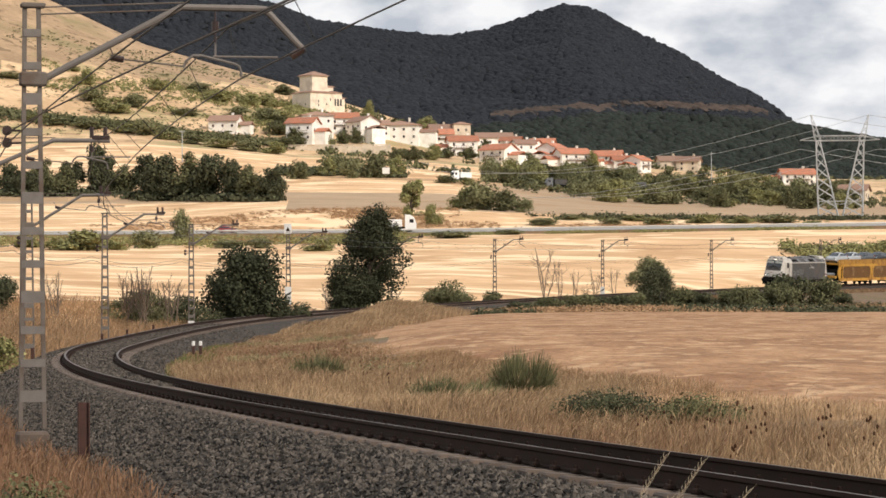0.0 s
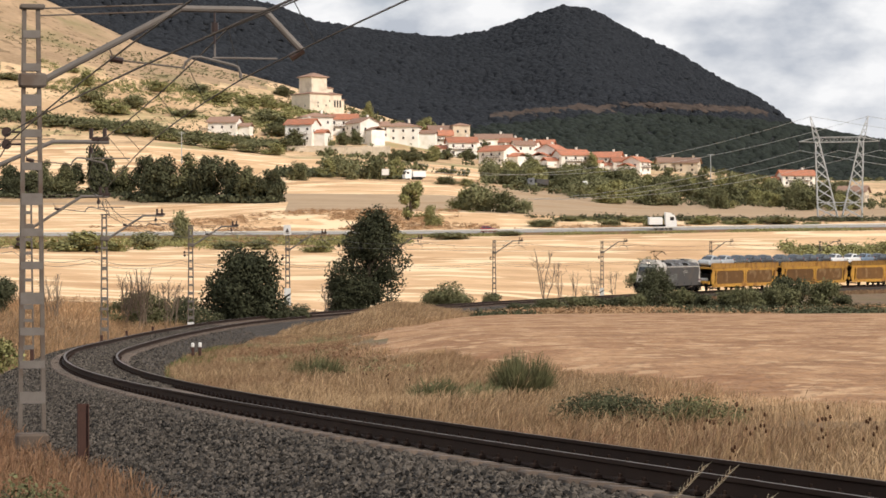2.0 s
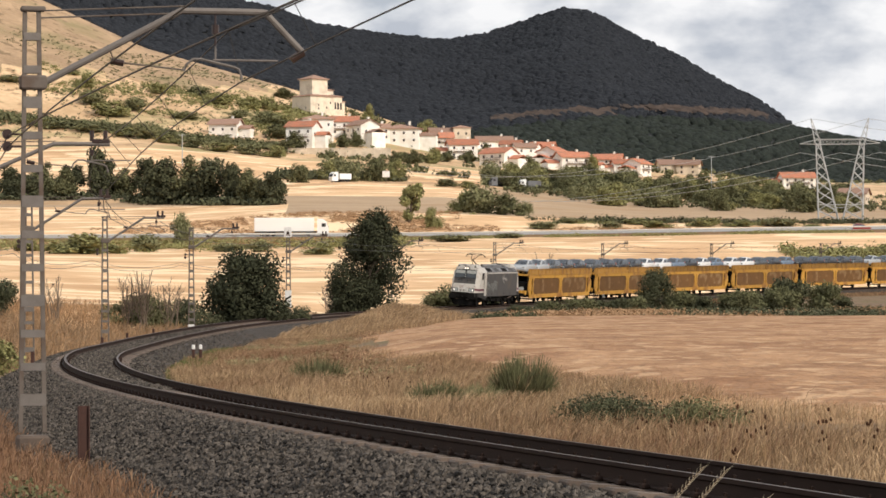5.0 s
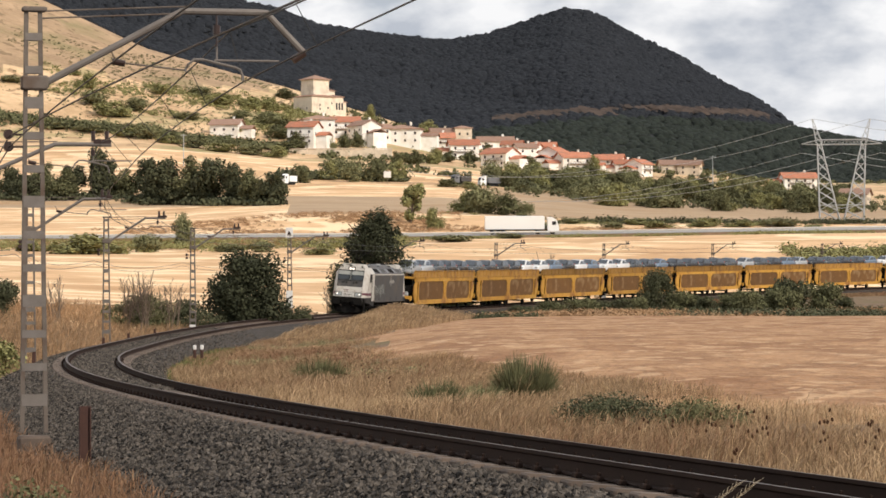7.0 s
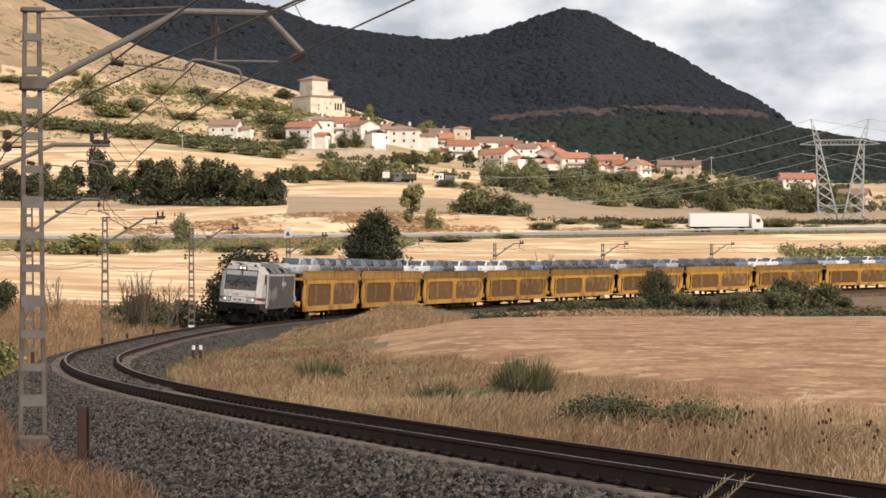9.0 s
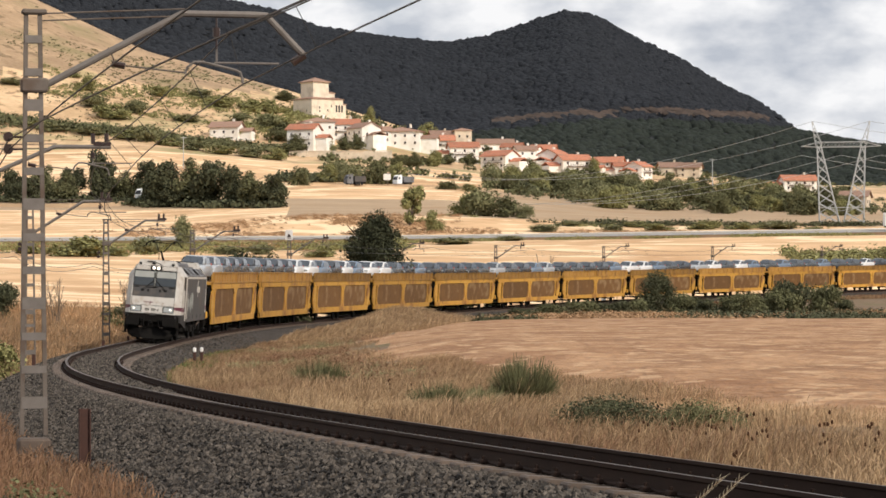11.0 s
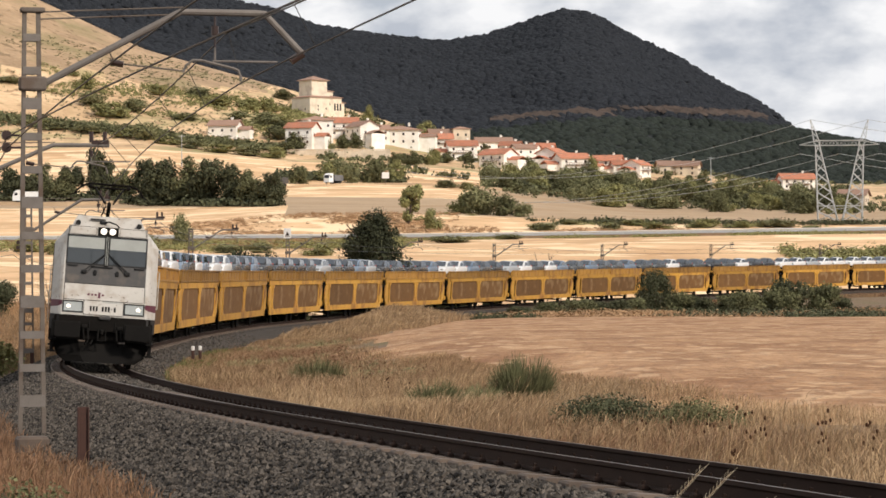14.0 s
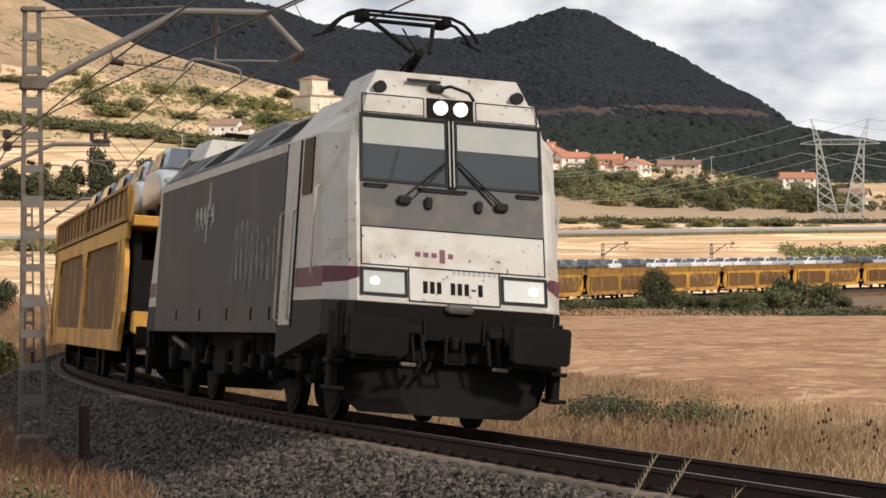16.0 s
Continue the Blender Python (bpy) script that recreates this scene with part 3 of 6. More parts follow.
        # roof pod with horns
        pod = part("roof_pod", Mesh().loft([[(sx * x, y, z) for x, y, z in r][::sx] for r in (
            [(7.75, -1.04, 3.98), (7.75, 1.04, 3.98), (6.0, 1.02, 3.92), (6.0, -1.02, 3.92)], [(7.62, -.88, 4.30), (7.62, .88, 4.30), (6.1, .88, 4.28), (6.1, -.88, 4.28)])]), M["white"], L, "white roof fairing")
        for y in (-.86, .86):
            part("horn", Mesh().tube([(sx * 7.5, y, 4.08), (sx * 7.82, y, 4.08)], .075, 14), M["rubber"], pod)
        part("vent", front_quad(Mesh(), -.52, -.1, 4.18, 4.22, -.02, sx=sx), M["rubber"], pod)
        hose = Mesh().tube([(sx * 7.74, -.12, 4.12), (sx * 7.85, .0, 4.15), (sx * 7.9, .22, 4.08), (sx * 7.84, .30, 4.0)], .022, 6)
        hose.box((sx * 7.7, -.15, 4.12), (.14, .2, .1), bevel=.03)
        part("cable", hose, M["rubber"], pod)
        # below: headstock, buffers, hook, hoses, plough, steps
        part("headstock", Mesh().box((sx * 8.38, 0, 1.13), (.45, 2.7, .66), bevel=.03), M["black"], L)
        for y in (-.98, .98):
            bf = part("buffer", Mesh().tube([(sx * 8.55, y, 1.06), (sx * 9.05, y, 1.06)], .17, 14), M["black"], L)
            part("buffer_plate", Mesh().box((sx * 9.10, y, 1.06), (.09, .74, .44), bevel=.035), M["plough"], bf, "rounded dark steel buffer plate")
            part("bracket", Mesh().box((sx * 8.9, y, .80), (.3, .5, .05), bevel=.01), M["plough"], bf)
        part("hook", Mesh().box((sx * 8.75, 0, 1.02), (.35, .09, .16), bevel=.03).tube([(sx * 8.85, -.1, 1.1), (sx * 8.9, -.11, .78), (sx * 8.9, .11, .78), (sx * 8.85, .1, 1.1)], .026, 6), M["plough"], L)
        for y in (-.52, -.40, .40, .52):
            part("brake_hose", Mesh().tube([(sx * 8.62, y, 1.18), (sx * 8.86, y, 1.08), (sx * 8.9, y + .03, .8), (sx * 8.8, y + .08, .66), (sx * 8.7, y + .16, .78)], .026, 6), M["plough"], L)
        for y in (-.55, .57):
            part("hose_tip", Mesh().box((sx * 8.88, y, .75), (.05, .20, .045), bevel=.015), M["steel"], L)
        pl = Mesh()
        rings = []
        for z, dx, hw in ((.16, .10, .98), (.34, .05, 1.22), (.78, -.12, 1.40)):
            rings.append([(sx * x, y, z) for x, y in ((8.55 + dx, -hw * .45), (8.55 + dx, hw * .45), (8.28 + dx, hw), (8.22 + dx, hw), (8.48 + dx, hw * .45), (8.48 + dx, -hw * .45), (8.22 + dx, -hw), (8.28 + dx, -hw))][::sx])
        part("plough", pl.loft(rings), M["plough"], L, "dark curved track clearer")
        for y in (-1.36, 1.36):
            st = Mesh().box((sx * 8.42, y, .86), (.30, .10, .95), bevel=.02).box((sx * 8.5, y, .42), (.34, .22, .05), bevel=.01).box((sx * 8.5, y, .74), (.34, .2, .05), bevel=.01)
            part("cab_step", st, M["plough"], L)
        # black sheet standing for the shade behind the buffers, small uncoupling plate
        part("skirt_front", Mesh().box((sx * 8.765, 0, 1.25), (.03, 2.42, .40)), M["black"], L)
        part("lug_plate", Mesh().box((sx * 8.80, .05, 1.43), (.10, .34, .10), bevel=.03), M["midgrey"], L)
        for y0, y1 in ((-.62, -.36), (.36, .62)):
            part("hose_cock", Mesh().tube([(sx * 8.78, y0, 1.30), (sx * 8.84, y0, 1.02)], .018, 5).tube([(sx * 8.78, y1, 1.30), (sx * 8.84, y1, 1.02)], .018, 5).box((sx * 8.84, (y0 + y1) / 2, 1.16), (.08, .18, .10), bevel=.02), M["plough"], L)
        if sx < 0:
            for ob in set(L.children) - before:
                ob.matrix_basis = pose(REAR, 0, 0) @ ob.matrix_basis
    # roof gear
    gear = Mesh()
    gear.box((-.3, 0, 3.99), (10.0, 1.5, .1), bevel=.03).box((-1.2, 0, 4.12), (3.2, 1.3, .22), bevel=.05).box((2.4, 0, 4.08), (2.6, 1.2, .18), bevel=.05)
    part("roof_equipment", gear, M["roofgrey"], L)
    # raised single-arm pantograph over the front cab
    P = part("pantograph", Mesh().box((5.0, 0, 4.12), (1.5, 1.0, .06)).box((5.6, .5, 4.2), (.12, .12, .2)).box((5.6, -.5, 4.2), (.12, .12, .2)).box((4.4, .5, 4.2), (.12, .12, .2)).box((4.4, -.5, 4.2), (.12, .12, .2)), M["black"], L, "black single-arm pantograph, raised")
    part("lower_arm", Mesh().tube([(4.5, 0, 4.25), (6.1, 0, 4.74)], .055, 8).tube([(4.7, -.25, 4.22), (6.05, -.1, 4.66)], .02, 5), M["black"], P)
    part("upper_arm", Mesh().tube([(6.1, -.12, 4.74), (4.95, -.42, 5.24)], .03, 6).tube([(6.1, .12, 4.74), (4.95, .42, 5.24)], .03, 6).tube([(6.1, 0, 4.68), (5.0, 0, 5.16)], .014, 5), M["black"], P)
    head = Mesh()
    for x in (4.75, 5.15):
        head.tube([(x, y, 5.34 - .30 * max(0, (abs(y) - .6) / .4) ** 2) for y in (-1.0, -.9, -.78, -.6, -.3, 0, .3, .6, .78, .9, 1.0)], .024, 6)
    head.tube([(4.75, -.5, 5.3), (5.15, -.5, 5.3)], .02, 5).tube([(4.75, .5, 5.3), (5.15, .5, 5.3)], .02, 5).tube([(4.95, -.5, 5.24), (4.95, .5, 5.24)], .03, 6)
    for y in (-.55, .55):
        head.box((4.95, y, 5.27), (.5, .12, .10), bevel=.02)
        head.tube([(4.75, y * 1.55, 5.1), (4.75, y * 2.1, 4.98)], .016, 5)
    part("collector_head", head, M["black"], P)
    # second pantograph, folded
    part("folded_pantograph", Mesh().box((-3.8, 0, 4.1), (1.6, 1.0, .08)).tube([(-4.7, 0, 4.2), (-3.0, 0, 4.26)], .05, 6).tube([(-3.8, -.85, 4.3), (-3.8, .85, 4.3)], .025, 5).tube([(-4.2, -.85, 4.3), (-4.2, .85, 4.3)], .025, 5), M["black"], L)
    # running gear
    for bx in (-4.1, 5.22):
        bog = part("bogie", Mesh().box((bx, -1.08, .72), (3.9, .14, .26), bevel=.04).box((bx, 1.08, .72), (3.9, .14, .26), bevel=.04).box((bx, 0, .7), (.5, 2.1, .3), bevel=.04), M["black"], L)
        for dx in (-1.3, 1.3):
            wheelset(bog, bx + dx)
            for y in (-1.16, 1.16):
                part("axle_box", Mesh().box((bx + dx, y, .62), (.42, .2, .36), bevel=.05), M["plough"], bog)
                for ex in (-.3, .3):
                    part("spring", Mesh().tube([(bx + dx + ex, y, .66), (bx + dx + ex, y, 1.02)], .1, 10), M["plough"], bog)
        for y in (-1.2, 1.2):
            part("damper", Mesh().tube([(bx - .5, y * 1.1, .95), (bx + .9, y * 1.1, .8)], .05, 8), M["steel"], bog)
    tank = Mesh().box((.55, 0, .80), (4.2, 2.3, .58), bevel=.05).box((.2, -1.2, .62), (1.1, .3, .36), bevel=.04).box((1.7, -1.18, .70), (.7, .34, .5), bevel=.05).box((.2, 1.2, .62), (1.1, .3, .36), bevel=.04)
    part("underfloor_case", tank, M["black"], L)
    for x in (-2.1, -.9, 2.9, 3.9, 6.4):
        for y in (-1.33, 1.33):
            part("hanger", Mesh().tube([(x, y, 1.06), (x, y, .62)], .022, 5).box((x + .12, y, .66), (.26, .14, .2), bevel=.03), M["plough"], L)
    part("plain_rod", Mesh().tube([(-2.6, -1.3, .6), (2.6, -1.3, .6)], .03, 5), M["plough"], L)
    return L


# ---- new cars on the wagons ----
CAR_COLOURS = [("white", (.72, .72, .72)), ("silver", (.38, .40, .42)), ("dark_grey", (.06, .065, .07)), ("blue_grey", (.14, .19, .26)), ("black", (.02, .02, .023)), ("red", (.3, .03, .03))]
CAR_PAINT = {n: material("car_paint_" + n, c, [k * .92 for k in c], rough=.25, bump=0, spec=.6) for n, c in CAR_COLOURS}
M["carglass"] = material("car_glass", (.035, .045, .06), (.03, .04, .05), rough=.08, bump=0, spec=.9)


def car_meshes():
    side = [(-1.90, .30), (-1.97, .48), (-1.98, .74), (-1.90, .95), (-1.70, 1.03), (.60, 1.02), (1.15, .97), (1.62, .88), (1.92, .74), (2.02, .56), (1.98, .36), (1.80, .26), (-1.75, .25)]
    low = Mesh()
    low.loft([[(x * k, y, .62 + (z - .62) * q) for x, z in side] for y, k, q in ((-.85, .95, .72), (-.83, .985, .9), (-.74, 1.0, 1.0), (.74, 1.0, 1.0), (.83, .985, .9), (.85, .95, .72))])
    cabin = [(-1.84, 1.0), (-1.74, 1.22), (-1.56, 1.38), (-1.25, 1.475), (-.75, 1.52), (-.2, 1.505), (.14, 1.44), (.55, 1.24), (1.02, 1.0)]
    low.loft([[(x * k, y, 1.0 + (z - 1.0) * q) for x, z in cabin] for y, k, q in ((-.78, 1.0, 0.0), (-.66, .97, .72), (-.56, .95, .95), (-.3, .94, 1.0), (.3, .94, 1.0), (.56, .95, .95), (.66, .97, .72), (.78, 1.0, 0.0))])
    wins = []
    for y in (-1, 1):
        for x0, x1, t0, t1 in ((-1.5, -.75, -1.42, -.76), (-.66, .70, -.66, .12)):
            wins.append(Mesh().add([(x0, y * .785, 1.03), (x1, y * .785, 1.03), (t1, y * .665, 1.40), (t0, y * .665, 1.40)], [(0, 1, 2, 3) if y < 0 else (3, 2, 1, 0)]))
    wins.append(Mesh().add([(1.02, -.66, 1.03), (1.02, .66, 1.03), (.22, .54, 1.46), (.22, -.54, 1.46)], [(0, 1, 2, 3)]))
    wins.append(Mesh().add([(-1.88, -.64, 1.06), (-1.88, .64, 1.06), (-1.64, .54, 1.38), (-1.64, -.54, 1.38)], [(3, 2, 1, 0)]))
    wheel = Mesh().tube([(0, -.09, 0), (0, .09, 0)], .31, 12)
    lamp = Mesh().box((0, 0, 0), (.14, .3, .12), bevel=.03)
    tail = Mesh().box((0, 0, 0), (.08, .14, .26), bevel=.02)
    return low.data("car_body", [M["rubber"]], True), [w.data("car_window", [M["carglass"]]) for w in wins], wheel.data("car_wheel", [M["rubber"]]), lamp.data("car_lamp", [M["lens"]]), tail.data("tail_lamp", [M["chrome"]])


CAR = car_meshes()
CAR_BODY = {}
for n, mt in CAR_PAINT.items():
    CAR_BODY[n] = CAR[0].copy()
    CAR_BODY[n].materials[0] = mt


def new_car(colour, label, group):
    c = thing("car", label, "car", group)
    b = part("body", CAR_BODY[colour], None, c)
    for wi in CAR[1]:
        part("window", wi, None, b)
    for x in (-1.22, 1.25):
        for y in (-.72, .72):
            part("wheel", CAR[2], None, c, m=pose(x, y, .31))
    for y in (-.62, .62):
        part("headlamp", CAR[3], None, b, m=pose(1.93, y, .72))
    for y in (-.74, .74):
        part("tail_lamp", CAR[4], None, b, m=pose(-1.95, y, .95))
    return c


# ---- car-carrier wagons ----
LEN = 23.5


def wagon_meshes():
    h = LEN / 2
    out = {}
    under = Mesh().box((0, 0, .86), (LEN - .6, 2.3, .26), bevel=.03)
    out["underframe"] = (under, "black")
    out["lower_deck"] = (Mesh().box((0, 0, 1.03), (LEN - .5, 2.66, .06)), "plough")
    for sx, tag in ((-1, "rear"), (1, "front")):
        ends = Mesh()
        for y in (-1.2, 1.2):
            ends.box((sx * (h - .62), y, 1.95), (.34, .16, 1.9), bevel=.03)
        # dark panel added between the posts for the shade in the wagon gaps
        ends.box((sx * (h - .62), 0, 1.75), (.12, 2.3, 1.3))
        out[tag + "_end_post"] = (ends, "plough")
    for sx, tag in ((-1, "rear"), (1, "front")):
        bm = Mesh().box((sx * (h - .22), 0, 1.22), (.30, 2.5, .42), bevel=.04)
        for y in (-.6, .6):
            bm.box((sx * (h - .05), y, 1.30), (.16, .34, .22), bevel=.03)
        out[tag + "_headbeam"] = (bm, "yellow")
    out["upper_deck"] = (Mesh().box((0, 0, 3.12), (LEN, 2.72, .20), bevel=.02), "yellow")
    for tag, y in (("side", -1), ("side_inner", 1)):
        f = Mesh()
        Y, T = y * 1.40, .09
        f.box((0, Y, .86), (LEN - 1.6, T, .40), bevel=.02)                 # sill
        f.box((0, Y, 2.93), (LEN - .9, T, .30), bevel=.02)                 # top rail
        for x, w in ((-h + 1.15, .50), (-.30, .42), (.30, .42), (h - 1.15, .50), (-h + 1.9, .22), (h - 1.9, .22)):
            f.box((x, Y, 1.9), (w, T * .98, 1.80), bevel=.02)
        for x0 in (-h + 2.0, .52):                                          # rounded window corners
            x1 = x0 + h - 2.5
            for xc, zc, a, b in ((x0, 1.06, 1, 1), (x1, 1.06, -1, 1), (x1, 2.78, -1, -1), (x0, 2.78, 1, -1)):
                f.add([(xc, Y - T / 2, zc), (xc + a * .42, Y - T / 2, zc), (xc, Y - T / 2, zc + b * .34), (xc, Y + T / 2, zc), (xc + a * .42, Y + T / 2, zc), (xc, Y + T / 2, zc + b * .34)],
                      [(0, 1, 2), (5, 4, 3), (0, 3, 4, 1), (1, 4, 5, 2), (2, 5, 3, 0)])
        for sx in (-1, 1):                                                  # cut-back ends
            o = [(sx * (h - 1.25), .68), (sx * (h - .85), .68), (sx * (h - .72), 1.0), (sx * (h - .34), 1.40), (sx * (h - .24), 1.75), (sx * (h - .24), 2.25), (sx * (h - .42), 2.50), (sx * (h - .80), 2.78), (sx * (h - .84), 3.08), (sx * (h - 1.25), 3.08)]
            f.prism(o, T, Matrix.Translation((0, Y, 0)))
        out[tag + "_frame"] = (f, "yellow")
        p = Mesh()
        for x0, x1 in ((-h + .35, -.09), (.09, h - .35)):
            p.box(((x0 + x1) / 2, Y, 3.45), (x1 - x0, .06, .62), bevel=.02)
            p.box(((x0 + x1) / 2, Y + y * .03, 3.77), (x1 - x0, .12, .07), bevel=.02)
            for k in range(9):
                p.box((x0 + (k + .5) * (x1 - x0) / 9, Y + y * .042, 3.45), (.09, .05, .60))
            for xe in (x0 + .08, x1 - .08):
                p.box((xe, Y + y * .045, 3.45), (.16, .07, .66))
            p.box(((x0 + x1) / 2, Y + y * .045, 3.17), (x1 - x0, .06, .10))
        for sx in (-1, 1):
            p.box((sx * (h - .14), Y, 3.38), (.16, .08, .62), bevel=.02)
        out[tag + "_parapet"] = (p, "parapet")
        for k, x0 in enumerate((-h + 1.9, .42)):
            x1 = x0 + h - 2.3
            s = Mesh().box(((x0 + x1) / 2, Y - y * .03, 1.92), (x1 - x0, .03, 1.80))
            out["%s_screen_%d" % (tag, k)] = (s, "screen")
    return {k: (m.data(k, [M[mat]]), k.split("_inner")[0]) for k, (m, mat) in out.items()}


WAGON = wagon_meshes()
AXLE = Mesh().tube([(0, -.9, 0), (0, .9, 0)], .08, 8).data("axle", [M["black"]])
DISC = Mesh().tube([(0, -.065, 0), (0, .065, 0)], .42, 18).data("disc", [M["plough"]])
BUF = Mesh().tube([(-.25, 0, 0), (.25, 0, 0)], .15, 10).box((.27, 0, 0), (.06, .5, .34), bevel=.03).data("buf", [M["black"]])
NAMES = {"headbeam": "end_beam", "end_post": "end_barrier", "underframe": "underframe", "lower_deck": "lower_deck", "upper_deck": "upper_deck", "_frame": "side_frame", "parapet": "parapet", "screen": "screen"}


def wagon():
    w = thing("car_carrier_wagon", "two-deck yellow car-carrier wagon with rusty mesh side screens", "wagon", "wagons of the freight train")
    frames = {}
    for k, (me, _) in WAGON.items():
        base = next(v for q, v in NAMES.items() if q in k)
        if base == "screen":
            part("screen", me, None, frames[k.split("_screen")[0]], "rust-brown mesh screen")
        else:
            ob = part(base, me, None, w)
            if base == "side_frame":
                frames[k[:-6]] = ob
    for x in (-LEN / 2 + 4.2, -.9, .9, LEN / 2 - 4.2):
        ax = part("axle", AXLE, None, w, m=pose(x, 0, .42))
        for y in (-GAUGE, GAUGE):
            part("wheel", DISC, None, ax, m=pose(0, y, 0))
    for sx in (-1, 1):
        for y in (-.95, .95):
            part("buffer", BUF, None, w, m=pose(sx * (LEN / 2 + .02), y, .98, 0, 0, 0 if sx > 0 else 180))
    return w


loco = locomotive()
wagons = [wagon() for _ in range(16)]
rnd = random.Random(11)
loads = []   # car, wagon it stands on, offset along, height
WORDS = {"white": "new white hatchback car", "silver": "new silver hatchback car", "dark_grey": "new dark grey hatchback car", "blue_grey": "new blue-grey hatchback car", "black": "new black hatchback car", "red": "new red hatchback car"}
for i in range(16):
    mix = ["white", "silver", "blue_grey", "dark_grey", "black"] if i not in (4, 5, 6, 9, 12, 13, 14, 15) else ["white", "white", "silver", "white", "black"] if i > 11 else ["dark_grey", "black", "blue_grey", "dark_grey", "silver"]
    for deck, z in (("upper", 3.22), ("lower", 1.06)):
        for k in range(5):
            c = rnd.choice(mix) if not (i == 0 and k < 2) else "silver"
            loads.append((new_car(c, WORDS[c] + " loaded on the %s deck" % deck, "cars on the wagons"), i, (2 - k) * 4.62 + rnd.uniform(-.1, .1), z))

SPEED, EASE = 22.585, -0.045
PITCH_OF_WAGONS, FIRST = 24.29, 19.67


def front_at(t):
    return SPEED * (16 - t) + .5 * EASE * (16 - t) ** 2


def wagon_pose(i, t):
    s = front_at(t) + FIRST + PITCH_OF_WAGONS * i
    return car_frame(s + 4, s + PITCH_OF_WAGONS - 4)

# ---- sleepers, ballast stones ----
slp = Mesh().box((0, 0, -.29), (.27, 2.6, .22), bevel=.02).data("sleeper", [M["sleeper"]])
clip = Mesh()
for y in (-.115, .115):
    clip.box((0, y, -.155), (.12, .07, .05), bevel=.012).tube([(0, y, -.15), (0, y, -.10)], .02, 6)
clip = clip.data("rail_clip", [M["rail"]])


def sleeper_pose(s):
    m = line_frame(s)
    m.translation = on_line(s)
    return m @ Matrix.Rotation(CANT, 4, "X").inverted()


far_sleepers = Mesh()
for k in range(700):
    s = -18 + k * .6
    m = sleeper_pose(s)
    if k < 290:
        sl = part("sleeper", slp, None, bed, m=m)
        if k < 150:
            for y in (-GAUGE, GAUGE):
                part("rail_clip", clip, None, sl, m=pose(0, y, 0))
    else:
        far_sleepers.box((0, 0, -.29), (.27, 2.6, .22))
        far_sleepers.v[-8:] = [tuple(m @ Vector(q)) for q in far_sleepers.v[-8:]]
tagged(part("far_sleepers", far_sleepers, M["sleeper"], bed), kind="stuff")

OCT_V = np.array([(1, 0, 0), (-1, 0, 0), (0, 1, 0), (0, -1, 0), (0, 0, 1), (0, 0, -1)], float)
OCT_F = np.array([(0, 2, 4), (2, 1, 4), (1, 3, 4), (3, 0, 4), (2, 0, 5), (1, 2, 5), (3, 1, 5), (0, 3, 5)])
PROFILE_L = [-4.6, -3.1, -1.75, -1.2, 0, 1.2, 1.75, 3.0, 4]
PROFILE_U = [-1.9, -1.0, -.27, -.245, -.25, -.245, -.27, -.9, -1.5]


def line_arrays(s, lat, up):
    x, y, z, psi = (np.interp(s, LINE_S, a) for a in (LINE_X, LINE_Y, LINE_Z, LINE_PSI))
    l, h = lat * math.cos(CANT) + up * math.sin(CANT), -lat * math.sin(CANT) + up * math.cos(CANT)
    return np.stack([x + np.cos(psi) * l, y - np.sin(psi) * l, z + h], -1)


def stones(name, n, s0, s1, l0, l1, size, power=1.0, lift=0.0):
    g = np.random.default_rng(len(name) + n)
    s, lat = s0 + (s1 - s0) * g.random(n) ** power, g.uniform(l0, l1, n)
    c = line_arrays(s, lat, np.interp(lat, PROFILE_L, PROFILE_U))
    c[:, 2] = np.maximum(c[:, 2], height(c[:, 0], c[:, 1])) + g.uniform(-.012, .02, n) + lift
    sz = size * g.uniform(.55, 1.35, (n, 1, 1)) * g.uniform(.6, 1.2, (n, 1, 3))
    v = OCT_V[None] * sz + g.uniform(-.35, .35, (n, 6, 3)) * size
    a, b = g.uniform(0, 6.3, n), g.uniform(-.9, .9, n)
    ca, sa, cb, sb = np.cos(a), np.sin(a), np.cos(b), np.sin(b)
    R = np.stack([np.stack([ca * cb, -sa, ca * sb], -1), np.stack([sa * cb, ca, sa * sb], -1), np.stack([-sb, 0 * a, cb], -1)], 1)
    v = np.einsum("nij,nkj->nki", R, v) + c[:, None]
    f = (np.arange(n)[:, None, None] * 6 + OCT_F[None]).reshape(-1, 3)
    ob = bulk(name, v.reshape(-1, 3), f, [M["stone"]])
    return tagged(ob, "loose grey crushed stones of the ballast shoulder", "ballast stones", kind="stuff")


stones("ballast_stones", 60000, -16, 40, -3.7, -1.2, .034, 1.2)
stones("ballast_stones", 26000, 34, 150, -3.6, 3.4, .05, 1.3)
stones("ballast_stones", 9000, -10, 34, -.7, 3.2, .04)
stones("ballast_stones", 15000, 30, 150, -.74, .74, .05, 1.2, .055)

# ---- overhead line masts ----
M["batten"] = material("pale_batten_steel", (.20, .18, .165), (.14, .12, .105), rough=.7, metal=.3, scale=4, fine=40, bump=.1)
M["plate"] = material("white_enamel_plate", (.75, .74, .72), (.62, .61, .58), rough=.5, scale=3, fine=20, bump=.02)


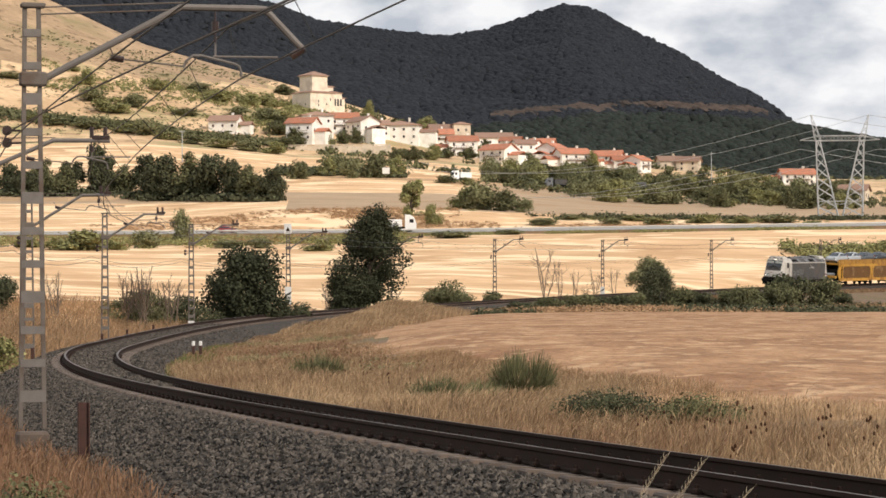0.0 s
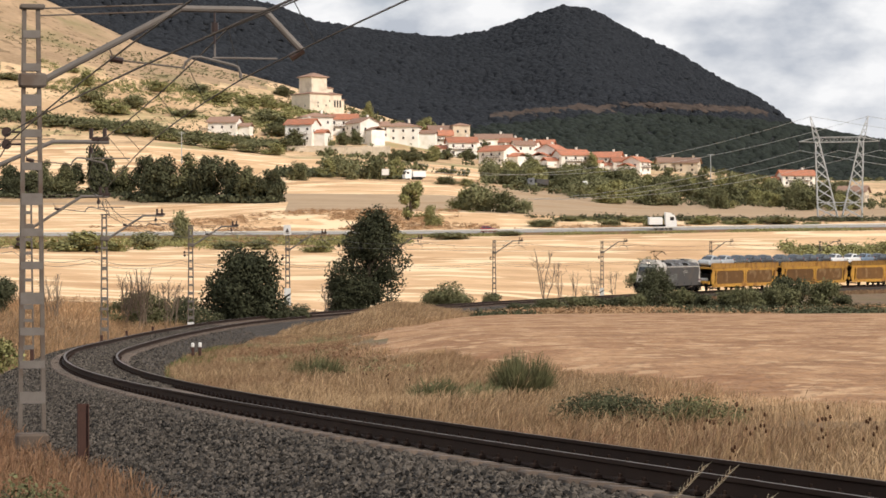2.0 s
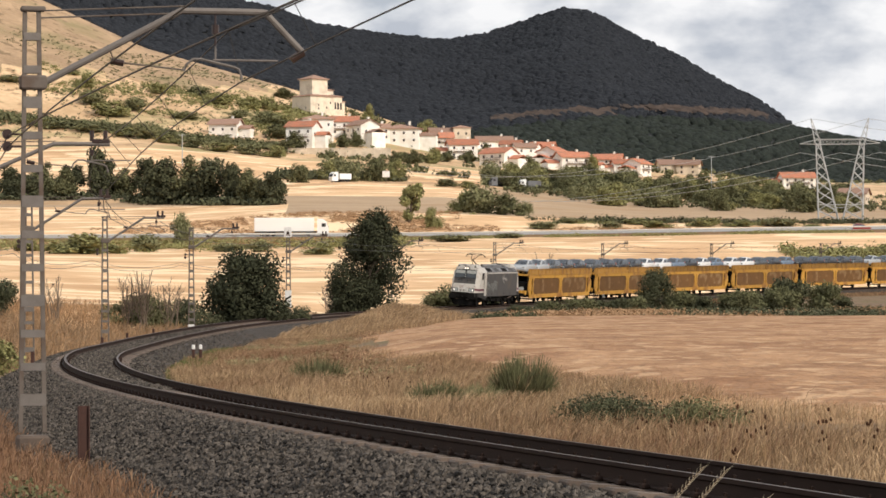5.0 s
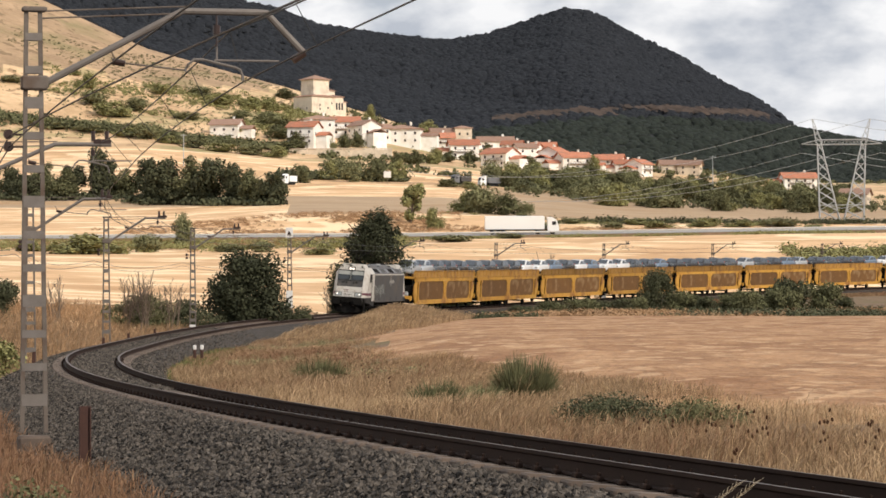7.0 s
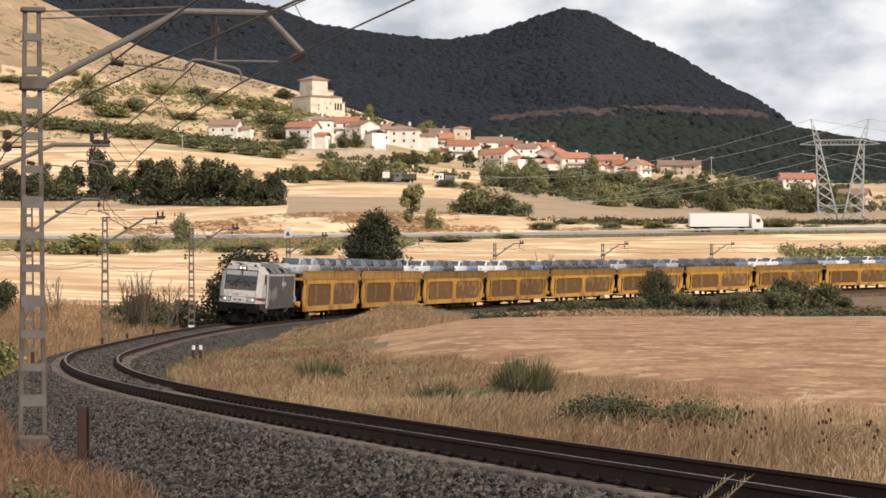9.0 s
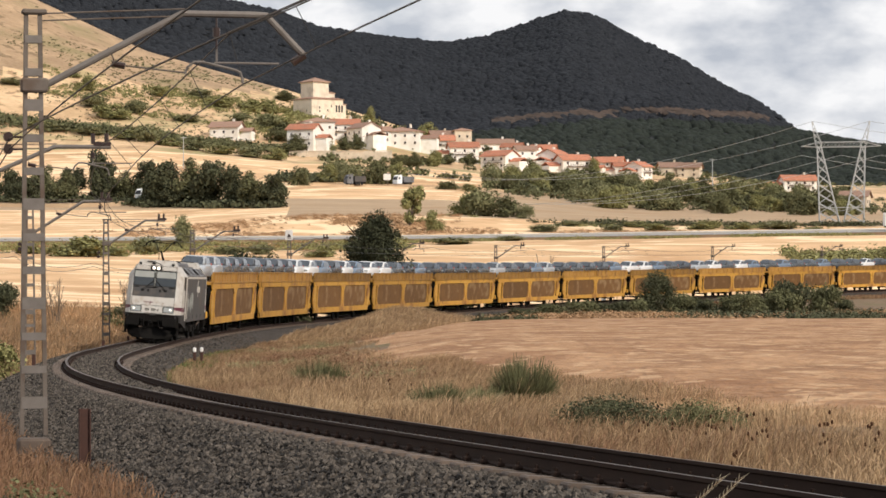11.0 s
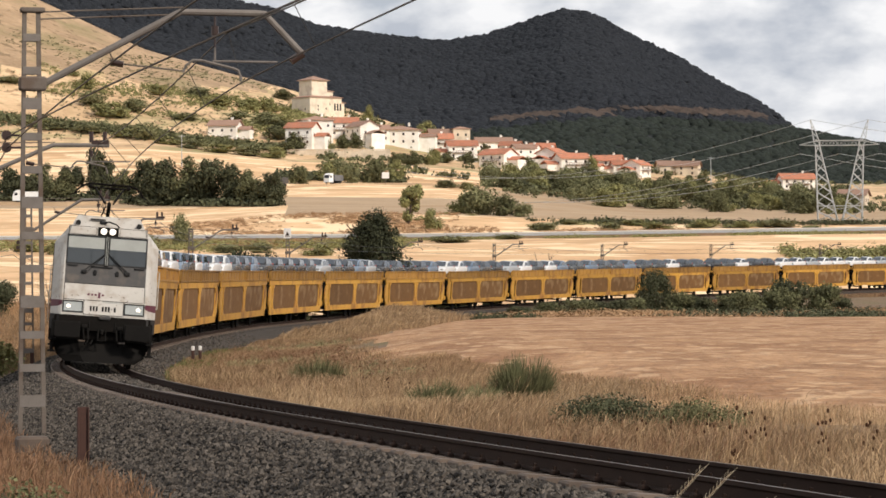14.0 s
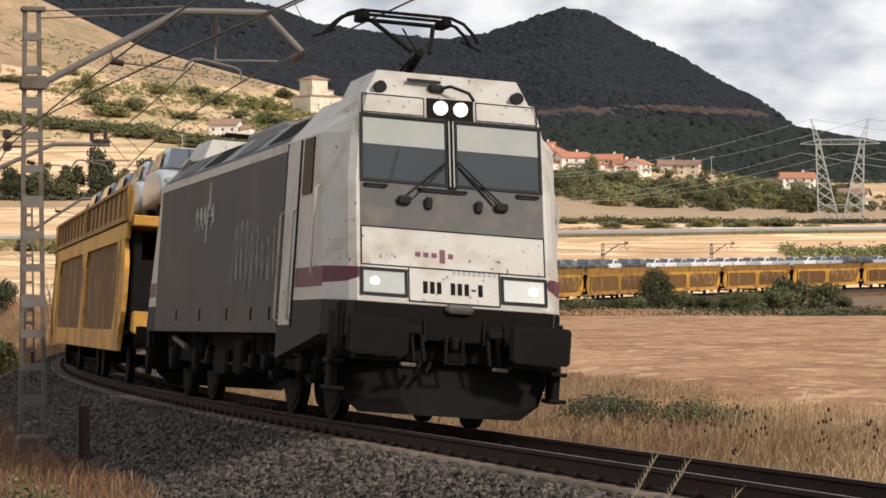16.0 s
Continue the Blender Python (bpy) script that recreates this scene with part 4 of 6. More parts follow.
def mast(s, lat, arm=True, drop=.7, h=7.05, up=0.0, reach=1.0):
    t = thing("catenary_mast", "lattice steel catenary mast with bracket arm beside the track", "mast", "catenary masts", line_frame(s, -lat, -drop))
    part("footing", Mesh().box((0, 0, .0), (.5, .55, .3), bevel=.04), M["sleeper"], t, "weathered concrete footing")
    for x in (-1, 1):
        lg = Mesh()
        lg.loft([[(a + x * 0, b, z) for a, b in ((.06, y - .035), (.06, y + .035), (-.06, y + .035), (-.06, y - .035))] for z, y in ((.2, x * .20), (h, x * .115))])
        part("leg", lg, M["steel"], t)
    for k in range(12):
        z = .75 + k * .56
        y = .2 - .085 * z / h
        part("batten", Mesh().box((.064, 0, z), (.012, 2 * y + .05, .13 if k % 3 else .2), bevel=.004).box((-.064, 0, z), (.012, 2 * y + .05, .13), bevel=.004), M["batten"], t)
    part("cap", Mesh().box((0, .02, h + .03), (.24, .42, .08), bevel=.02), M["steel"], t)
    part("clamp", Mesh().box((0, .02, 5.75 + up), (.26, .46, .24), bevel=.03), M["steel"], t)
    if arm:
        k = lat / 3.5 * reach
        a = Mesh().tube([(0, .2, 5.75 + up), (0, 2.45 * k, 7.02 + up), (0, 3.7 * k, 7.02 + up)] + ([(0, 3.85 * k, 7.02 + up), (0, 4.5 * k, 6.32 + up)] if up else []), .06, 8)
        part("bracket_arm", a, M["batten"], t, "bent steel tube bracket arm")
        part("stay_rod", Mesh().tube([(0, .1, h), (0, 2.5 * k, 7.1 + up)], .014, 5), M["steel"], t)
        part("stay_rod", Mesh().tube([(0, .1, h - .12), (0, 2.5 * k, 6.98 + up)], .014, 5), M["steel"], t)
        part("insulator", Mesh().tube([(0, lat - .26, 7.0 + up), (0, lat - .26, 6.8)], .02, 6).tube([(0, lat - .26, 6.86 + up * .8), (0, lat - .26, 6.70 + up * .8)], .065, 10), M["porcelain"], t)
        part("insulator", Mesh().tube([(0, 4.3 * k, 6.2 + up), (0, 4.5 * k, 6.34 + up)], .07, 8) if up else Mesh().box((0, 3.5 * k, 7.1), (.12, .5, .12), bevel=.02).tube([(0, 3.3 * k, 7.1), (0, 3.3 * k, 7.4)], .06, 8).tube([(0, 3.6 * k, 7.1), (0, 3.6 * k, 7.4)], .06, 8), M["porcelain"], t)
        part("drop_tube", Mesh().tube([(0, lat - .26, 6.72 + up * .8), (0, lat - .26, 6.56)], .018, 6).tube([(0, lat - .30, 6.56), (0, lat + .83, 6.56)], .020, 6), M["batten"], t)
        part("registration_arm", Mesh().tube([(0, lat - .81, 6.36), (0, lat - .76, 6.48), (0, lat - .65, 6.57), (0, lat - .5, 6.57), (0, lat + .06, 6.44), (0, lat + .15, 6.40), (0, lat + .19, 6.30), (0, lat + .19, 6.22)], .026, 6), M["batten"], t)
        part("stay_tube", Mesh().tube([(0, lat - 1.96, 6.50), (0, lat - .80, 6.38)], .016, 5).tube([(0, lat - 2.12, 6.72 + up * .2), (0, lat - 2.0, 6.52)], .012, 5), M["steel"], t)
        part("stay_insulator", Mesh().tube([(-.02, lat - 2.06, 6.52), (.02, lat - 1.84, 6.48)], .055, 8), M["porcelain"], t)
    for z in (5.25, 5.04):
        part("return_insulator", Mesh().tube([(0, -.15, z), (0, -.42, z)], .02, 6).tube([(-.07, -.42, z), (.07, -.42, z)], .085, 10), M["porcelain"], t)
    return t


MASTS = [(16, 3.4), (46, 4.4), (83, 3.15), (120, 3.1), (157, 3.1), (194, 3.1), (231, 3.1), (268.5, 3.1), (306, 3.1), (343, 3.1), (380, 3.1), (417, 3.1), (454, 3.1)]
mast_of = {s: mast(s, lat, drop=.75 if s < 100 else .5, h=7.35 if s == 16 else 7.05, up=.38 if s == 16 else 0, reach=1.07 if s == 16 else 1) for s, lat in MASTS}
mast(-22, 3.4)
mast(-60, 3.4)
m513 = mast_of[194]
part("warning_plate", Mesh().box((.1, 0, 7.35), (.03, .62, .82), bevel=.02), M["plate"], m513, "white square plate with a small triangle mark")
part("plate_mark", Mesh().add([(.12, -.18, 7.15), (.12, .18, 7.15), (.12, 0, 7.5), (.128, -.18, 7.15), (.128, .18, 7.15), (.128, 0, 7.5)], [(0, 1, 2), (5, 4, 3), (0, 3, 4, 1), (1, 4, 5, 2), (2, 5, 3, 0)]), M["rail"], m513)
for ms, z in ((194, 1.55), (306, .6)):
    pl = part("speed_board", Mesh().box((.1, 0, z + .3), (.03, .56, 1.4 if ms == 194 else .95), bevel=.02), M["plate"], mast_of[ms], "white board with a black slanted bar")
    part("board_bar", Mesh().add([(.12, -.28, z + .1), (.12, .28, z + .45), (.12, .28, z + .62), (.12, -.28, z + .27), (.124, -.28, z + .1), (.124, .28, z + .45), (.124, .28, z + .62), (.124, -.28, z + .27)],
                                 [(4, 5, 6, 7), (3, 2, 1, 0), (0, 1, 5, 4), (2, 3, 7, 6)]), M["rubber"], pl)
part("number_plate", Mesh().box((.1, 0, .35), (.02, .42, .16), bevel=.01), M["plate"], mast_of[157])

# wires between the masts
marks = [-84, -60, -22, 16, 46, 83, 120, 157, 194, 231, 268.5, 306, 343, 380, 417, 454]
contact, carrier, feeder, feeder_low = [], [], [], []
for i, (a, b) in enumerate(zip(marks, marks[1:])):
    for k in range(12):
        t = k / 12
        s = a + (b - a) * t
        stag = (-.2 if i % 2 else .2) * (1 - 2 * t)
        contact.append(on_line(s, stag, 5.45))
        carrier.append(on_line(s, -.5, 6.3 - 2.2 * t * (1 - t) * (b - a) / 45))
        sag = 1.5 * t * (1 - t) if a != -22 else 0
        feeder.append(on_line(s, -3.8, float(np.interp(s, [-60, -22, 16, 46], [3.6, 3.6, 4.47, 4.2])) - sag, 0))
        feeder_low.append(on_line(s, -3.8, float(np.interp(s, [-60, -22, 16, 46], [4.6, 4.6, 4.29, 4.0])) - sag, 0))
for nm, pts, r, lab in (("contact_wire", contact, .014, "thin grooved copper contact wire over the track"), ("messenger_wire", carrier, .014, "sagging messenger wire over the contact wire"), ("return_wire", feeder, .012, "thin return wire along the masts"), ("return_wire", feeder_low, .012, "thin lower return wire along the masts")):
    w = thing(nm, lab, "wire")
    part("strand", Mesh().tube(pts, r, 5), M["wire"], w)
    if nm == "messenger_wire":
        for k in range(2, len(pts) - 2, 2):
            if (carrier[k] - contact[k]).length > .2:
                part("dropper", Mesh().tube([carrier[k], contact[k]], .007, 4), M["wire"], w)

# posts beside the line
M["rust"] = material("rusty_steel", (.075, .035, .026), (.045, .024, .02), rough=.85, scale=4, fine=30, bump=.15)
for (x, y), h, w in (((-5.28, 39.8), 1.3, .15),):   # a piece of old rail set upright
    t = thing("marker_post", "rust-brown steel post standing in the ballast", "post", m=pose(x, y, -1.05, 0, 0, 15))
    part("web", Mesh().box((0, 0, h / 2), (w, .03, h), bevel=.005), M["rust"], t)
    part("flange", Mesh().box((-w / 2, 0, h / 2), (.02, .12, h), bevel=.004), M["rust"], t)
    part("flange", Mesh().box((w / 2, 0, h / 2), (.02, .12, h), bevel=.004), M["rust"], t)
for s in (72, 112, 124, 136):
    t = thing("edge_post", "short dark steel post beside the outer rail", "post", "posts beside the rail", line_frame(s, -2.35, -.55))
    part("stub", Mesh().box((0, 0, .3), (.1, .14, .62), bevel=.01), M["rust"], t)
    part("cap", Mesh().box((0, 0, .62), (.12, .16, .03), bevel=.005), M["rust"], t)
for ds, dl in ((0, 0), (.3, .32)):
    t = thing("white_marker", "short white-topped marker stub on the inner ballast edge", "marker", "white markers", line_frame(96 + ds, 3.3 + dl, -.62))
    part("stub", Mesh().box((0, 0, .2), (.14, .14, .4), bevel=.02), M["rust"], t)
    part("white_top", Mesh().box((0, 0, .5), (.15, .15, .22), bevel=.03), M["plate"], t)

# ---- plants ----
M.update(
    pale_straw=material("pale_straw", (.47, .335, .195), (.36, .245, .14), rough=.8, scale=.4, fine=4, bump=0, island=.35),
    straw=material("dry_straw", (.285, .187, .103), (.20, .128, .07), rough=.8, scale=.4, fine=4, bump=0, island=.38),
    rusty=material("rusty_dry_grass", (.175, .095, .054), (.235, .135, .076), rough=.85, scale=.4, fine=4, bump=0, island=.38),
    tawny=material("tawny_weeds", (.40, .25, .135), (.28, .17, .09), rough=.85, scale=.3, fine=4, bump=0, island=.35),
    sage=leafy("grey_green_leaves", (.165, .17, .085), (.215, .205, .105)),
    leaf=leafy("dark_green_leaves", (.060, .066, .036), (.088, .088, .048)),
    dusk=leafy("deep_green_leaves", (.036, .041, .023), (.055, .058, .032)),
    olive=leafy("olive_green_leaves", (.190, .190, .075), (.26, .24, .105)),
    hedge=leafy("hedge_leaves", (.100, .106, .052), (.140, .132, .066)),
    # mountain leaves: cloud shade darkens both colours, distance haze is in the blue
    pine_shaded=leafy("shaded_forest_leaves", (.0165, .0190, .0240), (.0210, .0235, .0280), .16),
    pine_low=leafy("shaded_lower_forest_leaves", (.0165, .0225, .0190), (.024, .0285, .0225), .25),
    bark=material("bark", (.10, .075, .055), (.06, .045, .035), rough=.9, scale=2, fine=20, bump=.4),
    twig=material("dry_twigs", (.20, .15, .11), (.13, .10, .075), rough=.9, scale=2, fine=20, bump=.2),
    thistle=material("dark_seed_heads", (.085, .042, .024), (.055, .028, .017), rough=.9, scale=4, fine=30, bump=.3, spec=.05),
)


def leaf_cloud(g, centres, radii, n, size, flat=.8):
    """Leaves as small tilted quads spread through several lobes; returns vertices and faces."""
    centres, radii = np.asarray(centres, float), np.asarray(radii, float)
    w = (radii.prod(1) ** .66) if radii.ndim == 2 else radii ** 2
    k = g.choice(len(centres), n, p=w / w.sum())
    d = g.normal(size=(n, 3))
    d /= np.linalg.norm(d, axis=1, keepdims=True)
    r = g.random(n) ** .42
    c = centres[k] + d * r[:, None] * radii[k] * g.uniform(.86, 1.08, (n, 1))
    nrm = d * .8 + g.normal(size=(n, 3)) * .55 + np.array([0, 0, .25])
    nrm /= np.linalg.norm(nrm, axis=1, keepdims=True)
    a = np.cross(nrm, g.normal(size=(n, 3)))
    a /= np.linalg.norm(a, axis=1, keepdims=True)
    b = np.cross(nrm, a)
    s = size * g.uniform(.55, 1.4, (n, 1))
    v = np.stack([c - a * s, c + b * s * flat, c + a * s, c - b * s * flat], 1).reshape(-1, 3)
    return v, np.arange(4 * n).reshape(-1, 4)


def lobes(g, w, h, n, base=.25, ragged=False):
    """Lobe centres for an uneven crown of width w and height h."""
    c, r = [], []
    for _ in range(n):
        a, q = g.uniform(0, 6.28), g.random() ** .6
        z = g.uniform(base, .82)
        reach = (1 - abs(z - .38) * 1.5) * .40 if ragged else (1 - abs(z - .45) * 1.0) * .36
        c.append((math.cos(a) * q * reach * w, math.sin(a) * q * reach * w, z * h))
        k = g.uniform(.06, .17) if ragged else g.uniform(.13, .26)
        if ragged:
            q = 1.0 + g.uniform(-.1, .28)
            c[-1] = (c[-1][0] * q, c[-1][1] * q, c[-1][2] * (.92 + .2 * g.random()))
        r.append((k * w, k * w, min(k * 1.05 * w, k * 1.4 * h)))
    return c, r


def mesh_of(v, f, mats):
    ob = bulk("tmp", v, f, mats)
    me = ob.data
    bpy.data.objects.remove(ob)
    return me


def limbs(g, w, h, n, lean=0.0, r=.1):
    t = Mesh()
    top = Vector((lean * h, 0, h * .62))
    t.tube([(0, 0, -.3), (lean * h * .2, .02 * w, h * .2), (lean * h * .5, -.02 * w, h * .42), top], r, 7, r2=r * .35)
    for _ in range(n):
        z = g.uniform(.15, .6)
        p = Vector((lean * h * z, 0, h * z))
        a = g.uniform(0, 6.28)
        q = p + Vector((math.cos(a) * w * g.uniform(.2, .38), math.sin(a) * w * g.uniform(.2, .38), h * g.uniform(.12, .32)))
        t.tube([p, (p + q) / 2 + Vector((0, 0, h * .02)), q], r * .42, 5, r2=r * .12)
    return t


def plant(name, label, category, w, h, leaf, n, size, seed, place, lean=0.0, group="", nl=12, base=.22, ragged=False):
    g = np.random.default_rng(seed)
    t = thing(name, label, category, group, place)
    part("trunk" if category == "tree" else "stem", limbs(g, w, h, 9, lean, .03 * h if category == "tree" else .012 * h + .02), M["bark"], t)
    c, r = lobes(g, w, h, nl, base, ragged)
    c = [(x + lean * z, y, z) for x, y, z in c]
    v, f = leaf_cloud(g, c, r, n, size)
    v[:, 2] = np.maximum(v[:, 2], .02)
    part("crown" if category == "tree" else "foliage", mesh_of(v, f, [M[leaf]]), None, t)
    return t


def at(x, y, turn=0, k=(1, 1, 1)):
    return Matrix.Translation((x, y, ground_z(x, y))) @ Matrix.Rotation(radians(turn), 4, "Z") @ Matrix.Diagonal((*k, 1))


# beside the line
plant("bush", "dense dark green bush behind the curve of the track", "bush", 8.6, 6.2, "dusk", 24000, .105, 1, at(-14.9, 207), nl=110, base=.06, ragged=True)
plant("tree", "dark leafy tree leaning in the wind beside the line", "tree", 8.4, 11.2, "dusk", 30000, .105, 2, at(-7.9, 252), lean=.20, nl=130, base=.05, ragged=True)
plant("bush", "dark undergrowth at the foot of the leaning tree", "bush", 4.6, 3.6, "dusk", 7000, .10, 3, at(-9.3, 251), nl=10, base=.1)
plant("bush", "low green bush beyond the track", "bush", 7.0, 2.9, "hedge", 8000, .095, 4, at(.4, 290), nl=18, base=.1)
plant("bush", "low green bush beyond the track", "bush", 3.6, 1.8, "hedge", 2600, .085, 5, at(5.2, 292), nl=8, base=.1)
plant("bush", "rounded grey-green bush beyond the track", "bush", 7.6, 5.6, "sage", 13000, .10, 6, at(26.5, 350), nl=50, base=.1, ragged=True)
plant("bush", "low shrub between dry grass and the line", "bush", 6.6, 3.0, "hedge", 8000, .07, 7, at(-21.8, 196), nl=44, base=.1, ragged=True)
plant("bush", "low shrub between dry grass and the line", "bush", 6.2, 2.6, "leaf", 8000, .07, 8, at(-18.6, 199), nl=44, base=.1, ragged=True)
plant("bush", "low dark shrub at the foot of the masts", "bush", 4.0, 1.9, "leaf", 4600, .08, 9, at(-11.4, 213), nl=10, base=.1)
plant("bush", "green shrub at the edge of the bright field", "bush", 3.6, 2.7, "leaf", 5200, .08, 10, at(-30.0, 184), nl=12, base=.1)
plant("bush", "low green shrub in the dry grass", "bush", 2.6, 1.5, "olive", 1800, .07, 12, at(-17.6, 106), nl=10, base=.05)
plant("bush", "upright green shrub in front of the passing wagons", "bush", 6.4, 4.8, "leaf", 11000, .08, 13, at(23.6, 301), nl=80, base=.08, ragged=True)
SHRUBS = [(28.4, 300, 5, 2.4), (31.8, 302, 6, 3.0), (35.5, 305, 5.5, 3.2), (39.4, 306, 6.5, 4.0), (43.2, 308, 5.5, 3.2), (20.4, 292, 4, 1.6), (17.4, 285, 5, 1.5), (13.9, 276, 5, 1.5), (10.6, 268, 4.5, 1.3), (7.6, 262, 4, 1.1), (33.5, 299, 5, 2.4), (37.6, 301, 5, 2.8), (46.2, 312, 4, 1.8), (26.0, 299, 4, 2.2)]
base_bush = [plant("shrub", "low dark green shrub on the bank below the track", "bush", 5, 2.0, k, 4600, .095, 20 + i, at(*SHRUBS[i][:2]), group="shrubs below the track", nl=18, base=.06) for i, k in enumerate(("leaf", "hedge", "hedge"))]
for i, (x, y, w, h) in enumerate(SHRUBS[3:]):
    copy_thing(base_bush[i % 3], at(x, y, i * 77, (w / 5, w / 5, h / 2.0)))


# shrubs in the verge close to the track
def broom(label, w, h, leaf, n, seed, place):
    """A tuft of upright green rods."""
    g = np.random.default_rng(seed)
    t = thing("broom_shrub", label, "bush", m=place)
    r, a = w * .30 * np.sqrt(g.random(n)), g.uniform(0, 6.28, n)
    x, y = r * np.cos(a), r * np.sin(a)
    hh = h * g.uniform(.3, 1.0, n) * (1 - .3 * (r / (w * .30)) ** 2) * (.8 + .25 * np.sin(a * 3 + seed))
    dx, dy = x * .6 + g.normal(size=n) * .11, y * .6 + g.normal(size=n) * .11
    b = g.uniform(0, 6.28, n)
    q = .0042 * w
    ca, sa = np.cos(b) * q, np.sin(b) * q
    v = np.stack([np.stack([x - ca, y - sa, 0 * x], -1), np.stack([x + ca, y + sa, 0 * x], -1), np.stack([x + dx + ca * .5, y + dy + sa * .5, hh], -1), np.stack([x + dx - ca * .5, y + dy - sa * .5, hh], -1)], 1).reshape(-1, 3)
    part("rod_tuft", mesh_of(v, np.arange(4 * n).reshape(-1, 4), [M[leaf]]), None, t)
    c, rr = lobes(g, w * .8, h * .7, 8, .1)
    part("foliage", mesh_of(*leaf_cloud(g, c, rr, n // 2, .018 * w), [M[leaf]]), None, t)


broom("upright green broom shrub in dry grass", 1.8, 1.25, "hedge", 3400, 40, at(1.95, 67))
broom("small green broom tuft in dry grass", 2.0, 1.15, "hedge", 3200, 41, at(-3.9, 85))
broom("grey-green tuft in dry grass", 1.6, .85, "hedge", 2600, 42, at(-.1, 65))
broom("grey-green tuft in dry grass", 1.2, .65, "sage", 2000, 46, at(.9, 66))
plant("bramble", "low spreading bramble patch in dry grass", "bush", 2.6, .80, "leaf", 6000, .024, 43, at(3.3, 51.5), nl=16, base=.05)
plant("bramble", "low spreading bramble patch in dry grass", "bush", 2.4, .72, "hedge", 5000, .022, 44, at(4.5, 50), nl=14, base=.05)
plant("bramble", "dark bramble at the foot of the bank", "bush", 1.1, .95, "hedge", 3200, .020, 45, at(-4.1, 26.0), nl=10, base=.05)


def bare(name, label, h, n, seed, place):
    g = np.random.default_rng(seed)
    t = thing(name, label, "tree", "leafless saplings", place)
    for i in range(n):
        a = g.uniform(0, 6.28)
        x0 = Vector((math.cos(a) * .25 * i * .3, math.sin(a) * .3, 0))
        tip = x0 + Vector((g.uniform(-.2, .2) * h, g.uniform(-.2, .2) * h, h * g.uniform(.7, 1)))
        mid = (x0 + tip) / 2 + Vector((g.uniform(-.05, .05) * h, 0, 0))
        m = Mesh().tube([x0, mid, tip], .011 * h, 5, r2=.005 * h)
        for _ in range(7):
            q = g.uniform(.25, .9)
            p = x0.lerp(tip, q)
            e = p + Vector((g.uniform(-.18, .18) * h, g.uniform(-.18, .18) * h, g.uniform(.08, .22) * h))
            m.tube([p, (p + e) / 2 + Vector((0, 0, -.01 * h)), e], .005 * h, 4, r2=.002 * h)
            e2 = (p + e) / 2 + Vector((g.uniform(-.1, .1) * h, 0, g.uniform(.05, .14) * h))
            m.tube([(p + e) / 2, e2], .003 * h, 4, r2=.0015 * h)
        part("stem", m, M["twig"], t)
    return t


for i, (x, y, h, n) in enumerate([(12.4, 330, 6.6, 4), (14.3, 332, 5.4, 3), (16.4, 336, 4.2, 3), (18.9, 338, 4.4, 4), (21.6, 342, 4.4, 3), (-21.3, 193, 4.9, 9), (-26.6, 186, 3.6, 7), (-19.6, 195, 4.2, 8), (-22.6, 194, 4.4, 8), (-8.7, 256, 4.6, 3), (-10.4, 245, 3.4, 3), (17.6, 334, 2.6, 4)]):
    bare("bare_sapling", "leafless grey sapling beside the line", h, n, 60 + i, at(x, y, i * 50))

# trees and hedges of the farmland: depth grows with the second number; then width and height
ROW_TREES = [(-135.9, 854, 12.5, 10.7), (-127.5, 864, 10.8, 9.4), (-116.9, 852, 12.4, 13.3), (-107.9, 850, 10.5, 17.2), (-99.3, 850, 8.7, 9.6), (-92.3, 848, 10.4, 13), (-84.7, 824, 12, 15.1), (-77.7, 822, 12, 14.7),
             (-70.1, 814, 11.9, 14.4), (-62.9, 808, 11.1, 13.1), (-56.3, 798, 9.3, 11), (-49, 788, 7.9, 10.2), (-129.5, 846, 10.5, 8.7), (-119.1, 846, 10.5, 9.6), (-88, 828, 9, 9), (-73, 816, 10, 9), (-52.5, 792, 8, 8), (-81, 820, 9, 8), (-103, 850, 9, 8), (-145, 860, 12, 11)]
tree_base = [plant("tree", "dark green broadleaf tree in a field-edge row", "tree", 10, 12, "leaf" if i != 1 else "hedge", 4600, .30, 80 + i, at(*ROW_TREES[i][:2]), group="field-edge trees", nl=20, base=.10) for i in range(3)]
for i, (x, y, w, h) in enumerate(ROW_TREES[3:]):
    copy_thing(tree_base[i % 3], at(x, y, i * 63, (w / 9.0, w / 9.0, h / 10.8)))
HEDGE = [(-51.2, 970, 10.1, 7.7), (-43.3, 996, 10.4, 7.1), (-33.5, 984, 12.3, 7.4), (-24.5, 992, 11.6, 8.7), (-17.4, 998, 8.3, 7.5), (-39.5, 1034, 12.9, 4.3), (1.3, 968, 10.1, 2.8), (9.4, 972, 8.1, 2.4), (17.1, 1006, 9.6, 8.4),
         (24.3, 1002, 10.4, 6.3), (4.3, 680, 8.3, 4.7), (9.6, 676, 10.4, 6.2), (15.5, 672, 9, 5), (-1.8, 620, 5.2, 4.4), (19.6, 668, 6, 3)]
hedge_base = [plant("hedge_shrub", "dense hedge shrub along a field edge", "bush", 10, 7, k, 3000, .28, 90 + i, at(*HEDGE[i][:2]), group="hedge shrubs", nl=16, base=.08) for i, k in enumerate(("hedge", "olive", "sage"))]
for i, (x, y, w, h) in enumerate(HEDGE[3:]):
    copy_thing(hedge_base[i % 3], at(x, y, i * 51, (w / 9.4, w / 9.4, h / 6.2)))
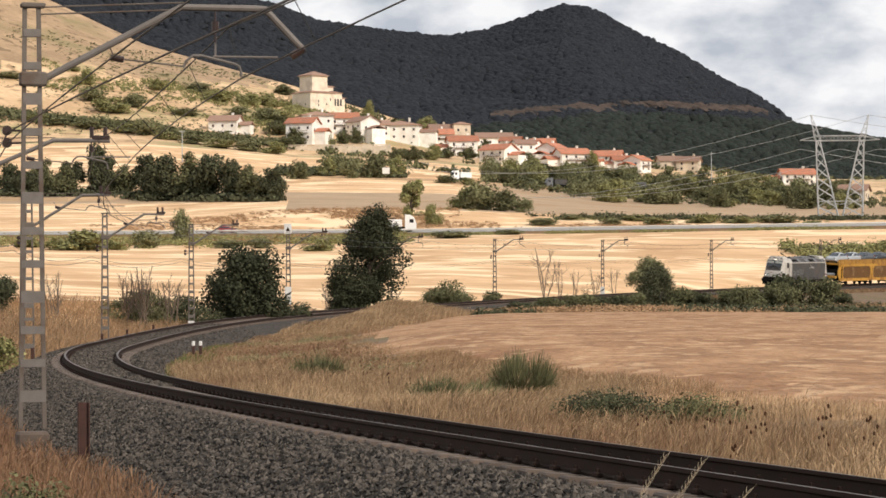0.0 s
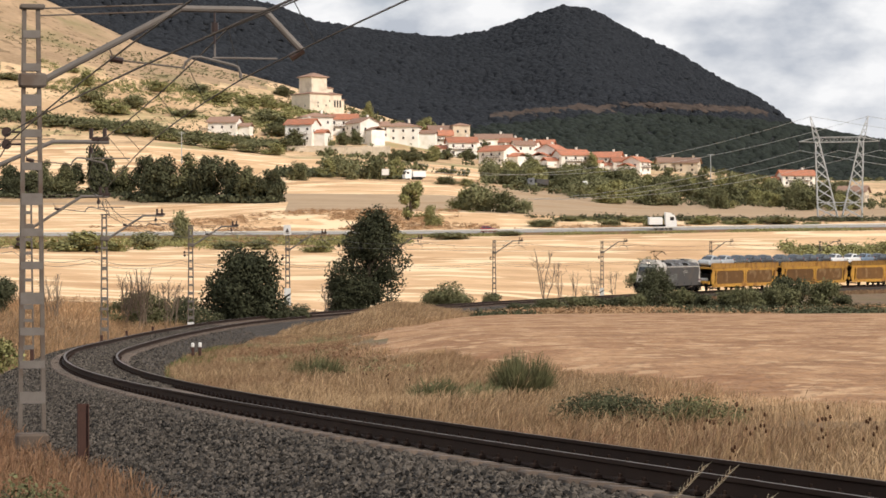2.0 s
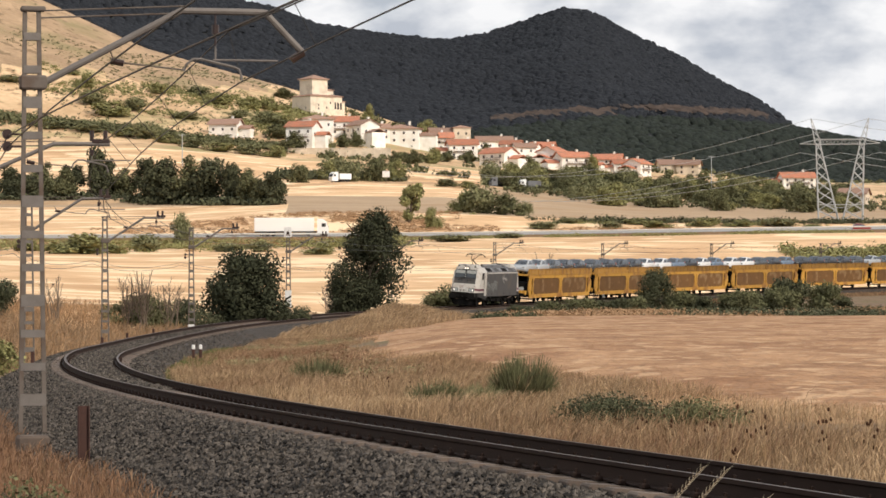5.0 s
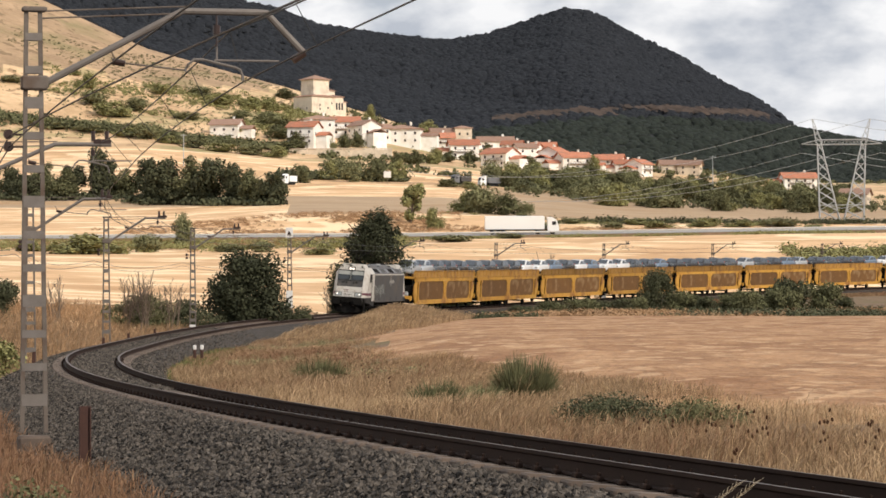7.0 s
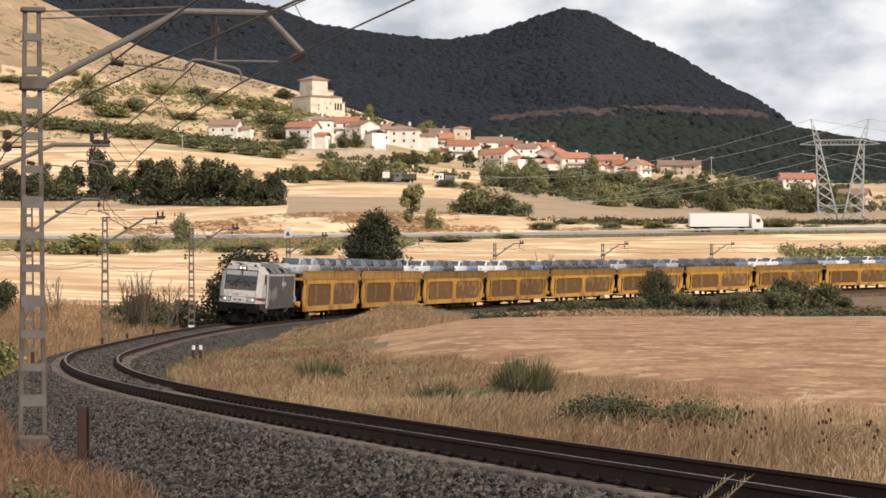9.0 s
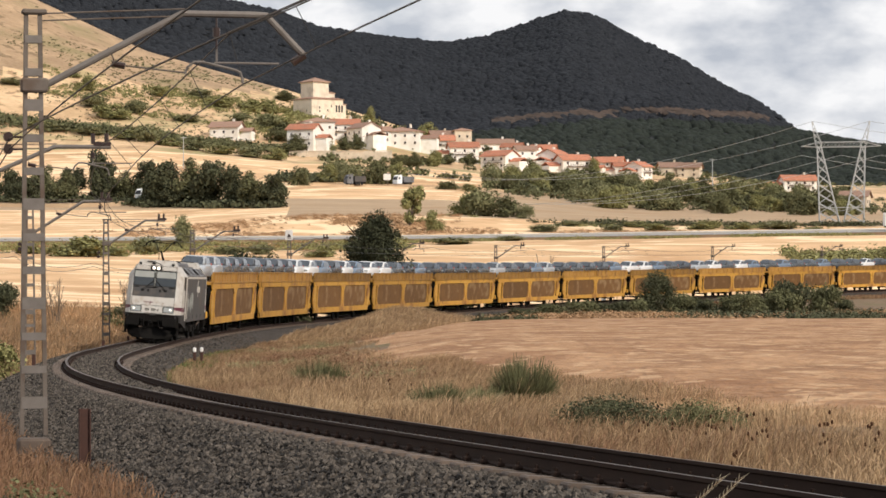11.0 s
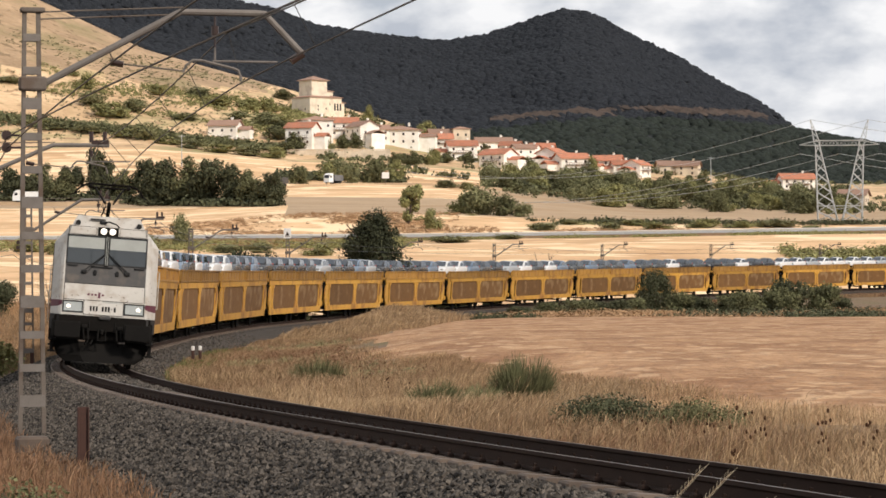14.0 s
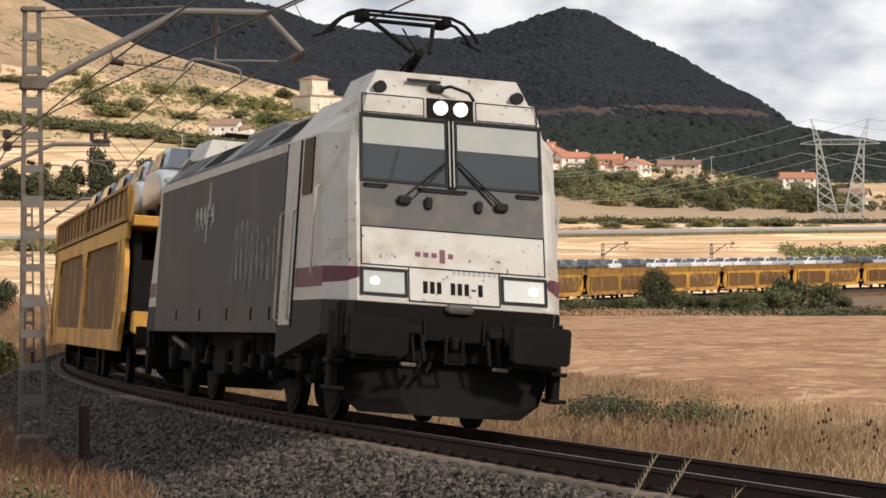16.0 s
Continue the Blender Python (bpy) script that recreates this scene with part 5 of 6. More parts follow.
ROADSIDE = [(-67, 488, 12.2, 3.7), (-64, 500, 6.2, 2.7), (-55.2, 506, 6.3, 3.2), (-51.8, 536, 4.5, 6.5), (-75.7, 502, 7.3, 1.9), (-59.1, 494, 5.1, 1.6), (-40.2, 502, 6.3, 1.5), (-33.7, 500, 6.2, 1.9), (-22.5, 482, 6, 2.2), (-17.9, 524, 5.5, 2),
            (1.8, 550, 9.2, 1.4), (14.6, 590, 7.5, 1.1), (-10.1, 580, 6, 2.4), (50.5, 628, 7.8, 1.8), (38.5, 624, 5.2, 1.6), (22.8, 622, 7.8, 1.6), (60.3, 634, 7.9, 2.1), (68.2, 634, 7.9, 1.6), (79, 636, 9.3, 1.9), (30.1, 638, 5.3, 1.3), (46.2, 640, 6.7, 1.6), (85.5, 616, 7.7, 1.5)]
for i, (x, y, w, h) in enumerate(ROADSIDE):
    copy_thing(hedge_base[(1, 1, 2, 2)[i % 4]], at(x, y, i * 41, (w / 8.0, w / 8.0, h * .85 / 6.0)))
rnd = random.Random(8)

plant("poplar", "slender green poplar beside the road", "tree", 6.0, 12.0, "olive", 2600, .3, 120, at(-7.9, 632), lean=.12, nl=14, base=.1)
VILLAGE_TREES = [(-37.9, 1360, 8.7, 8.7), (-42.9, 1184, 8.4, 7.4), (-37.6, 1190, 8.5, 8.5), (-48.7, 1176, 6.4, 5.9), (-19.3, 1114, 7, 6.5), (-12.5, 1128, 8.5, 7), (-4.4, 1146, 8.6, 7.2), (1.6, 1170, 9.8, 5.9), (11.5, 1176, 7.4, 6.9), (-8.1, 1372, 12.6, 9.1),
                 (-15, 1140, 5.7, 5.2), (36.5, 1120, 8.4, 9.8), (67.3, 1205, 7.6, 8.6), (-64.4, 1160, 14.7, 10.2), (-72.9, 1194, 14.9, 10), (52.9, 1172, 19.5, 3.4), (42.7, 1152, 14.5, 3.4), (-79.2, 1368, 14.2, 6.8), (-81.7, 1294, 11.9, 7), (20.8, 1302, 5.4, 4.9)]
HILL = [(-168.2, 1266, 13.2, 11.1), (-158.3, 1230, 15.4, 10.2), (-146.7, 1208, 20.1, 11.6), (-140.2, 1228, 15.3, 9.2), (-134.2, 1286, 11.8, 8), (-117.4, 1302, 16.3, 7.1), (-107.6, 1282, 18.7, 8), (-115.3, 1222, 15.3, 5.1), (-92, 1288, 16.1, 8.6),
        (-80.5, 1234, 15.4, 9.3), (-87.6, 1190, 14.9, 6), (-167.1, 1174, 17.1, 4.4), (-177.8, 1180, 14.8, 3.9), (-151.6, 1168, 17, 5.4), (-136.1, 1160, 16.9, 5.8), (-125.8, 1154, 14.4, 10.6), (-115.2, 1144, 14.3, 5.7), (-104.5, 1132, 16.5, 6.1),
        (-92.1, 1124, 16.4, 5.6), (-80.2, 1122, 16.4, 7), (-70.8, 1120, 14, 7.9), (-199.3, 1254, 13.1, 5.2), (-175.4, 1290, 8.1, 3.8), (-93.9, 1242, 12.9, 6.2), (-73.2, 1242, 15.5, 7.8)]
for i, (x, y, w, h) in enumerate(VILLAGE_TREES):
    copy_thing(tree_base[1] if i % 3 else hedge_base[1], at(x, y, i * 47, (w / 10.4, w / 10.4, h * .86 / (10.8 if i % 3 else 6.2))))
for i, (x, y, w, h) in enumerate(HILL):
    copy_thing(hedge_base[(1, 2, 1, 2)[i % 4]], at(x, y, i * 53, (w / 9.4, w / 9.4, h * .56 / 6.2)))
for i in range(96):      # wood below the houses
    a, y = rnd.uniform(.022, .15), rnd.uniform(930, 1130)
    if a < .05 and y < 1000:
        continue
    w, h = rnd.uniform(8, 13), rnd.uniform(5, 9)
    copy_thing((tree_base[1], hedge_base[2], hedge_base[1], hedge_base[0])[i % 4], at(a * y, y, i * 59, (w / 9.4, w / 9.4, h * .85 / (10.8 if i % 4 == 0 else 6.2))))


def scatter_clumps(name, label, spots, sizes, leaf, per, seed, category, squash=.8, even=0.0, leaf_size=1.0):
    """Uncountable growth as one mesh of leaf quads."""
    g = np.random.default_rng(seed)
    n = len(spots)
    c = np.repeat(spots, per, 0)
    s = np.repeat(sizes, per)[:, None]
    off = g.normal(size=(n * per, 3)) * .34
    off[:, 2] = np.abs(off[:, 2]) * squash + .15
    c = c + off * s
    nrm = off + g.normal(size=(n * per, 3)) * .25
    if even:      # close canopy: leaves turned to the open sky
        nrm = nrm * (1 - even) + np.array([.1, -.5, .8]) * even
    nrm /= np.linalg.norm(nrm, axis=1, keepdims=True)
    a = np.cross(nrm, g.normal(size=(n * per, 3)))
    a /= np.linalg.norm(a, axis=1, keepdims=True)
    b = np.cross(nrm, a)
    q = s * g.uniform(.22, .42, (n * per, 1)) * leaf_size
    v = np.stack([c - a * q, c + b * q, c + a * q, c - b * q], 1).reshape(-1, 3)
    return tagged(bulk(name, v, np.arange(len(v)).reshape(-1, 4), [M[leaf]]), label, category, kind="stuff")


def clearing(x, y, z):
    """Where the mountain is bare: a strip of red soil along its shoulder."""
    e, a = (z - 2) / y, x / y
    mid = .0602 + .004 * np.sin((a - .02) * 28) + .0008 * wave(x, y, 40, 7)
    return (np.abs(e - mid) < .0009 + .0006 * wave(x, y, 25, 8)) & (a > .02) & (a < .128) & (y > 1480) & (wave(x, y, 33, 16) > -.55)


def crowns(name, label, spots, sizes, leaf, seed):
    """Close forest: each tree a small uneven dome of leaves."""
    g = np.random.default_rng(seed)
    n = len(spots)
    r, h = sizes, sizes * g.uniform(.5, 1.05, n)
    a0 = g.uniform(0, 6.28, n)
    v = np.zeros((n, 11, 3))
    v[:, 0] = spots
    v[:, 0, 2] += h
    v[:, 0, :2] += g.normal(size=(n, 2)) * r[:, None] * .15
    for k in range(5):
        for j, (q, z) in enumerate(((.68, .68), (1.0, -.1))):
            ang = a0 + k * 1.2566 + j * .6
            rr = r * q * g.uniform(.7, 1.25, n)
            v[:, 1 + j * 5 + k] = spots + np.stack([np.cos(ang) * rr, np.sin(ang) * rr, z * h * g.uniform(.85, 1.12, n)], -1)
    tri = [(0, 1 + k, 1 + (k + 1) % 5) for k in range(5)]
    for k in range(5):
        k2 = (k + 1) % 5
        tri += [(1 + k, 6 + k, 1 + k2), (1 + k2, 6 + k, 6 + k2)]
    f = (np.arange(n)[:, None, None] * 11 + np.array(tri)[None]).reshape(-1, 3)
    return tagged(bulk(name, v.reshape(-1, 3), f, [M[leaf]], smooth=True), label, "forest", kind="stuff")


g = np.random.default_rng(5)
n = 80000
a, y = g.uniform(-.2, .2, n), 1470 + (3130 - 1470) * g.random(n) ** .8
x = a * y
z = height(x, y)
keep = ~clearing(x, y, z)
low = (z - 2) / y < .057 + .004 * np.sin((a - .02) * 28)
for nm, pick, leaf, lab in (("mountain_forest", keep & ~low, "pine_shaded", "dense mountain forest with cloud shade put into its leaf colour"), ("foothill_forest", keep & low, "pine_low", "dark green forest on the mountain's lower slope")):
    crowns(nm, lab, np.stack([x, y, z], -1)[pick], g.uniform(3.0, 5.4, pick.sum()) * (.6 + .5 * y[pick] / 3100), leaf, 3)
g = np.random.default_rng(6)
n = 26000
a, y = g.uniform(.018, .13, n), g.uniform(1600, 2700, n)
x = a * y
z = height(x, y)
keep = clearing(x, y, z)
M["redsoil"] = material("red_soil", (.072, .051, .041), (.046, .036, .030), rough=.9, scale=.02, fine=.3, bump=0, island=.3)
scatter_clumps("bare_slope", "strip of bare reddish soil across the wooded mountain", np.stack([x, y, z], -1)[keep], g.uniform(5, 10, keep.sum()), "redsoil", 4, 5, "soil", .15, .8)
PATCHES = [(-153, 1275, 25, 22), (-135, 1300, 9, 14), (-113, 1292, 17, 26), (-85, 1308, 32, 34), (-170, 1250, 14, 9), (-190, 1290, 12, 12), (-130, 1230, 20, 12), (-75, 1230, 16, 30), (-90, 1215, 18, 14)]
n = 15000
x, y = g.uniform(-215, -58, n), g.uniform(1150, 1430, n)
p = sum(np.exp(-((x - cx) / rx) ** 2 - ((y - cy) / ry) ** 2) for cx, cy, rx, ry in PATCHES)
keep = p * (.75 + .5 * wave(x, y, 9, 11)) + .22 * wave(x, y, 17, 14) > g.uniform(.25, 1.15, n)
scatter_clumps("hillside_scrub", "soft olive scrub in patches on the dry hillside", np.stack([x, y, height(x, y)], -1)[keep], g.uniform(.9, 2.6, keep.sum()), "olive", 16, 7, "scrub", .7, 0, .5)
keep = (wave(x, y, 21, 31) > -.2) & (g.random(n) < .22)
scatter_clumps("hillside_tussocks", "small green tussocks dotted over the dry hillside", np.stack([x, y, height(x, y)], -1)[keep], g.uniform(.5, 1.7, keep.sum()), "hedge", 14, 19, "scrub", .5, 0, .5)
n = 1500
x = g.uniform(-215, -62, n)
y = np.interp(x, [-215, -179, -151, -120, -93, -66], [1192, 1185, 1177, 1166, 1163, 1164]) + g.normal(size=n) * 4
keep = g.random(n) < .75 + .4 * wave(x, y, 11, 33)
scatter_clumps("slope_hedge", "ragged green hedge across the hillside", np.stack([x, y, height(x, y)], -1)[keep], g.uniform(1.6, 4.4, keep.sum()), "hedge", 22, 20, "hedge", .75, 0, .45)
n = 1500
x, y = g.uniform(-.045, .17, n), g.uniform(1040, 1440, n)
x = x * y
keep = wave(x, y, 22, 13) > .1
scatter_clumps("village_scrub", "green garden scrub between the houses", np.stack([x, y, height(x, y)], -1)[keep], g.uniform(2, 4.5, keep.sum()), "hedge", 22, 9, "scrub", .6, 0, .6)
n = 2600
x = np.where(g.random(n) < .5, g.uniform(-95, -6, n), g.uniform(-6, 110, n))
y = np.where(x < -6, g.uniform(520, 585, n), np.where(g.random(n) < .5, 643 + g.uniform(-8, 8, n), 588 + g.uniform(-6, 4, n)))
keep = wave(x, y, 7, 15) > .05
scatter_clumps("roadside_scrub", "low olive scrub and weeds along the highway", np.stack([x, y, height(x, y)], -1)[keep], g.uniform(.7, 1.7, keep.sum()), "olive", 44, 11, "scrub", .5, 0, .28)
n = 7000
y = g.uniform(214, 330, n)
x = y * g.uniform(.005, .18, n)
_, fl3, _ = line_offset(x, y)
keep = (fl3 > 3.6) & (wave(x, y, 6, 17) > np.where(x > 22, -.1, .35))
scatter_clumps("bank_scrub", "low dark scrub in the dip between field and track", np.stack([x, y, height(x, y)], -1)[keep], g.uniform(.35, .8, keep.sum()), "leaf", 30, 12, "scrub", .9, 0, .42)
keep = (fl3 > 3.6) & ~keep
scatter_clumps("bank_weeds", "tawny dry weeds in the dip between field and track", np.stack([x, y, height(x, y)], -1)[keep], g.uniform(.35, .7, keep.sum()), "tawny", 24, 13, "weeds", .9, 0, .4)
n = 2400
x = np.where(g.random(n) < .5, g.uniform(-50, 2, n), g.uniform(-85, 95, n))
y = np.where(x < 2, g.uniform(612, 648, n), g.uniform(612, 626, n))
keep = wave(x, y, 8, 19) > 0
scatter_clumps("dry_weeds", "rust-brown dry weeds on the slope above the highway", np.stack([x, y, height(x, y)], -1)[keep], g.uniform(.5, 1.3, keep.sum()), "tawny", 40, 14, "weeds", .5, 0, .25)
n = 1100
x, y = g.uniform(62, 108, n), g.uniform(436, 500, n)
scatter_clumps("bramble_mound", "green bramble mound beside the line", np.stack([x, y, height(x, y) + 4.6 * np.exp(-((x - 84) / 14) ** 2 - ((y - 460) / 18) ** 2)], -1), g.uniform(1, 2.2, n), "olive", 46, 10, "bramble", .8, 0, .4)


def belt(name, label, n, xs, ys, wide, sizes, leaf, per, seed, category, hole=-.4, squash=.75, leaf_size=.45):
    """Growth along a line over the land, ragged by rolling variation."""
    g = np.random.default_rng(seed)
    x = g.uniform(xs[0], xs[-1], n)
    y = np.interp(x, xs, ys) + g.normal(size=n) * wide
    keep = wave(x, y, 6, seed) + .3 * g.normal(size=n) > hole
    scatter_clumps(name, label, np.stack([x, y, height(x, y)], -1)[keep], g.uniform(*sizes, keep.sum()), leaf, per, seed, category, squash, 0, leaf_size)


belt("field_hedge", "dark ragged hedge between two fields below the church", 420, [-60, -40, -14], [992, 1004, 1006], 4, (1.8, 4.6), "leaf", 30, 51, "hedge", -.6)
belt("row_undergrowth", "dark undergrowth below the row of trees", 900, [-150, -110, -80, -48], [852, 848, 820, 788], 4, (1.4, 3.6), "leaf", 26, 52, "undergrowth", -.7)
belt("wood_scrub", "mixed green scrub of the wood below the houses", 1500, [22, 60, 110, 165], [1050, 1060, 1060, 1050], 38, (1.6, 4.2), "hedge", 24, 53, "scrub", -.3)
belt("wood_thicket", "dark thicket in the wood below the houses", 800, [24, 60, 110, 165], [1030, 1040, 1040, 1040], 34, (1.6, 4.0), "leaf", 24, 54, "scrub", .1)
belt("field_edge_scrub", "low dark scrub along the edge of the ploughed field", 700, [20, 60, 120], [640, 648, 654], 2.5, (.8, 2.0), "leaf", 26, 55, "scrub", -.2)
belt("roadside_belt", "broad belt of olive scrub before the highway", 1500, [-110, -60, -8], [520, 530, 545], 15, (1.0, 2.2), "olive", 44, 56, "scrub", -.1, .7, .26)
belt("roadside_dry_belt", "tawny dry growth before the highway", 900, [-110, -60, -8], [525, 535, 552], 17, (.8, 1.8), "tawny", 40, 57, "weeds", 0, .6, .24)
belt("slope_weeds", "rusty weeds on the slope above the highway", 900, [-75, -40, 4], [640, 645, 648], 7, (.6, 1.5), "tawny", 44, 58, "weeds", -.1, .6, .24)
belt("church_garden", "pale green garden growth round the church", 420, [-92, -70, -48], [1290, 1290, 1270], 16, (1.4, 3.4), "olive", 22, 59, "scrub", 0)

# ---- dry grass ----
def grass(name, label, x, y, hgt, width, mats, seed, lean=(.09, 0.0), head=1.5):
    """Bent blades with a fuller seed head, leaning together in the wind."""
    g = np.random.default_rng(seed)
    n = len(x)
    z = height(x, y) - .03
    a = g.uniform(0, 6.28, n)
    w = width * g.uniform(.6, 1.4, n)
    h = hgt * g.uniform(.4, 1.2, n) * (.92 + .26 * wave(x, y, .8, 43))
    gust = .16 * wave(x, y, 1.7, 41)
    dx, dy = (g.normal(size=n) * .20 + lean[0] + gust) * h, (g.normal(size=n) * .20 + lean[1]) * h
    ca, sa = np.cos(a) * w, np.sin(a) * w
    v = np.zeros((n, 8, 3))
    for k, (t, up, q) in enumerate(((0, 0, .8), (.30, .56, .7), (.62, .82, head), (1.25, .98, .2))):
        v[:, 2 * k] = np.stack([x + dx * t - ca * q, y + dy * t - sa * q, z + h * up], -1)
        v[:, 2 * k + 1] = np.stack([x + dx * t + ca * q, y + dy * t + sa * q, z + h * up], -1)
    k = np.arange(n)[:, None] * 8
    f = np.concatenate([k + np.array([[i, i + 1, i + 3, i + 2]]) for i in (0, 2, 4)], 1).reshape(-1, 4)
    return tagged(bulk(name, v.reshape(-1, 3), f, [M[m] for m in mats], np.repeat(np.clip(((wave(x, y, 1.5, 5) * .9 + wave(x, y, 5.2, 6) * .8 + g.normal(size=n) * .5) * .30 + .5) * len(mats), 0, len(mats) - 1).astype(int), 3)), label, "grass", kind="stuff")


def strip(g, n, s0, s1, l0, l1, power=1.0):
    s, lat = s0 + (s1 - s0) * g.random(n) ** power, g.uniform(l0, l1, n)
    p = line_arrays(s, lat, np.zeros(n))
    return p[:, 0], p[:, 1], lat


g = np.random.default_rng(21)
x, y, lat = strip(g, 170000, -6, 72, 2.7, 13.2, 1.0)
keep = wave(x, y, 2.6, 3) + .35 * g.normal(size=len(x)) > -.75
grass("verge_grass", "tall pale dry grass between track and field", x[keep], y[keep], .30 + .34 * np.exp(-((lat[keep] - 5) / 4) ** 2) + .1 * wave(x[keep], y[keep], 3, 1), .0034, ("rusty", "straw", "straw", "pale_straw", "pale_straw"), 22)
x, y, lat = strip(g, 5200, -12, 78, 3.2, 11.5)
keep = wave(x, y, 3.4, 21) > .1
grass("tall_stalks", "scattered tall pale grass stalks above the verge", x[keep], y[keep], .74, .0026, ("pale_straw", "straw", "pale_straw"), 31, (.22, 0), 2.2)
x, y, lat = strip(g, 120000, 55, 215, 3.3, 12, 1.0)
keep = lat + 1.6 * wave(x, y, 4, 23) + .5 * g.normal(size=len(x)) < 11.4
x, y = x[keep], y[keep]
grass("verge_grass", "dry straw-coloured grass on the inner bank of the curve", x, y, .26 + .17 * wave(x, y, 5, 2) + .10 * wave(x, y, 1.6, 25), .0058, ("pale_straw", "straw", "rusty", "pale_straw"), 23)
x, y, lat = strip(g, 34000, 150, 212, 3.6, 13.5, 1.0)
grass("bank_grass", "tall golden grass on the bank that hides the rails", x, y, .55 + .2 * wave(x, y, 2.3, 8), .011, ("pale_straw", "straw", "pale_straw"), 24, (.30, 0))
x, y, lat = strip(g, 100000, -8, 62, -11, -3.25, 1.0)
keep = wave(x, y, 2.2, 9) + .4 * g.normal(size=len(x)) > -.8
grass("bank_grass", "rust-brown dry grass below the ballast bank", x[keep], y[keep], .42, .0036, ("rusty", "rusty", "straw"), 25)
x, y, lat = strip(g, 90000, 50, 190, -26, -4.0, 1.0)
grass("meadow_grass", "rust-brown dry grass behind the masts", x, y, .66 + .25 * wave(x, y, 6, 4), .0095, ("rusty", "straw", "tawny", "straw"), 26)
n = 16000
x, y, lat = strip(g, n, 205, 400, -9, -2.6)
grass("verge_grass", "dry grass along the far stretch of line", x, y, .5, .03, ("straw", "rusty"), 28)
x, y, lat = strip(g, 14000, 215, 400, 2.8, 9)
grass("verge_grass", "dry grass along the far stretch of line", x, y, .5, .03, ("straw", "rusty"), 29)
x, y, lat = strip(g, 1300, 48, 128, 3.8, 10.5)
keep = wave(x, y, 3.2, 27) > .45
scatter_clumps("verge_weeds", "grey-green weeds in patches among the dry verge grass", np.stack([x, y, height(x, y)], -1)[keep], g.uniform(.3, .65, keep.sum()), "sage", 50, 15, "weeds", 1.0, 0, .16)
keep = wave(x, y, 3.2, 29) > .3
scatter_clumps("brown_weeds", "rust-brown seeded weeds among the dry verge grass", np.stack([x, y, height(x, y)], -1)[keep], g.uniform(.3, .7, keep.sum()), "rusty", 50, 16, "weeds", 1.2, 0, .15)
x, y, lat = strip(g, 11000, 25, 125, 2.6, 4.2)
M["green"] = leafy("fresh_grass", (.13, .15, .05), (.09, .11, .04))
grass("green_grass", "greenish grass at the foot of the inner rail", x, y, .34, .008, ("green", "straw"), 30)


# thistles with dark heads
def thistle(h, seed, place):
    g = np.random.default_rng(seed)
    t = thing("dry_thistle", "dry thistle stalk with dark seed heads", "thistle", "dry thistles", place)
    st = Mesh().tube([(0, 0, 0), (.09 * h, .02, h * .5), (.26 * h, .0, h)], .006, 5, r2=.004)
    ends = [Vector((.26 * h, 0, h))]
    for _ in range(int(g.integers(2, 5))):
        q = g.uniform(.45, .8)
        p = Vector(((.09 + (q - .5) * .34) * h, 0, h * q))
        e = p + Vector((g.uniform(-.22, .22), g.uniform(-.1, .1), g.uniform(.1, .28))) * h
        st.tube([p, (p + e) / 2 + Vector((0, 0, -.02)), e], .004, 4)
        ends.append(e)
    part("stalk", st, M["pale_straw"], t)
    for e in ends:
        part("seed_head", Mesh().loft([[e + Vector((math.cos(k) * r, math.sin(k) * r, dz)) for k in (0, 1.05, 2.09, 3.14, 4.19, 5.24)] for dz, r in ((-.014, .006), (-.004, .016), (.016, .020), (.036, .014), (.048, .005))]), M["thistle"], t)


rnd = random.Random(4)
THISTLES = [(-2.3, 74, .95), (-2.1, 72, .8), (-2.6, 76, .9), (4.1, 39, 1.0), (4.3, 38, .9), (4.6, 38.5, .95), (4.9, 37, .85), (5.2, 37.5, 1.0), (5.6, 36, .9), (4.0, 41, .8), (3.6, 42, .75), (5.4, 38, .6), (5.9, 38, .75), (6.3, 39, .8), (3.2, 44, .6), (6.0, 36.5, .5), (3.9, 37, .5), (-1.5, 70, .7), (-.9, 69, .6)]
for i, (x, y, h) in enumerate(THISTLES):
    thistle(h, 200 + i, at(x, y, rnd.uniform(0, 360)))

# pale seed-bearing stems close to the camera, swayed by the wind
M["pale"] = material("pale_seed", (.46, .39, .28), (.36, .30, .21), rough=.8, scale=4, fine=40, bump=0)
stems = []
for i, (x, y, top) in enumerate(((1.22, 17.6, .84), (1.43, 17.8, .80), (1.66, 17.4, .64), (1.15, 17.2, .60))):
    h = top - ground_z(x, y)
    t = thing("grass_stem", "pale feathery grass stem swaying before the rails", "grass", "swaying stems", at(x, y))
    part("culm", Mesh().tube([(0, 0, -.05), (.05, 0, h * .6), (.17, 0, h * .84), (.34, 0, h)], .0018, 5), M["straw"], t)
    for k in range(22):
        q = 1 - .30 * (1 - k / 21) / h
        p = Vector((.05 + .12 * (q - .6) / .24 if q < .84 else .17 + .17 * (q - .84) / .16, 0, h * q))
        part("spikelet", Mesh().tube([p, p + Vector((.016 * (1 if k % 2 else -1) + .014, .008 * ((k % 3) - 1), .022)), p + Vector((.022 * (1 if k % 2 else -1) + .026, .012 * ((k % 3) - 1), .042))], .0024, 5, r2=.0010), M["pale"], t)
    stems.append((t, Matrix.Translation((x, y, ground_z(x, y)))))

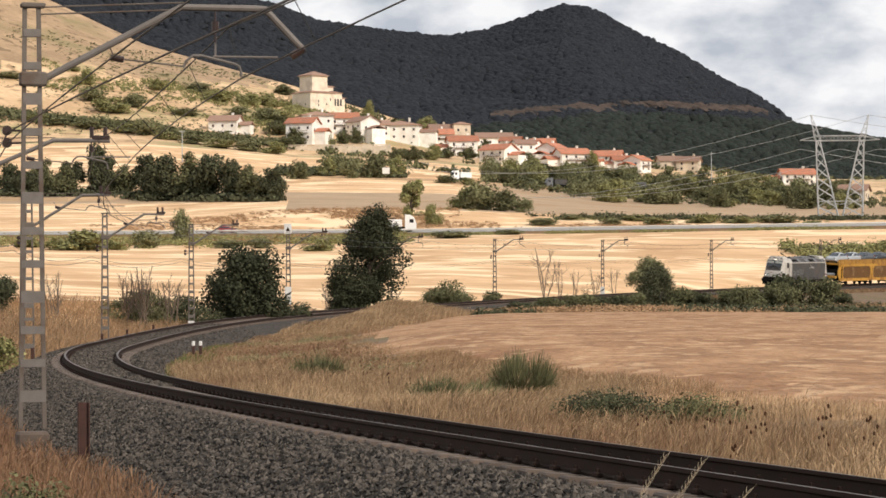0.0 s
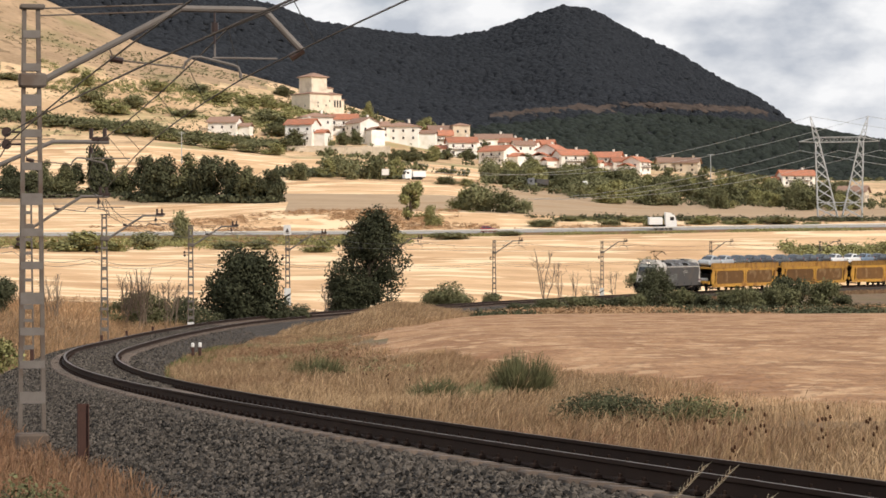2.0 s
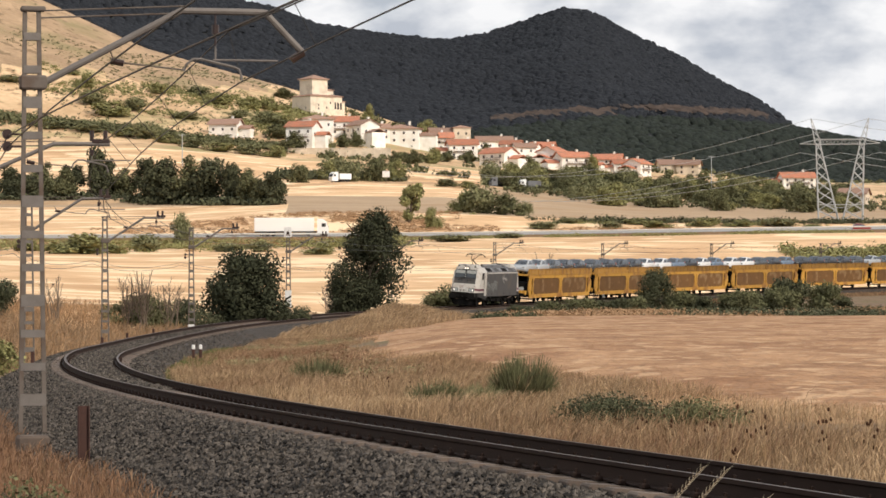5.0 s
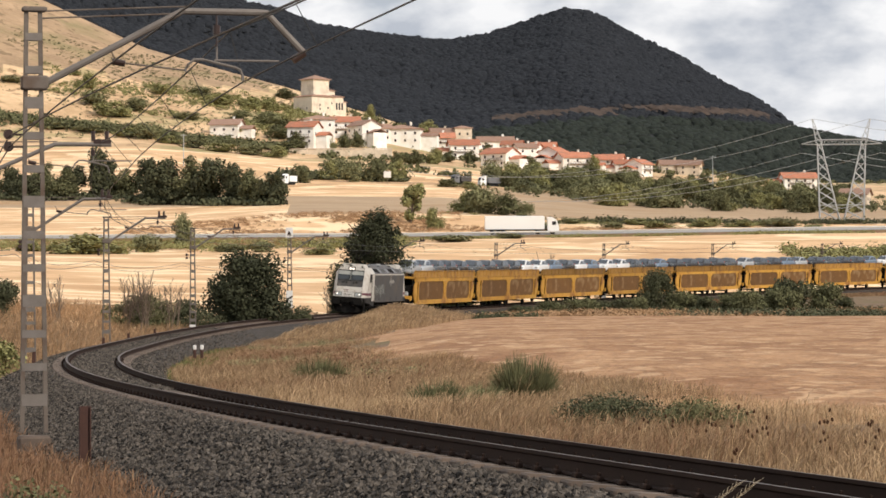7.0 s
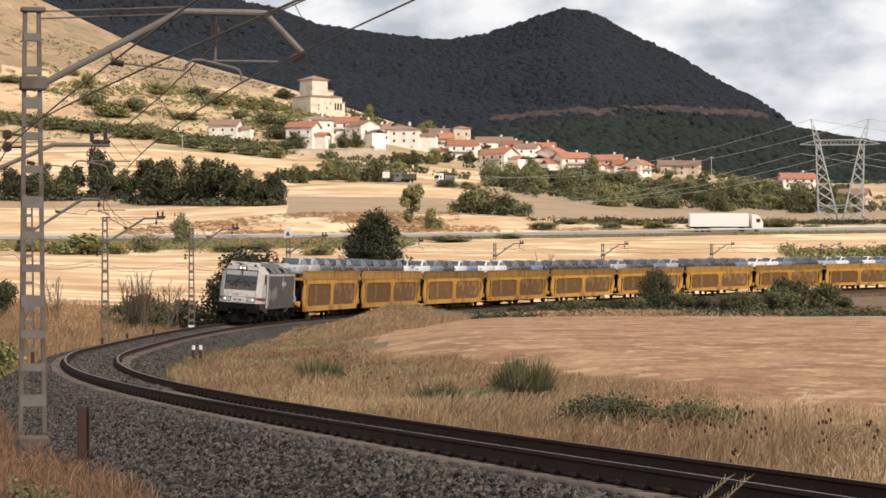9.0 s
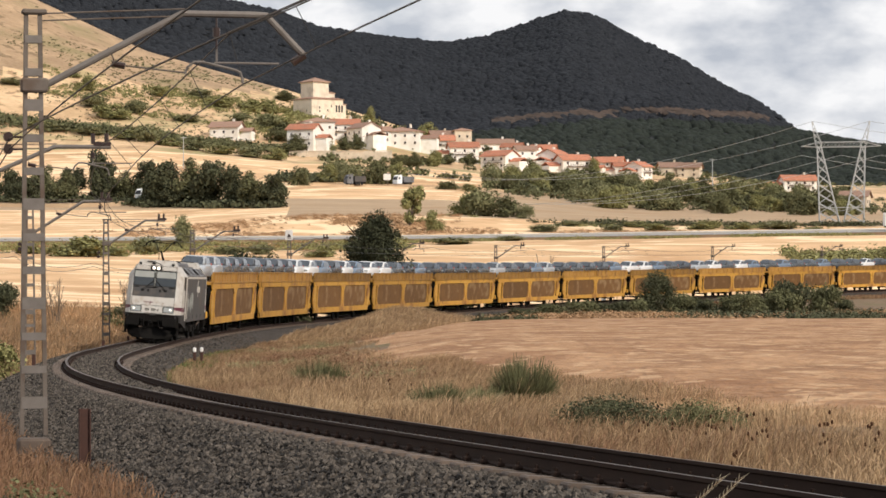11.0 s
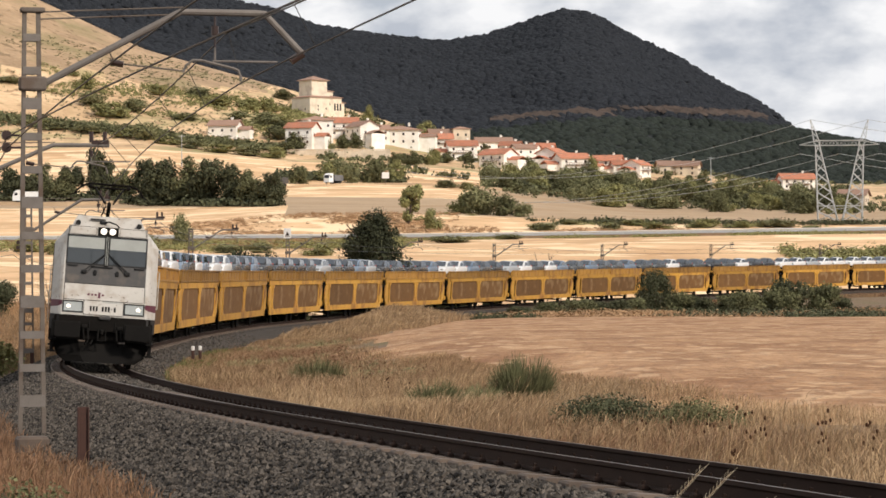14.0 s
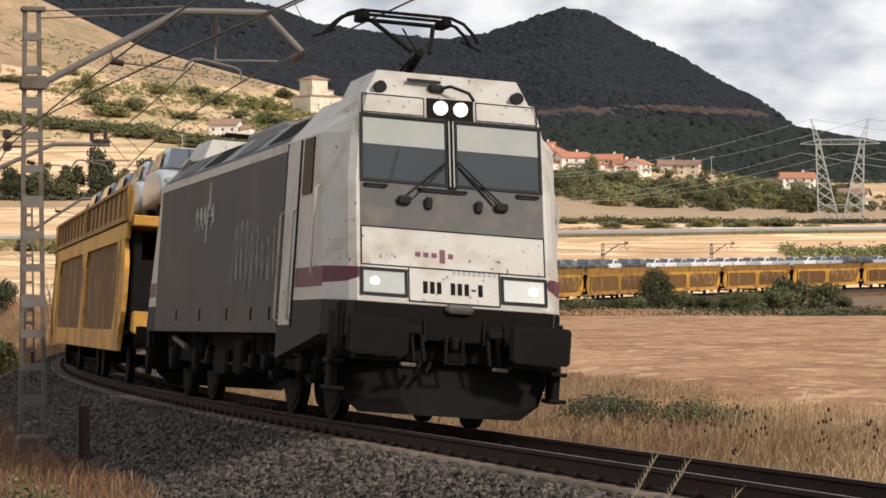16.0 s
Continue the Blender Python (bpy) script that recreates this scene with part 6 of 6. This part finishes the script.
# ---- village ----
M.update(
    plaster=material("white_plaster", (.90, .875, .82), (.84, .80, .73), rough=.9, scale=.4, fine=3, bump=.05, stain=(.76, .71, .62), stain_scale=.25, spread=.08),
    stonewall=material("pale_stone", (.70, .60, .47), (.58, .48, .36), rough=.9, scale=.5, fine=2.5, bump=.5, stain=(.50, .42, .32), stain_scale=.3),
    limestone=material("pale_limestone", (.80, .71, .58), (.68, .59, .46), rough=.9, scale=.4, fine=2.5, bump=.3, stain=(.58, .49, .38), stain_scale=.3),
    tiles=material("red_roof_tiles", (.50, .205, .12), (.38, .15, .09), rough=.9, scale=.6, fine=3, bump=.4, stain=(.27, .15, .10), stain_scale=.3, spread=.2, stretch=(1, 3, 1)),
    oldtiles=material("old_roof_tiles", (.34, .21, .15), (.25, .16, .12), rough=.9, scale=.6, fine=3, bump=.4, spread=.2, stretch=(1, 3, 1)),
    pane=material("dark_window", (.035, .035, .04), rough=.2, bump=0),
    woodwork=material("brown_woodwork", (.14, .075, .045), (.1, .055, .035), scale=1, fine=8, bump=.1),
)


def gable(w, d, h, rise, over=.5):
    """Roof of two slopes with thickness, ridge along x."""
    m = Mesh()
    a, b = w / 2 + over, d / 2 + over
    k = rise / (d / 2)
    for sy in (-1, 1):
        lo, hi = h - over * k, h + rise
        q = [(-a, sy * b, lo), (a, sy * b, lo), (a, 0, hi), (-a, 0, hi)]
        q2 = [(x, y, z + .28) for x, y, z in q]
        m.add(q + q2, [(0, 1, 2, 3), (7, 6, 5, 4), (0, 4, 5, 1), (1, 5, 6, 2), (2, 6, 7, 3), (3, 7, 4, 0)])
    return m


def hip(m, cx, cy, z, w, d, rise, over=.5):
    a, b = w / 2 + over, d / 2 + over
    m.add([(cx - a, cy - b, z), (cx + a, cy - b, z), (cx + a, cy + b, z), (cx - a, cy + b, z), (cx - a, cy - b, z + .3), (cx + a, cy - b, z + .3), (cx + a, cy + b, z + .3), (cx - a, cy + b, z + .3), (cx, cy, z + rise)],
          [(3, 2, 1, 0), (0, 1, 5, 4), (1, 2, 6, 5), (2, 3, 7, 6), (3, 0, 4, 7), (4, 5, 8), (5, 6, 8), (6, 7, 8), (7, 4, 8)])
    return m


def house(x, y, w, h, yaw, style, label=None):
    w, h = w * 1.16, h * 1.10
    d = min(w, 11.5) * .85
    wall, roof = (("plaster", "tiles"), ("plaster", "oldtiles"), ("stonewall", "oldtiles"), ("plaster", "tiles"), ("plaster", "oldtiles"))[style]
    names = ("white plastered village house with red tiled roof", "white village house with weathered brown roof tiles", "stone village house with old tiled roof", "pale village house with bright red tiled roof", "large white village house with a hipped brown tiled roof")
    t = thing("house", label or names[style], "house", "village houses", pose(x, y, ground_z(x, y) - .2, 0, 0, yaw))
    rise = d * .24
    body = Mesh().box((0, 0, h / 2 - 1.5), (w, d, h + 3))
    for sx in (-1, 1) if style != 4 else ():
        body.add([(sx * w / 2, -d / 2, h), (sx * w / 2, d / 2, h), (sx * w / 2, 0, h + rise), (sx * (w / 2 - .3), -d / 2, h), (sx * (w / 2 - .3), d / 2, h), (sx * (w / 2 - .3), 0, h + rise)],
                 [(0, 1, 2), (5, 4, 3), (0, 3, 4, 1), (1, 4, 5, 2), (2, 5, 3, 0)])
    wl = part("wall", body, M[wall], t)
    rf = part("roof", hip(Mesh(), 0, 0, h, w, d, rise, .9) if style == 4 else gable(w, d, h, rise, .8), M[roof], t)
    if style != 2 and w > 8:   # lower wing against the side
        ww, hh, k = w * .42, h * .58, -1 if yaw > 0 else 1
        wing = part("wing", Mesh().box((k * (w / 2 + ww / 2 - .2), d * .12, hh / 2 - 1.5), (ww, d * .7, hh + 3)), M[wall], t)
        lean = gable(ww, d * .7, hh, d * .14, .5)
        lean.v = [(x + k * (w / 2 + ww / 2 - .2), y + d * .12, z) for x, y, z in lean.v]
        part("wing_roof", lean, M[roof], wing)
    part("chimney", Mesh().box((w * .22, d * .12, h + rise + .4), (.9, .8, 1.6), bevel=.05).box((w * .22, d * .12, h + rise + 1.25), (1.1, 1.0, .15)), M[wall], rf)
    rows = 2 if h > 4.8 else 1
    n = max(2, int(w / 3.6))
    for r in range(rows):
        for k in range(n):
            xx = -w / 2 + (k + .5) * w / n
            win = part("window", Mesh().box((xx, -d / 2 - .02, h * (.30 + .45 * r) if rows == 2 else h * .5), (.9, .16, 1.15), bevel=.03), M["woodwork"], wl)
            part("pane", Mesh().box((xx, -d / 2 - .06, h * (.30 + .45 * r) if rows == 2 else h * .5), (.7, .12, .95)), M["pane"], win)
    for k, sx in enumerate((-1, 1)):
        for yy in (-d * .22, d * .22):
            part("window", Mesh().box((sx * (w / 2 + .02), yy, h * .66), (.14, .95, 1.2), bevel=.03), M["pane"], wl)
    if style in (0, 3) and w > 9:
        bal = part("balcony", Mesh().box((0, -d / 2 - .55, h * .5), (w * .7, 1.0, .16)), M["woodwork"], t)
        for k in range(9):
            part("baluster", Mesh().box((-w * .34 + k * w * .085, -d / 2 - 1.0, h * .5 + .5), (.1, .08, .9)), M["woodwork"], bal)
        part("balcony_rail", Mesh().box((0, -d / 2 - 1.0, h * .5 + 1.0), (w * .7, .1, .1)), M["woodwork"], bal)
    return t


HOUSES_UPPER = [(-56, 1200, 12.0, 8.4, 14, 4), (-60.5, 1176, 10.5, 8.2, -18, 0), (-44.5, 1219, 11, 6.2, 6, 0), (-35.5, 1204, 11.5, 7.6, -58, 1), (-19, 1228, 15.5, 6.6, -8, 4), (-9.2, 1241, 8, 2.8, 10, 0),
                (8.6, 1206, 11, 6.0, 8, 0), (-4.1, 1257, 15, 4.0, 4, 3), (-1.5, 1345, 9, 4.4, 10, 2), (-95, 1188, 11, 4.2, -12, 1), (25, 1323, 15, 4.2, 5, 1), (-29, 1226, 8, 5.4, 20, 1)]
HOUSES_LOWER = [(24.2, 1170, 11.5, 5.6, -38, 0), (36.9, 1240, 8, 6.2, 18, 1), (46.7, 1267, 9.5, 6, -10, 3), (49.5, 1222, 10.5, 6.4, 62, 3), (57.5, 1209, 12, 5.6, 22, 3), (41, 1262, 7, 5.4, -30, 3), (63.5, 1216, 8, 4.4, -20, 0), (76, 1247, 11, 4.6, -12, 3),
                (87.9, 1225, 9, 5.0, 58, 0), (82, 1236, 8, 4.0, 8, 3), (106, 1270, 9, 4.0, 8, 2), (115, 1268, 9, 4.6, -14, 2), (160, 1226, 13, 4.6, 8, 0), (152.6, 1006, 8.6, 5.2, -20, 2), (32.6, 1285, 8, 5, -15, 3)]
for row in HOUSES_UPPER + HOUSES_LOWER:
    house(*row)

# church on the hilltop: square nave block, raised tower block, stepped apse
ch = thing("church", "pale stone hilltop church with a squat tower and tiled roofs", "church", m=pose(-61.8, 1318, ground_z(-61.8, 1318) - .5, 0, 0, 42))


nave = part("nave", Mesh().box((-.9, .25, 3.2), (15.3, 14.0, 10.4)), M["limestone"], ch)
part("nave_roof", hip(Mesh(), -.9, .25, 8.4, 15.3, 14.0, 2.4), M["oldtiles"], ch)
part("tower", Mesh().box((-.6, .6, 12.6), (9.6, 9.6, 8.6)), M["limestone"], ch)
part("tower_roof", hip(Mesh(), -.6, .6, 16.9, 9.6, 9.6, 2.6, .9), M["oldtiles"], ch)
for i, (cx, cy, w, d, h) in enumerate(((8.5, -2.2, 5.5, 9.0, 8.6), (7.6, 3.0, 6, 8, 12.0), (12.8, -1.2, 4.2, 6.5, 6.4))):
    ap = part("apse", Mesh().box((cx, cy, h / 2 - 2), (w, d, h + 4)), M["limestone"], ch)
    part("apse_roof", hip(Mesh(), cx, cy, h, w, d, 1.5), M["oldtiles"], ap)
for k in range(3):
    arch = Mesh().box((7.0 + k * 1.75, -6.75, 4.0), (.95, .2, 3.0)).tube([(7.0 + k * 1.75, -6.85, 5.5), (7.0 + k * 1.75, -6.65, 5.5)], .475, 12)
    part("arched_opening", arch, M["pane"], ch)
for xx, zz in ((-3.5, 2.6), (-3.5, 4.4), (1.5, 3.2), (3.9, 5.4)):
    part("window", Mesh().box((xx, -6.78, zz), (.6, .16, 1.0), bevel=.03), M["pane"], nave)
for yy in (-3, 2):
    part("window", Mesh().box((-8.58, yy, 2.8), (.16, .6, .9), bevel=.03), M["pane"], nave)
part("cornice", Mesh().box((-.6, .6, 16.75), (10.2, 10.2, .35), bevel=.05), M["limestone"], ch)
old = thing("tower_house", "tall ochre stone house with low tiled roof", "house", m=pose(8.9, 1345, ground_z(8.9, 1345) - 3, 0, 0, 12))
part("wall", Mesh().box((0, 0, 5.2), (8.5, 8, 12)), M["stonewall"], old)
part("roof", hip(Mesh(), 0, 0, 11.2, 8.5, 8, 1.6), M["oldtiles"], old)
for xx, zz in ((-2, 5), (2, 5), (-2, 8.4), (2, 8.4)):
    part("window", Mesh().box((xx, -4.03, zz), (.9, .14, 1.2), bevel=.03), M["pane"], old)
tr = thing("terrace_wall", "rough stone terrace wall below the church", "wall", m=pose(-44, 1156, ground_z(-44, 1156) - 1))
part("coping", Mesh().box((0, 0, 4.3), (44, 1.4, .3), bevel=.05), M["stonewall"], tr)
for k in range(11):
    part("panel", Mesh().box((-20 + k * 4, random.Random(k).uniform(-.2, .2), 2.1), (3.96, 1.1, 4.2 + random.Random(k + 50).uniform(-.8, .1)), bevel=.08), M["stonewall"], tr)

# ---- pylons ----
M["pylon"] = material("pylon_steel", (.55, .56, .56), (.42, .43, .43), rough=.5, metal=.3, scale=1, fine=5, bump=.02)


def lattice(m, a, b, wa, wb, n, r=.07):
    """A tapering square lattice leg from a to b."""
    a, b = Vector(a), Vector(b)
    ring = lambda t: [a.lerp(b, t) + Vector((sx, sy, 0)) * (wa + (wb - wa) * t) / 2 for sx, sy in ((-1, -1), (1, -1), (1, 1), (-1, 1))]
    for k in range(4):
        m.tube([ring(0)[k], ring(1)[k]], r * 1.5, 4)
    for i in range(n):
        p, q = ring(i / n), ring((i + 1) / n)
        for k in range(4):
            m.tube([p[k], q[(k + 1) % 4]], r, 3)
            m.tube([p[(k + 1) % 4], q[k]], r, 3)
    return m


px0, py0 = 96.0, 655.0
pyl = thing("pylon", "grey lattice steel power pylon with two leaning masts", "pylon", m=pose(px0, py0, ground_z(px0, py0) - 1.5, 0, 0, -6))
for sx, x0, x1 in ((-1, -3.7, -6.2), (1, 3.7, 6.2)):
    part("leg", lattice(Mesh(), (sx * 2.6, 0, 0), (sx * 5.3, 0, 21.0), 5.2, .9, 9, .09), M["pylon"], pyl)
    part("peak", lattice(Mesh(), (sx * 5.3, 0, 21.0), (sx * 6.9, 0, 26.8), 1.5, .15, 4, .06), M["pylon"], pyl)
arm = Mesh()
for z in (20.6, 21.8):
    arm.tube([(-9.6, 0, 20.8), (-5.3, -.5, z), (5.3, -.5, z), (9.6, 0, 20.8)], .09, 4).tube([(-9.6, 0, 20.8), (-5.3, .5, z), (5.3, .5, z), (9.6, 0, 20.8)], .09, 4)
for k in range(12):
    x = -5.3 + k * .88
    arm.tube([(x, -.5, 20.6), (x + .88, -.5, 21.8)], .05, 3).tube([(x, .5, 21.8), (x + .88, .5, 20.6)], .05, 3)
part("crossarm", arm, M["pylon"], pyl)
part("belt", Mesh().box((0, 0, 6.0), (10.5, .12, .2)).tube([(-4, 0, 6), (0, 0, 5.2), (4, 0, 6)], .08, 4), M["pylon"], pyl)
for x in (-9.6, 0, 9.6):
    part("insulator", Mesh().tube([(x, 0, 20.6), (x, 0, 18.6)], .12, 6), M["pane"], pyl)
for i, (x, dz) in enumerate(((-9.6, 18.6), (0, 18.6), (9.6, 18.6), (-6.9, 26.8), (6.9, 26.8))):
    w = thing("power_line", "thin slack power line running from the pylon", "wire", "power lines")
    z0 = ground_z(px0, py0) - 1.5 + dz
    for end in ((px0 + x - 115, py0 + 420, z0 + 8), (px0 + x + 150, py0 - 190, z0 - 8)):
        a, b = Vector((px0 + x, py0, z0)), Vector(end)
        part("span", Mesh().tube([a.lerp(b, k / 14) - Vector((0, 0, 4 * 9 * (k / 14) * (1 - k / 14))) for k in range(15)], .05, 4), M["pylon"], w)

# ---- roads ----
M["barrier"] = material("galvanised_barrier", (.58, .58, .56), (.48, .48, .46), rough=.5, metal=.2, scale=.5, fine=4, bump=.02)


def road_y(x):
    return 604 + .04 * x


def road_z(x):
    return float(np.interp(x, [-460, -110, 0, 110, 460], [13.2, 12.6, 12.9, 14.2, 15.5]))


v, f = [], []
xs = np.linspace(-460, 480, 95)
for x in xs:
    y, z = road_y(x), road_z(x)
    v += [(x, y - 7.5, z - 5), (x, y - 5.5, z - .1), (x, y - 4.5, z), (x, y + 4.5, z + .7), (x, y + 6.5, z + .3), (x, y + 7.5, z - 5)]
for i in range(len(xs) - 1):
    f += [(i * 6 + k, i * 6 + k + 1, i * 6 + 7 + k, i * 6 + 6 + k) for k in range(5)]
tagged(bulk("highway", v, [tuple(reversed(q)) for q in f], [M["asphalt"], M["verge"]], [1, 1, 0, 1, 1] * (len(xs) - 1)), "grey asphalt highway on a low embankment", "road", kind="structure")
bar = thing("crash_barrier", "pale galvanised crash barrier along the highway", "barrier")
part("beam", Mesh().tube([(x, road_y(x) - 5.2, road_z(x) + .62) for x in xs], .2, 6), M["barrier"], bar)
for x in xs[28:70]:
    part("post", Mesh().box((x, road_y(x) - 5.1, road_z(x) + .25), (.14, .1, .9)), M["barrier"], bar)
UPPER = [(-190, 850), (-145, 834), (-114, 826), (-95, 836), (-80, 872), (-63.4, 914), (-44, 956), (-25.3, 984), (-5.6, 984), (6.7, 996), (24.3, 1004), (60, 1015)]
UX, UY = [p[0] for p in UPPER], [p[1] for p in UPPER]


def upper_y(x):
    return float(np.interp(x, UX, UY))


UZX = np.linspace(-190, 60, 60)
UZ = np.array([ground_z(x, upper_y(x)) for x in UZX])
UZ = np.convolve(np.pad(UZ, 3, "edge"), np.ones(7) / 7, "valid")


def upper_z(x):
    return float(np.interp(x, UZX, UZ)) + .6


v, f = [], []
for x in UZX:
    y, z = upper_y(x), upper_z(x)
    v += [(x, y - 5, z - 3), (x, y - 3, z), (x, y + 3, z), (x, y + 6, z - 3)]
for i in range(len(UZX) - 1):
    f += [(i * 4 + k + 1, i * 4 + k, i * 4 + 4 + k, i * 4 + 5 + k)[::-1] for k in range(3)]
tagged(bulk("village_road", v, f, [M["asphalt"], M["tan"]], [1, 0, 1] * (len(UZX) - 1)), "narrow asphalt road below the village", "road", kind="structure")
sg = thing("road_sign", "white square road sign beside the village road", "sign", m=pose(-20.4, 975, ground_z(-20.4, 975)))
part("pole", Mesh().tube([(0, 0, -.3), (0, 0, 3)], .09, 6), M["steel"], sg)
part("plate", Mesh().box((0, -.1, 3.6), (2.6, .08, 2.2), bevel=.03), M["plate"], sg)
for x, y, h in ((-97, 1010, 12), (108, 1090, 16)):
    up = thing("utility_pole", "slim grey utility pole in the fields", "pole", m=pose(x, y, ground_z(x, y)))
    part("shaft", Mesh().tube([(0, 0, -.5), (0, 0, h)], .2, 7, r2=.12), M["pylon"], up)
    part("crossbar", Mesh().box((0, 0, h - .5), (2.4, .14, .16)), M["pylon"], up)

# ---- vehicles ----
M["truckwhite"] = material("white_trailer", (.82, .82, .80), (.76, .76, .74), rough=.4, scale=.3, fine=4, bump=0)


def lorry(label, length=16.4, h=4.0, cab="truckwhite", trailer="truckwhite"):
    t = thing("lorry", label, "lorry")
    L = length
    part("trailer", Mesh().box((-1.6, 0, 1.15 + (h - 1.15) / 2), (L - 3.2, 2.5, h - 1.15), bevel=.06), M[trailer], t)
    part("chassis", Mesh().box((-1.2, 0, .95), (L - 2.6, 1.2, .3)), M["black"], t)
    cb = part("cab", Mesh().loft([[(L / 2 - 2.5, y, .5), (L / 2, y, .5), (L / 2, y, 1.9), (L / 2 - .5, y, 3.2), (L / 2 - 1.2, y, 3.7), (L / 2 - 2.5, y, 3.8)] for y in (-1.22, 1.22)]), M[cab], t)
    part("windscreen", Mesh().add([(L / 2 + .01, -1.1, 1.95), (L / 2 + .01, 1.1, 1.95), (L / 2 - .48, 1.05, 3.15), (L / 2 - .48, -1.05, 3.15)], [(0, 1, 2, 3)]), M["pane"], cb)
    for sy in (-1.235, 1.235):
        part("side_window", Mesh().box((L / 2 - 1.1, sy, 2.5), (.9, .03, .8), bevel=.01), M["pane"], cb)
    for x in (L / 2 - 1.4, L / 2 - 4.6, -L / 2 + 1.6, -L / 2 + 2.9, -L / 2 + 4.2):
        for y in (-1.05, 1.05):
            part("wheel", Mesh().tube([(x, y - .15, .5), (x, y + .15, .5)], .5, 12), M["rubber"], t)
    return t


truck = lorry("white articulated lorry driving along the highway")
red_car = new_car("red", "red car driving along the highway", "cars on the highway")
van = lorry("white delivery van driving along the highway", 6.2, 2.7)
climbers = [lorry("white box lorry on the village road", 8.2, 3.2), lorry("dark grey box lorry on the village road", 8.0, 3.2, "roofgrey", "grey"), lorry("white tipper lorry with a grey body on the village road", 8.4, 3.2, "truckwhite", "roofgrey")]


def sight_x(p, y):
    """Sideways place at depth y of a bearing given in 1/4800 of the depth."""
    return p / FOCAL * y


def highway_rows(points):
    return [(t, pose(x, road_y(x) - 2, road_z(x) + .2, 4.4, 0, 2.3)) for t, x in points]


def village_rows(points):
    """Driving left along the upper road: bearings turned to places on it."""
    rows = []
    for t, p in points:
        y = 980.0
        for _ in range(6):
            y = upper_y(sight_x(p, y))
        x = sight_x(p, y)
        k = math.degrees(math.atan2(upper_y(x - 4) - upper_y(x + 4), -8))
        rows.append((t, pose(x, y, upper_z(x), 0, 0, k)))
    return rows


def motions():
    times = [i * .4 for i in range(41)]
    walk(loco, [(t, car_frame(front_at(t) + 4.23, front_at(t) + 14.67)) for t in times])
    for ax, x, r in AXLES:
        walk(ax, [(k / FPS, pose(x, 0, r, 0, math.degrees((front_at(0) - front_at(k / FPS)) / r) % 360, 0)) for k in range(481)])
    for i, w in enumerate(wagons):
        walk(w, [(t, wagon_pose(i, t)) for t in times])
    for c, i, x, z in loads:
        walk(c, [(t, wagon_pose(i, t) @ pose(x, 0, z)) for t in times[::2]])
    walk(truck, highway_rows([(0, -163.0), (3.5, -73.0), (7, 17.2), (9, 63.0), (12, 128.0), (16, 215.0)]))
    walk(red_car, highway_rows([(0, -47.7), (1.5, -4.0), (8, 175.0), (16, 400.0)]))
    walk(van, highway_rows([(0, -9.0), (1.5, 34.5), (3.5, 92.0), (8, 215.0), (16, 430.0)]))
    walk(climbers[0], village_rows([(0, 32), (1.5, -28), (3.5, -116), (8, -330), (12.5, -632), (14.5, -769), (16, -860)]))
    walk(climbers[1], village_rows([(0, 200), (4, 128), (7, 30), (9, -66), (12.5, -222), (14.5, -310), (16, -376)]))
    walk(climbers[2], village_rows([(0, 340), (4, 190), (7, 80), (9, 3), (12.5, -129), (14.5, -214), (16, -278)]))
    sway = [(0, -5), (.8, 2), (1.5, 9), (2.4, 3), (3.5, 6), (4.2, 10), (5.3, 4), (6.4, 12), (7, 13), (8, 9), (9.2, 11), (10.3, 5), (11.4, 12), (12.5, 13), (13.2, -2), (14.5, 8), (15.3, 4), (16, -7)]
    for i, (st, m) in enumerate(stems):
        walk(st, [(t, m @ pose(0, 0, 0, 2 * math.sin(t * 2 + i), a * (1 - .12 * i) + 1.5 * math.sin(t * 3 + i), 0)) for t, a in sway])


motions()
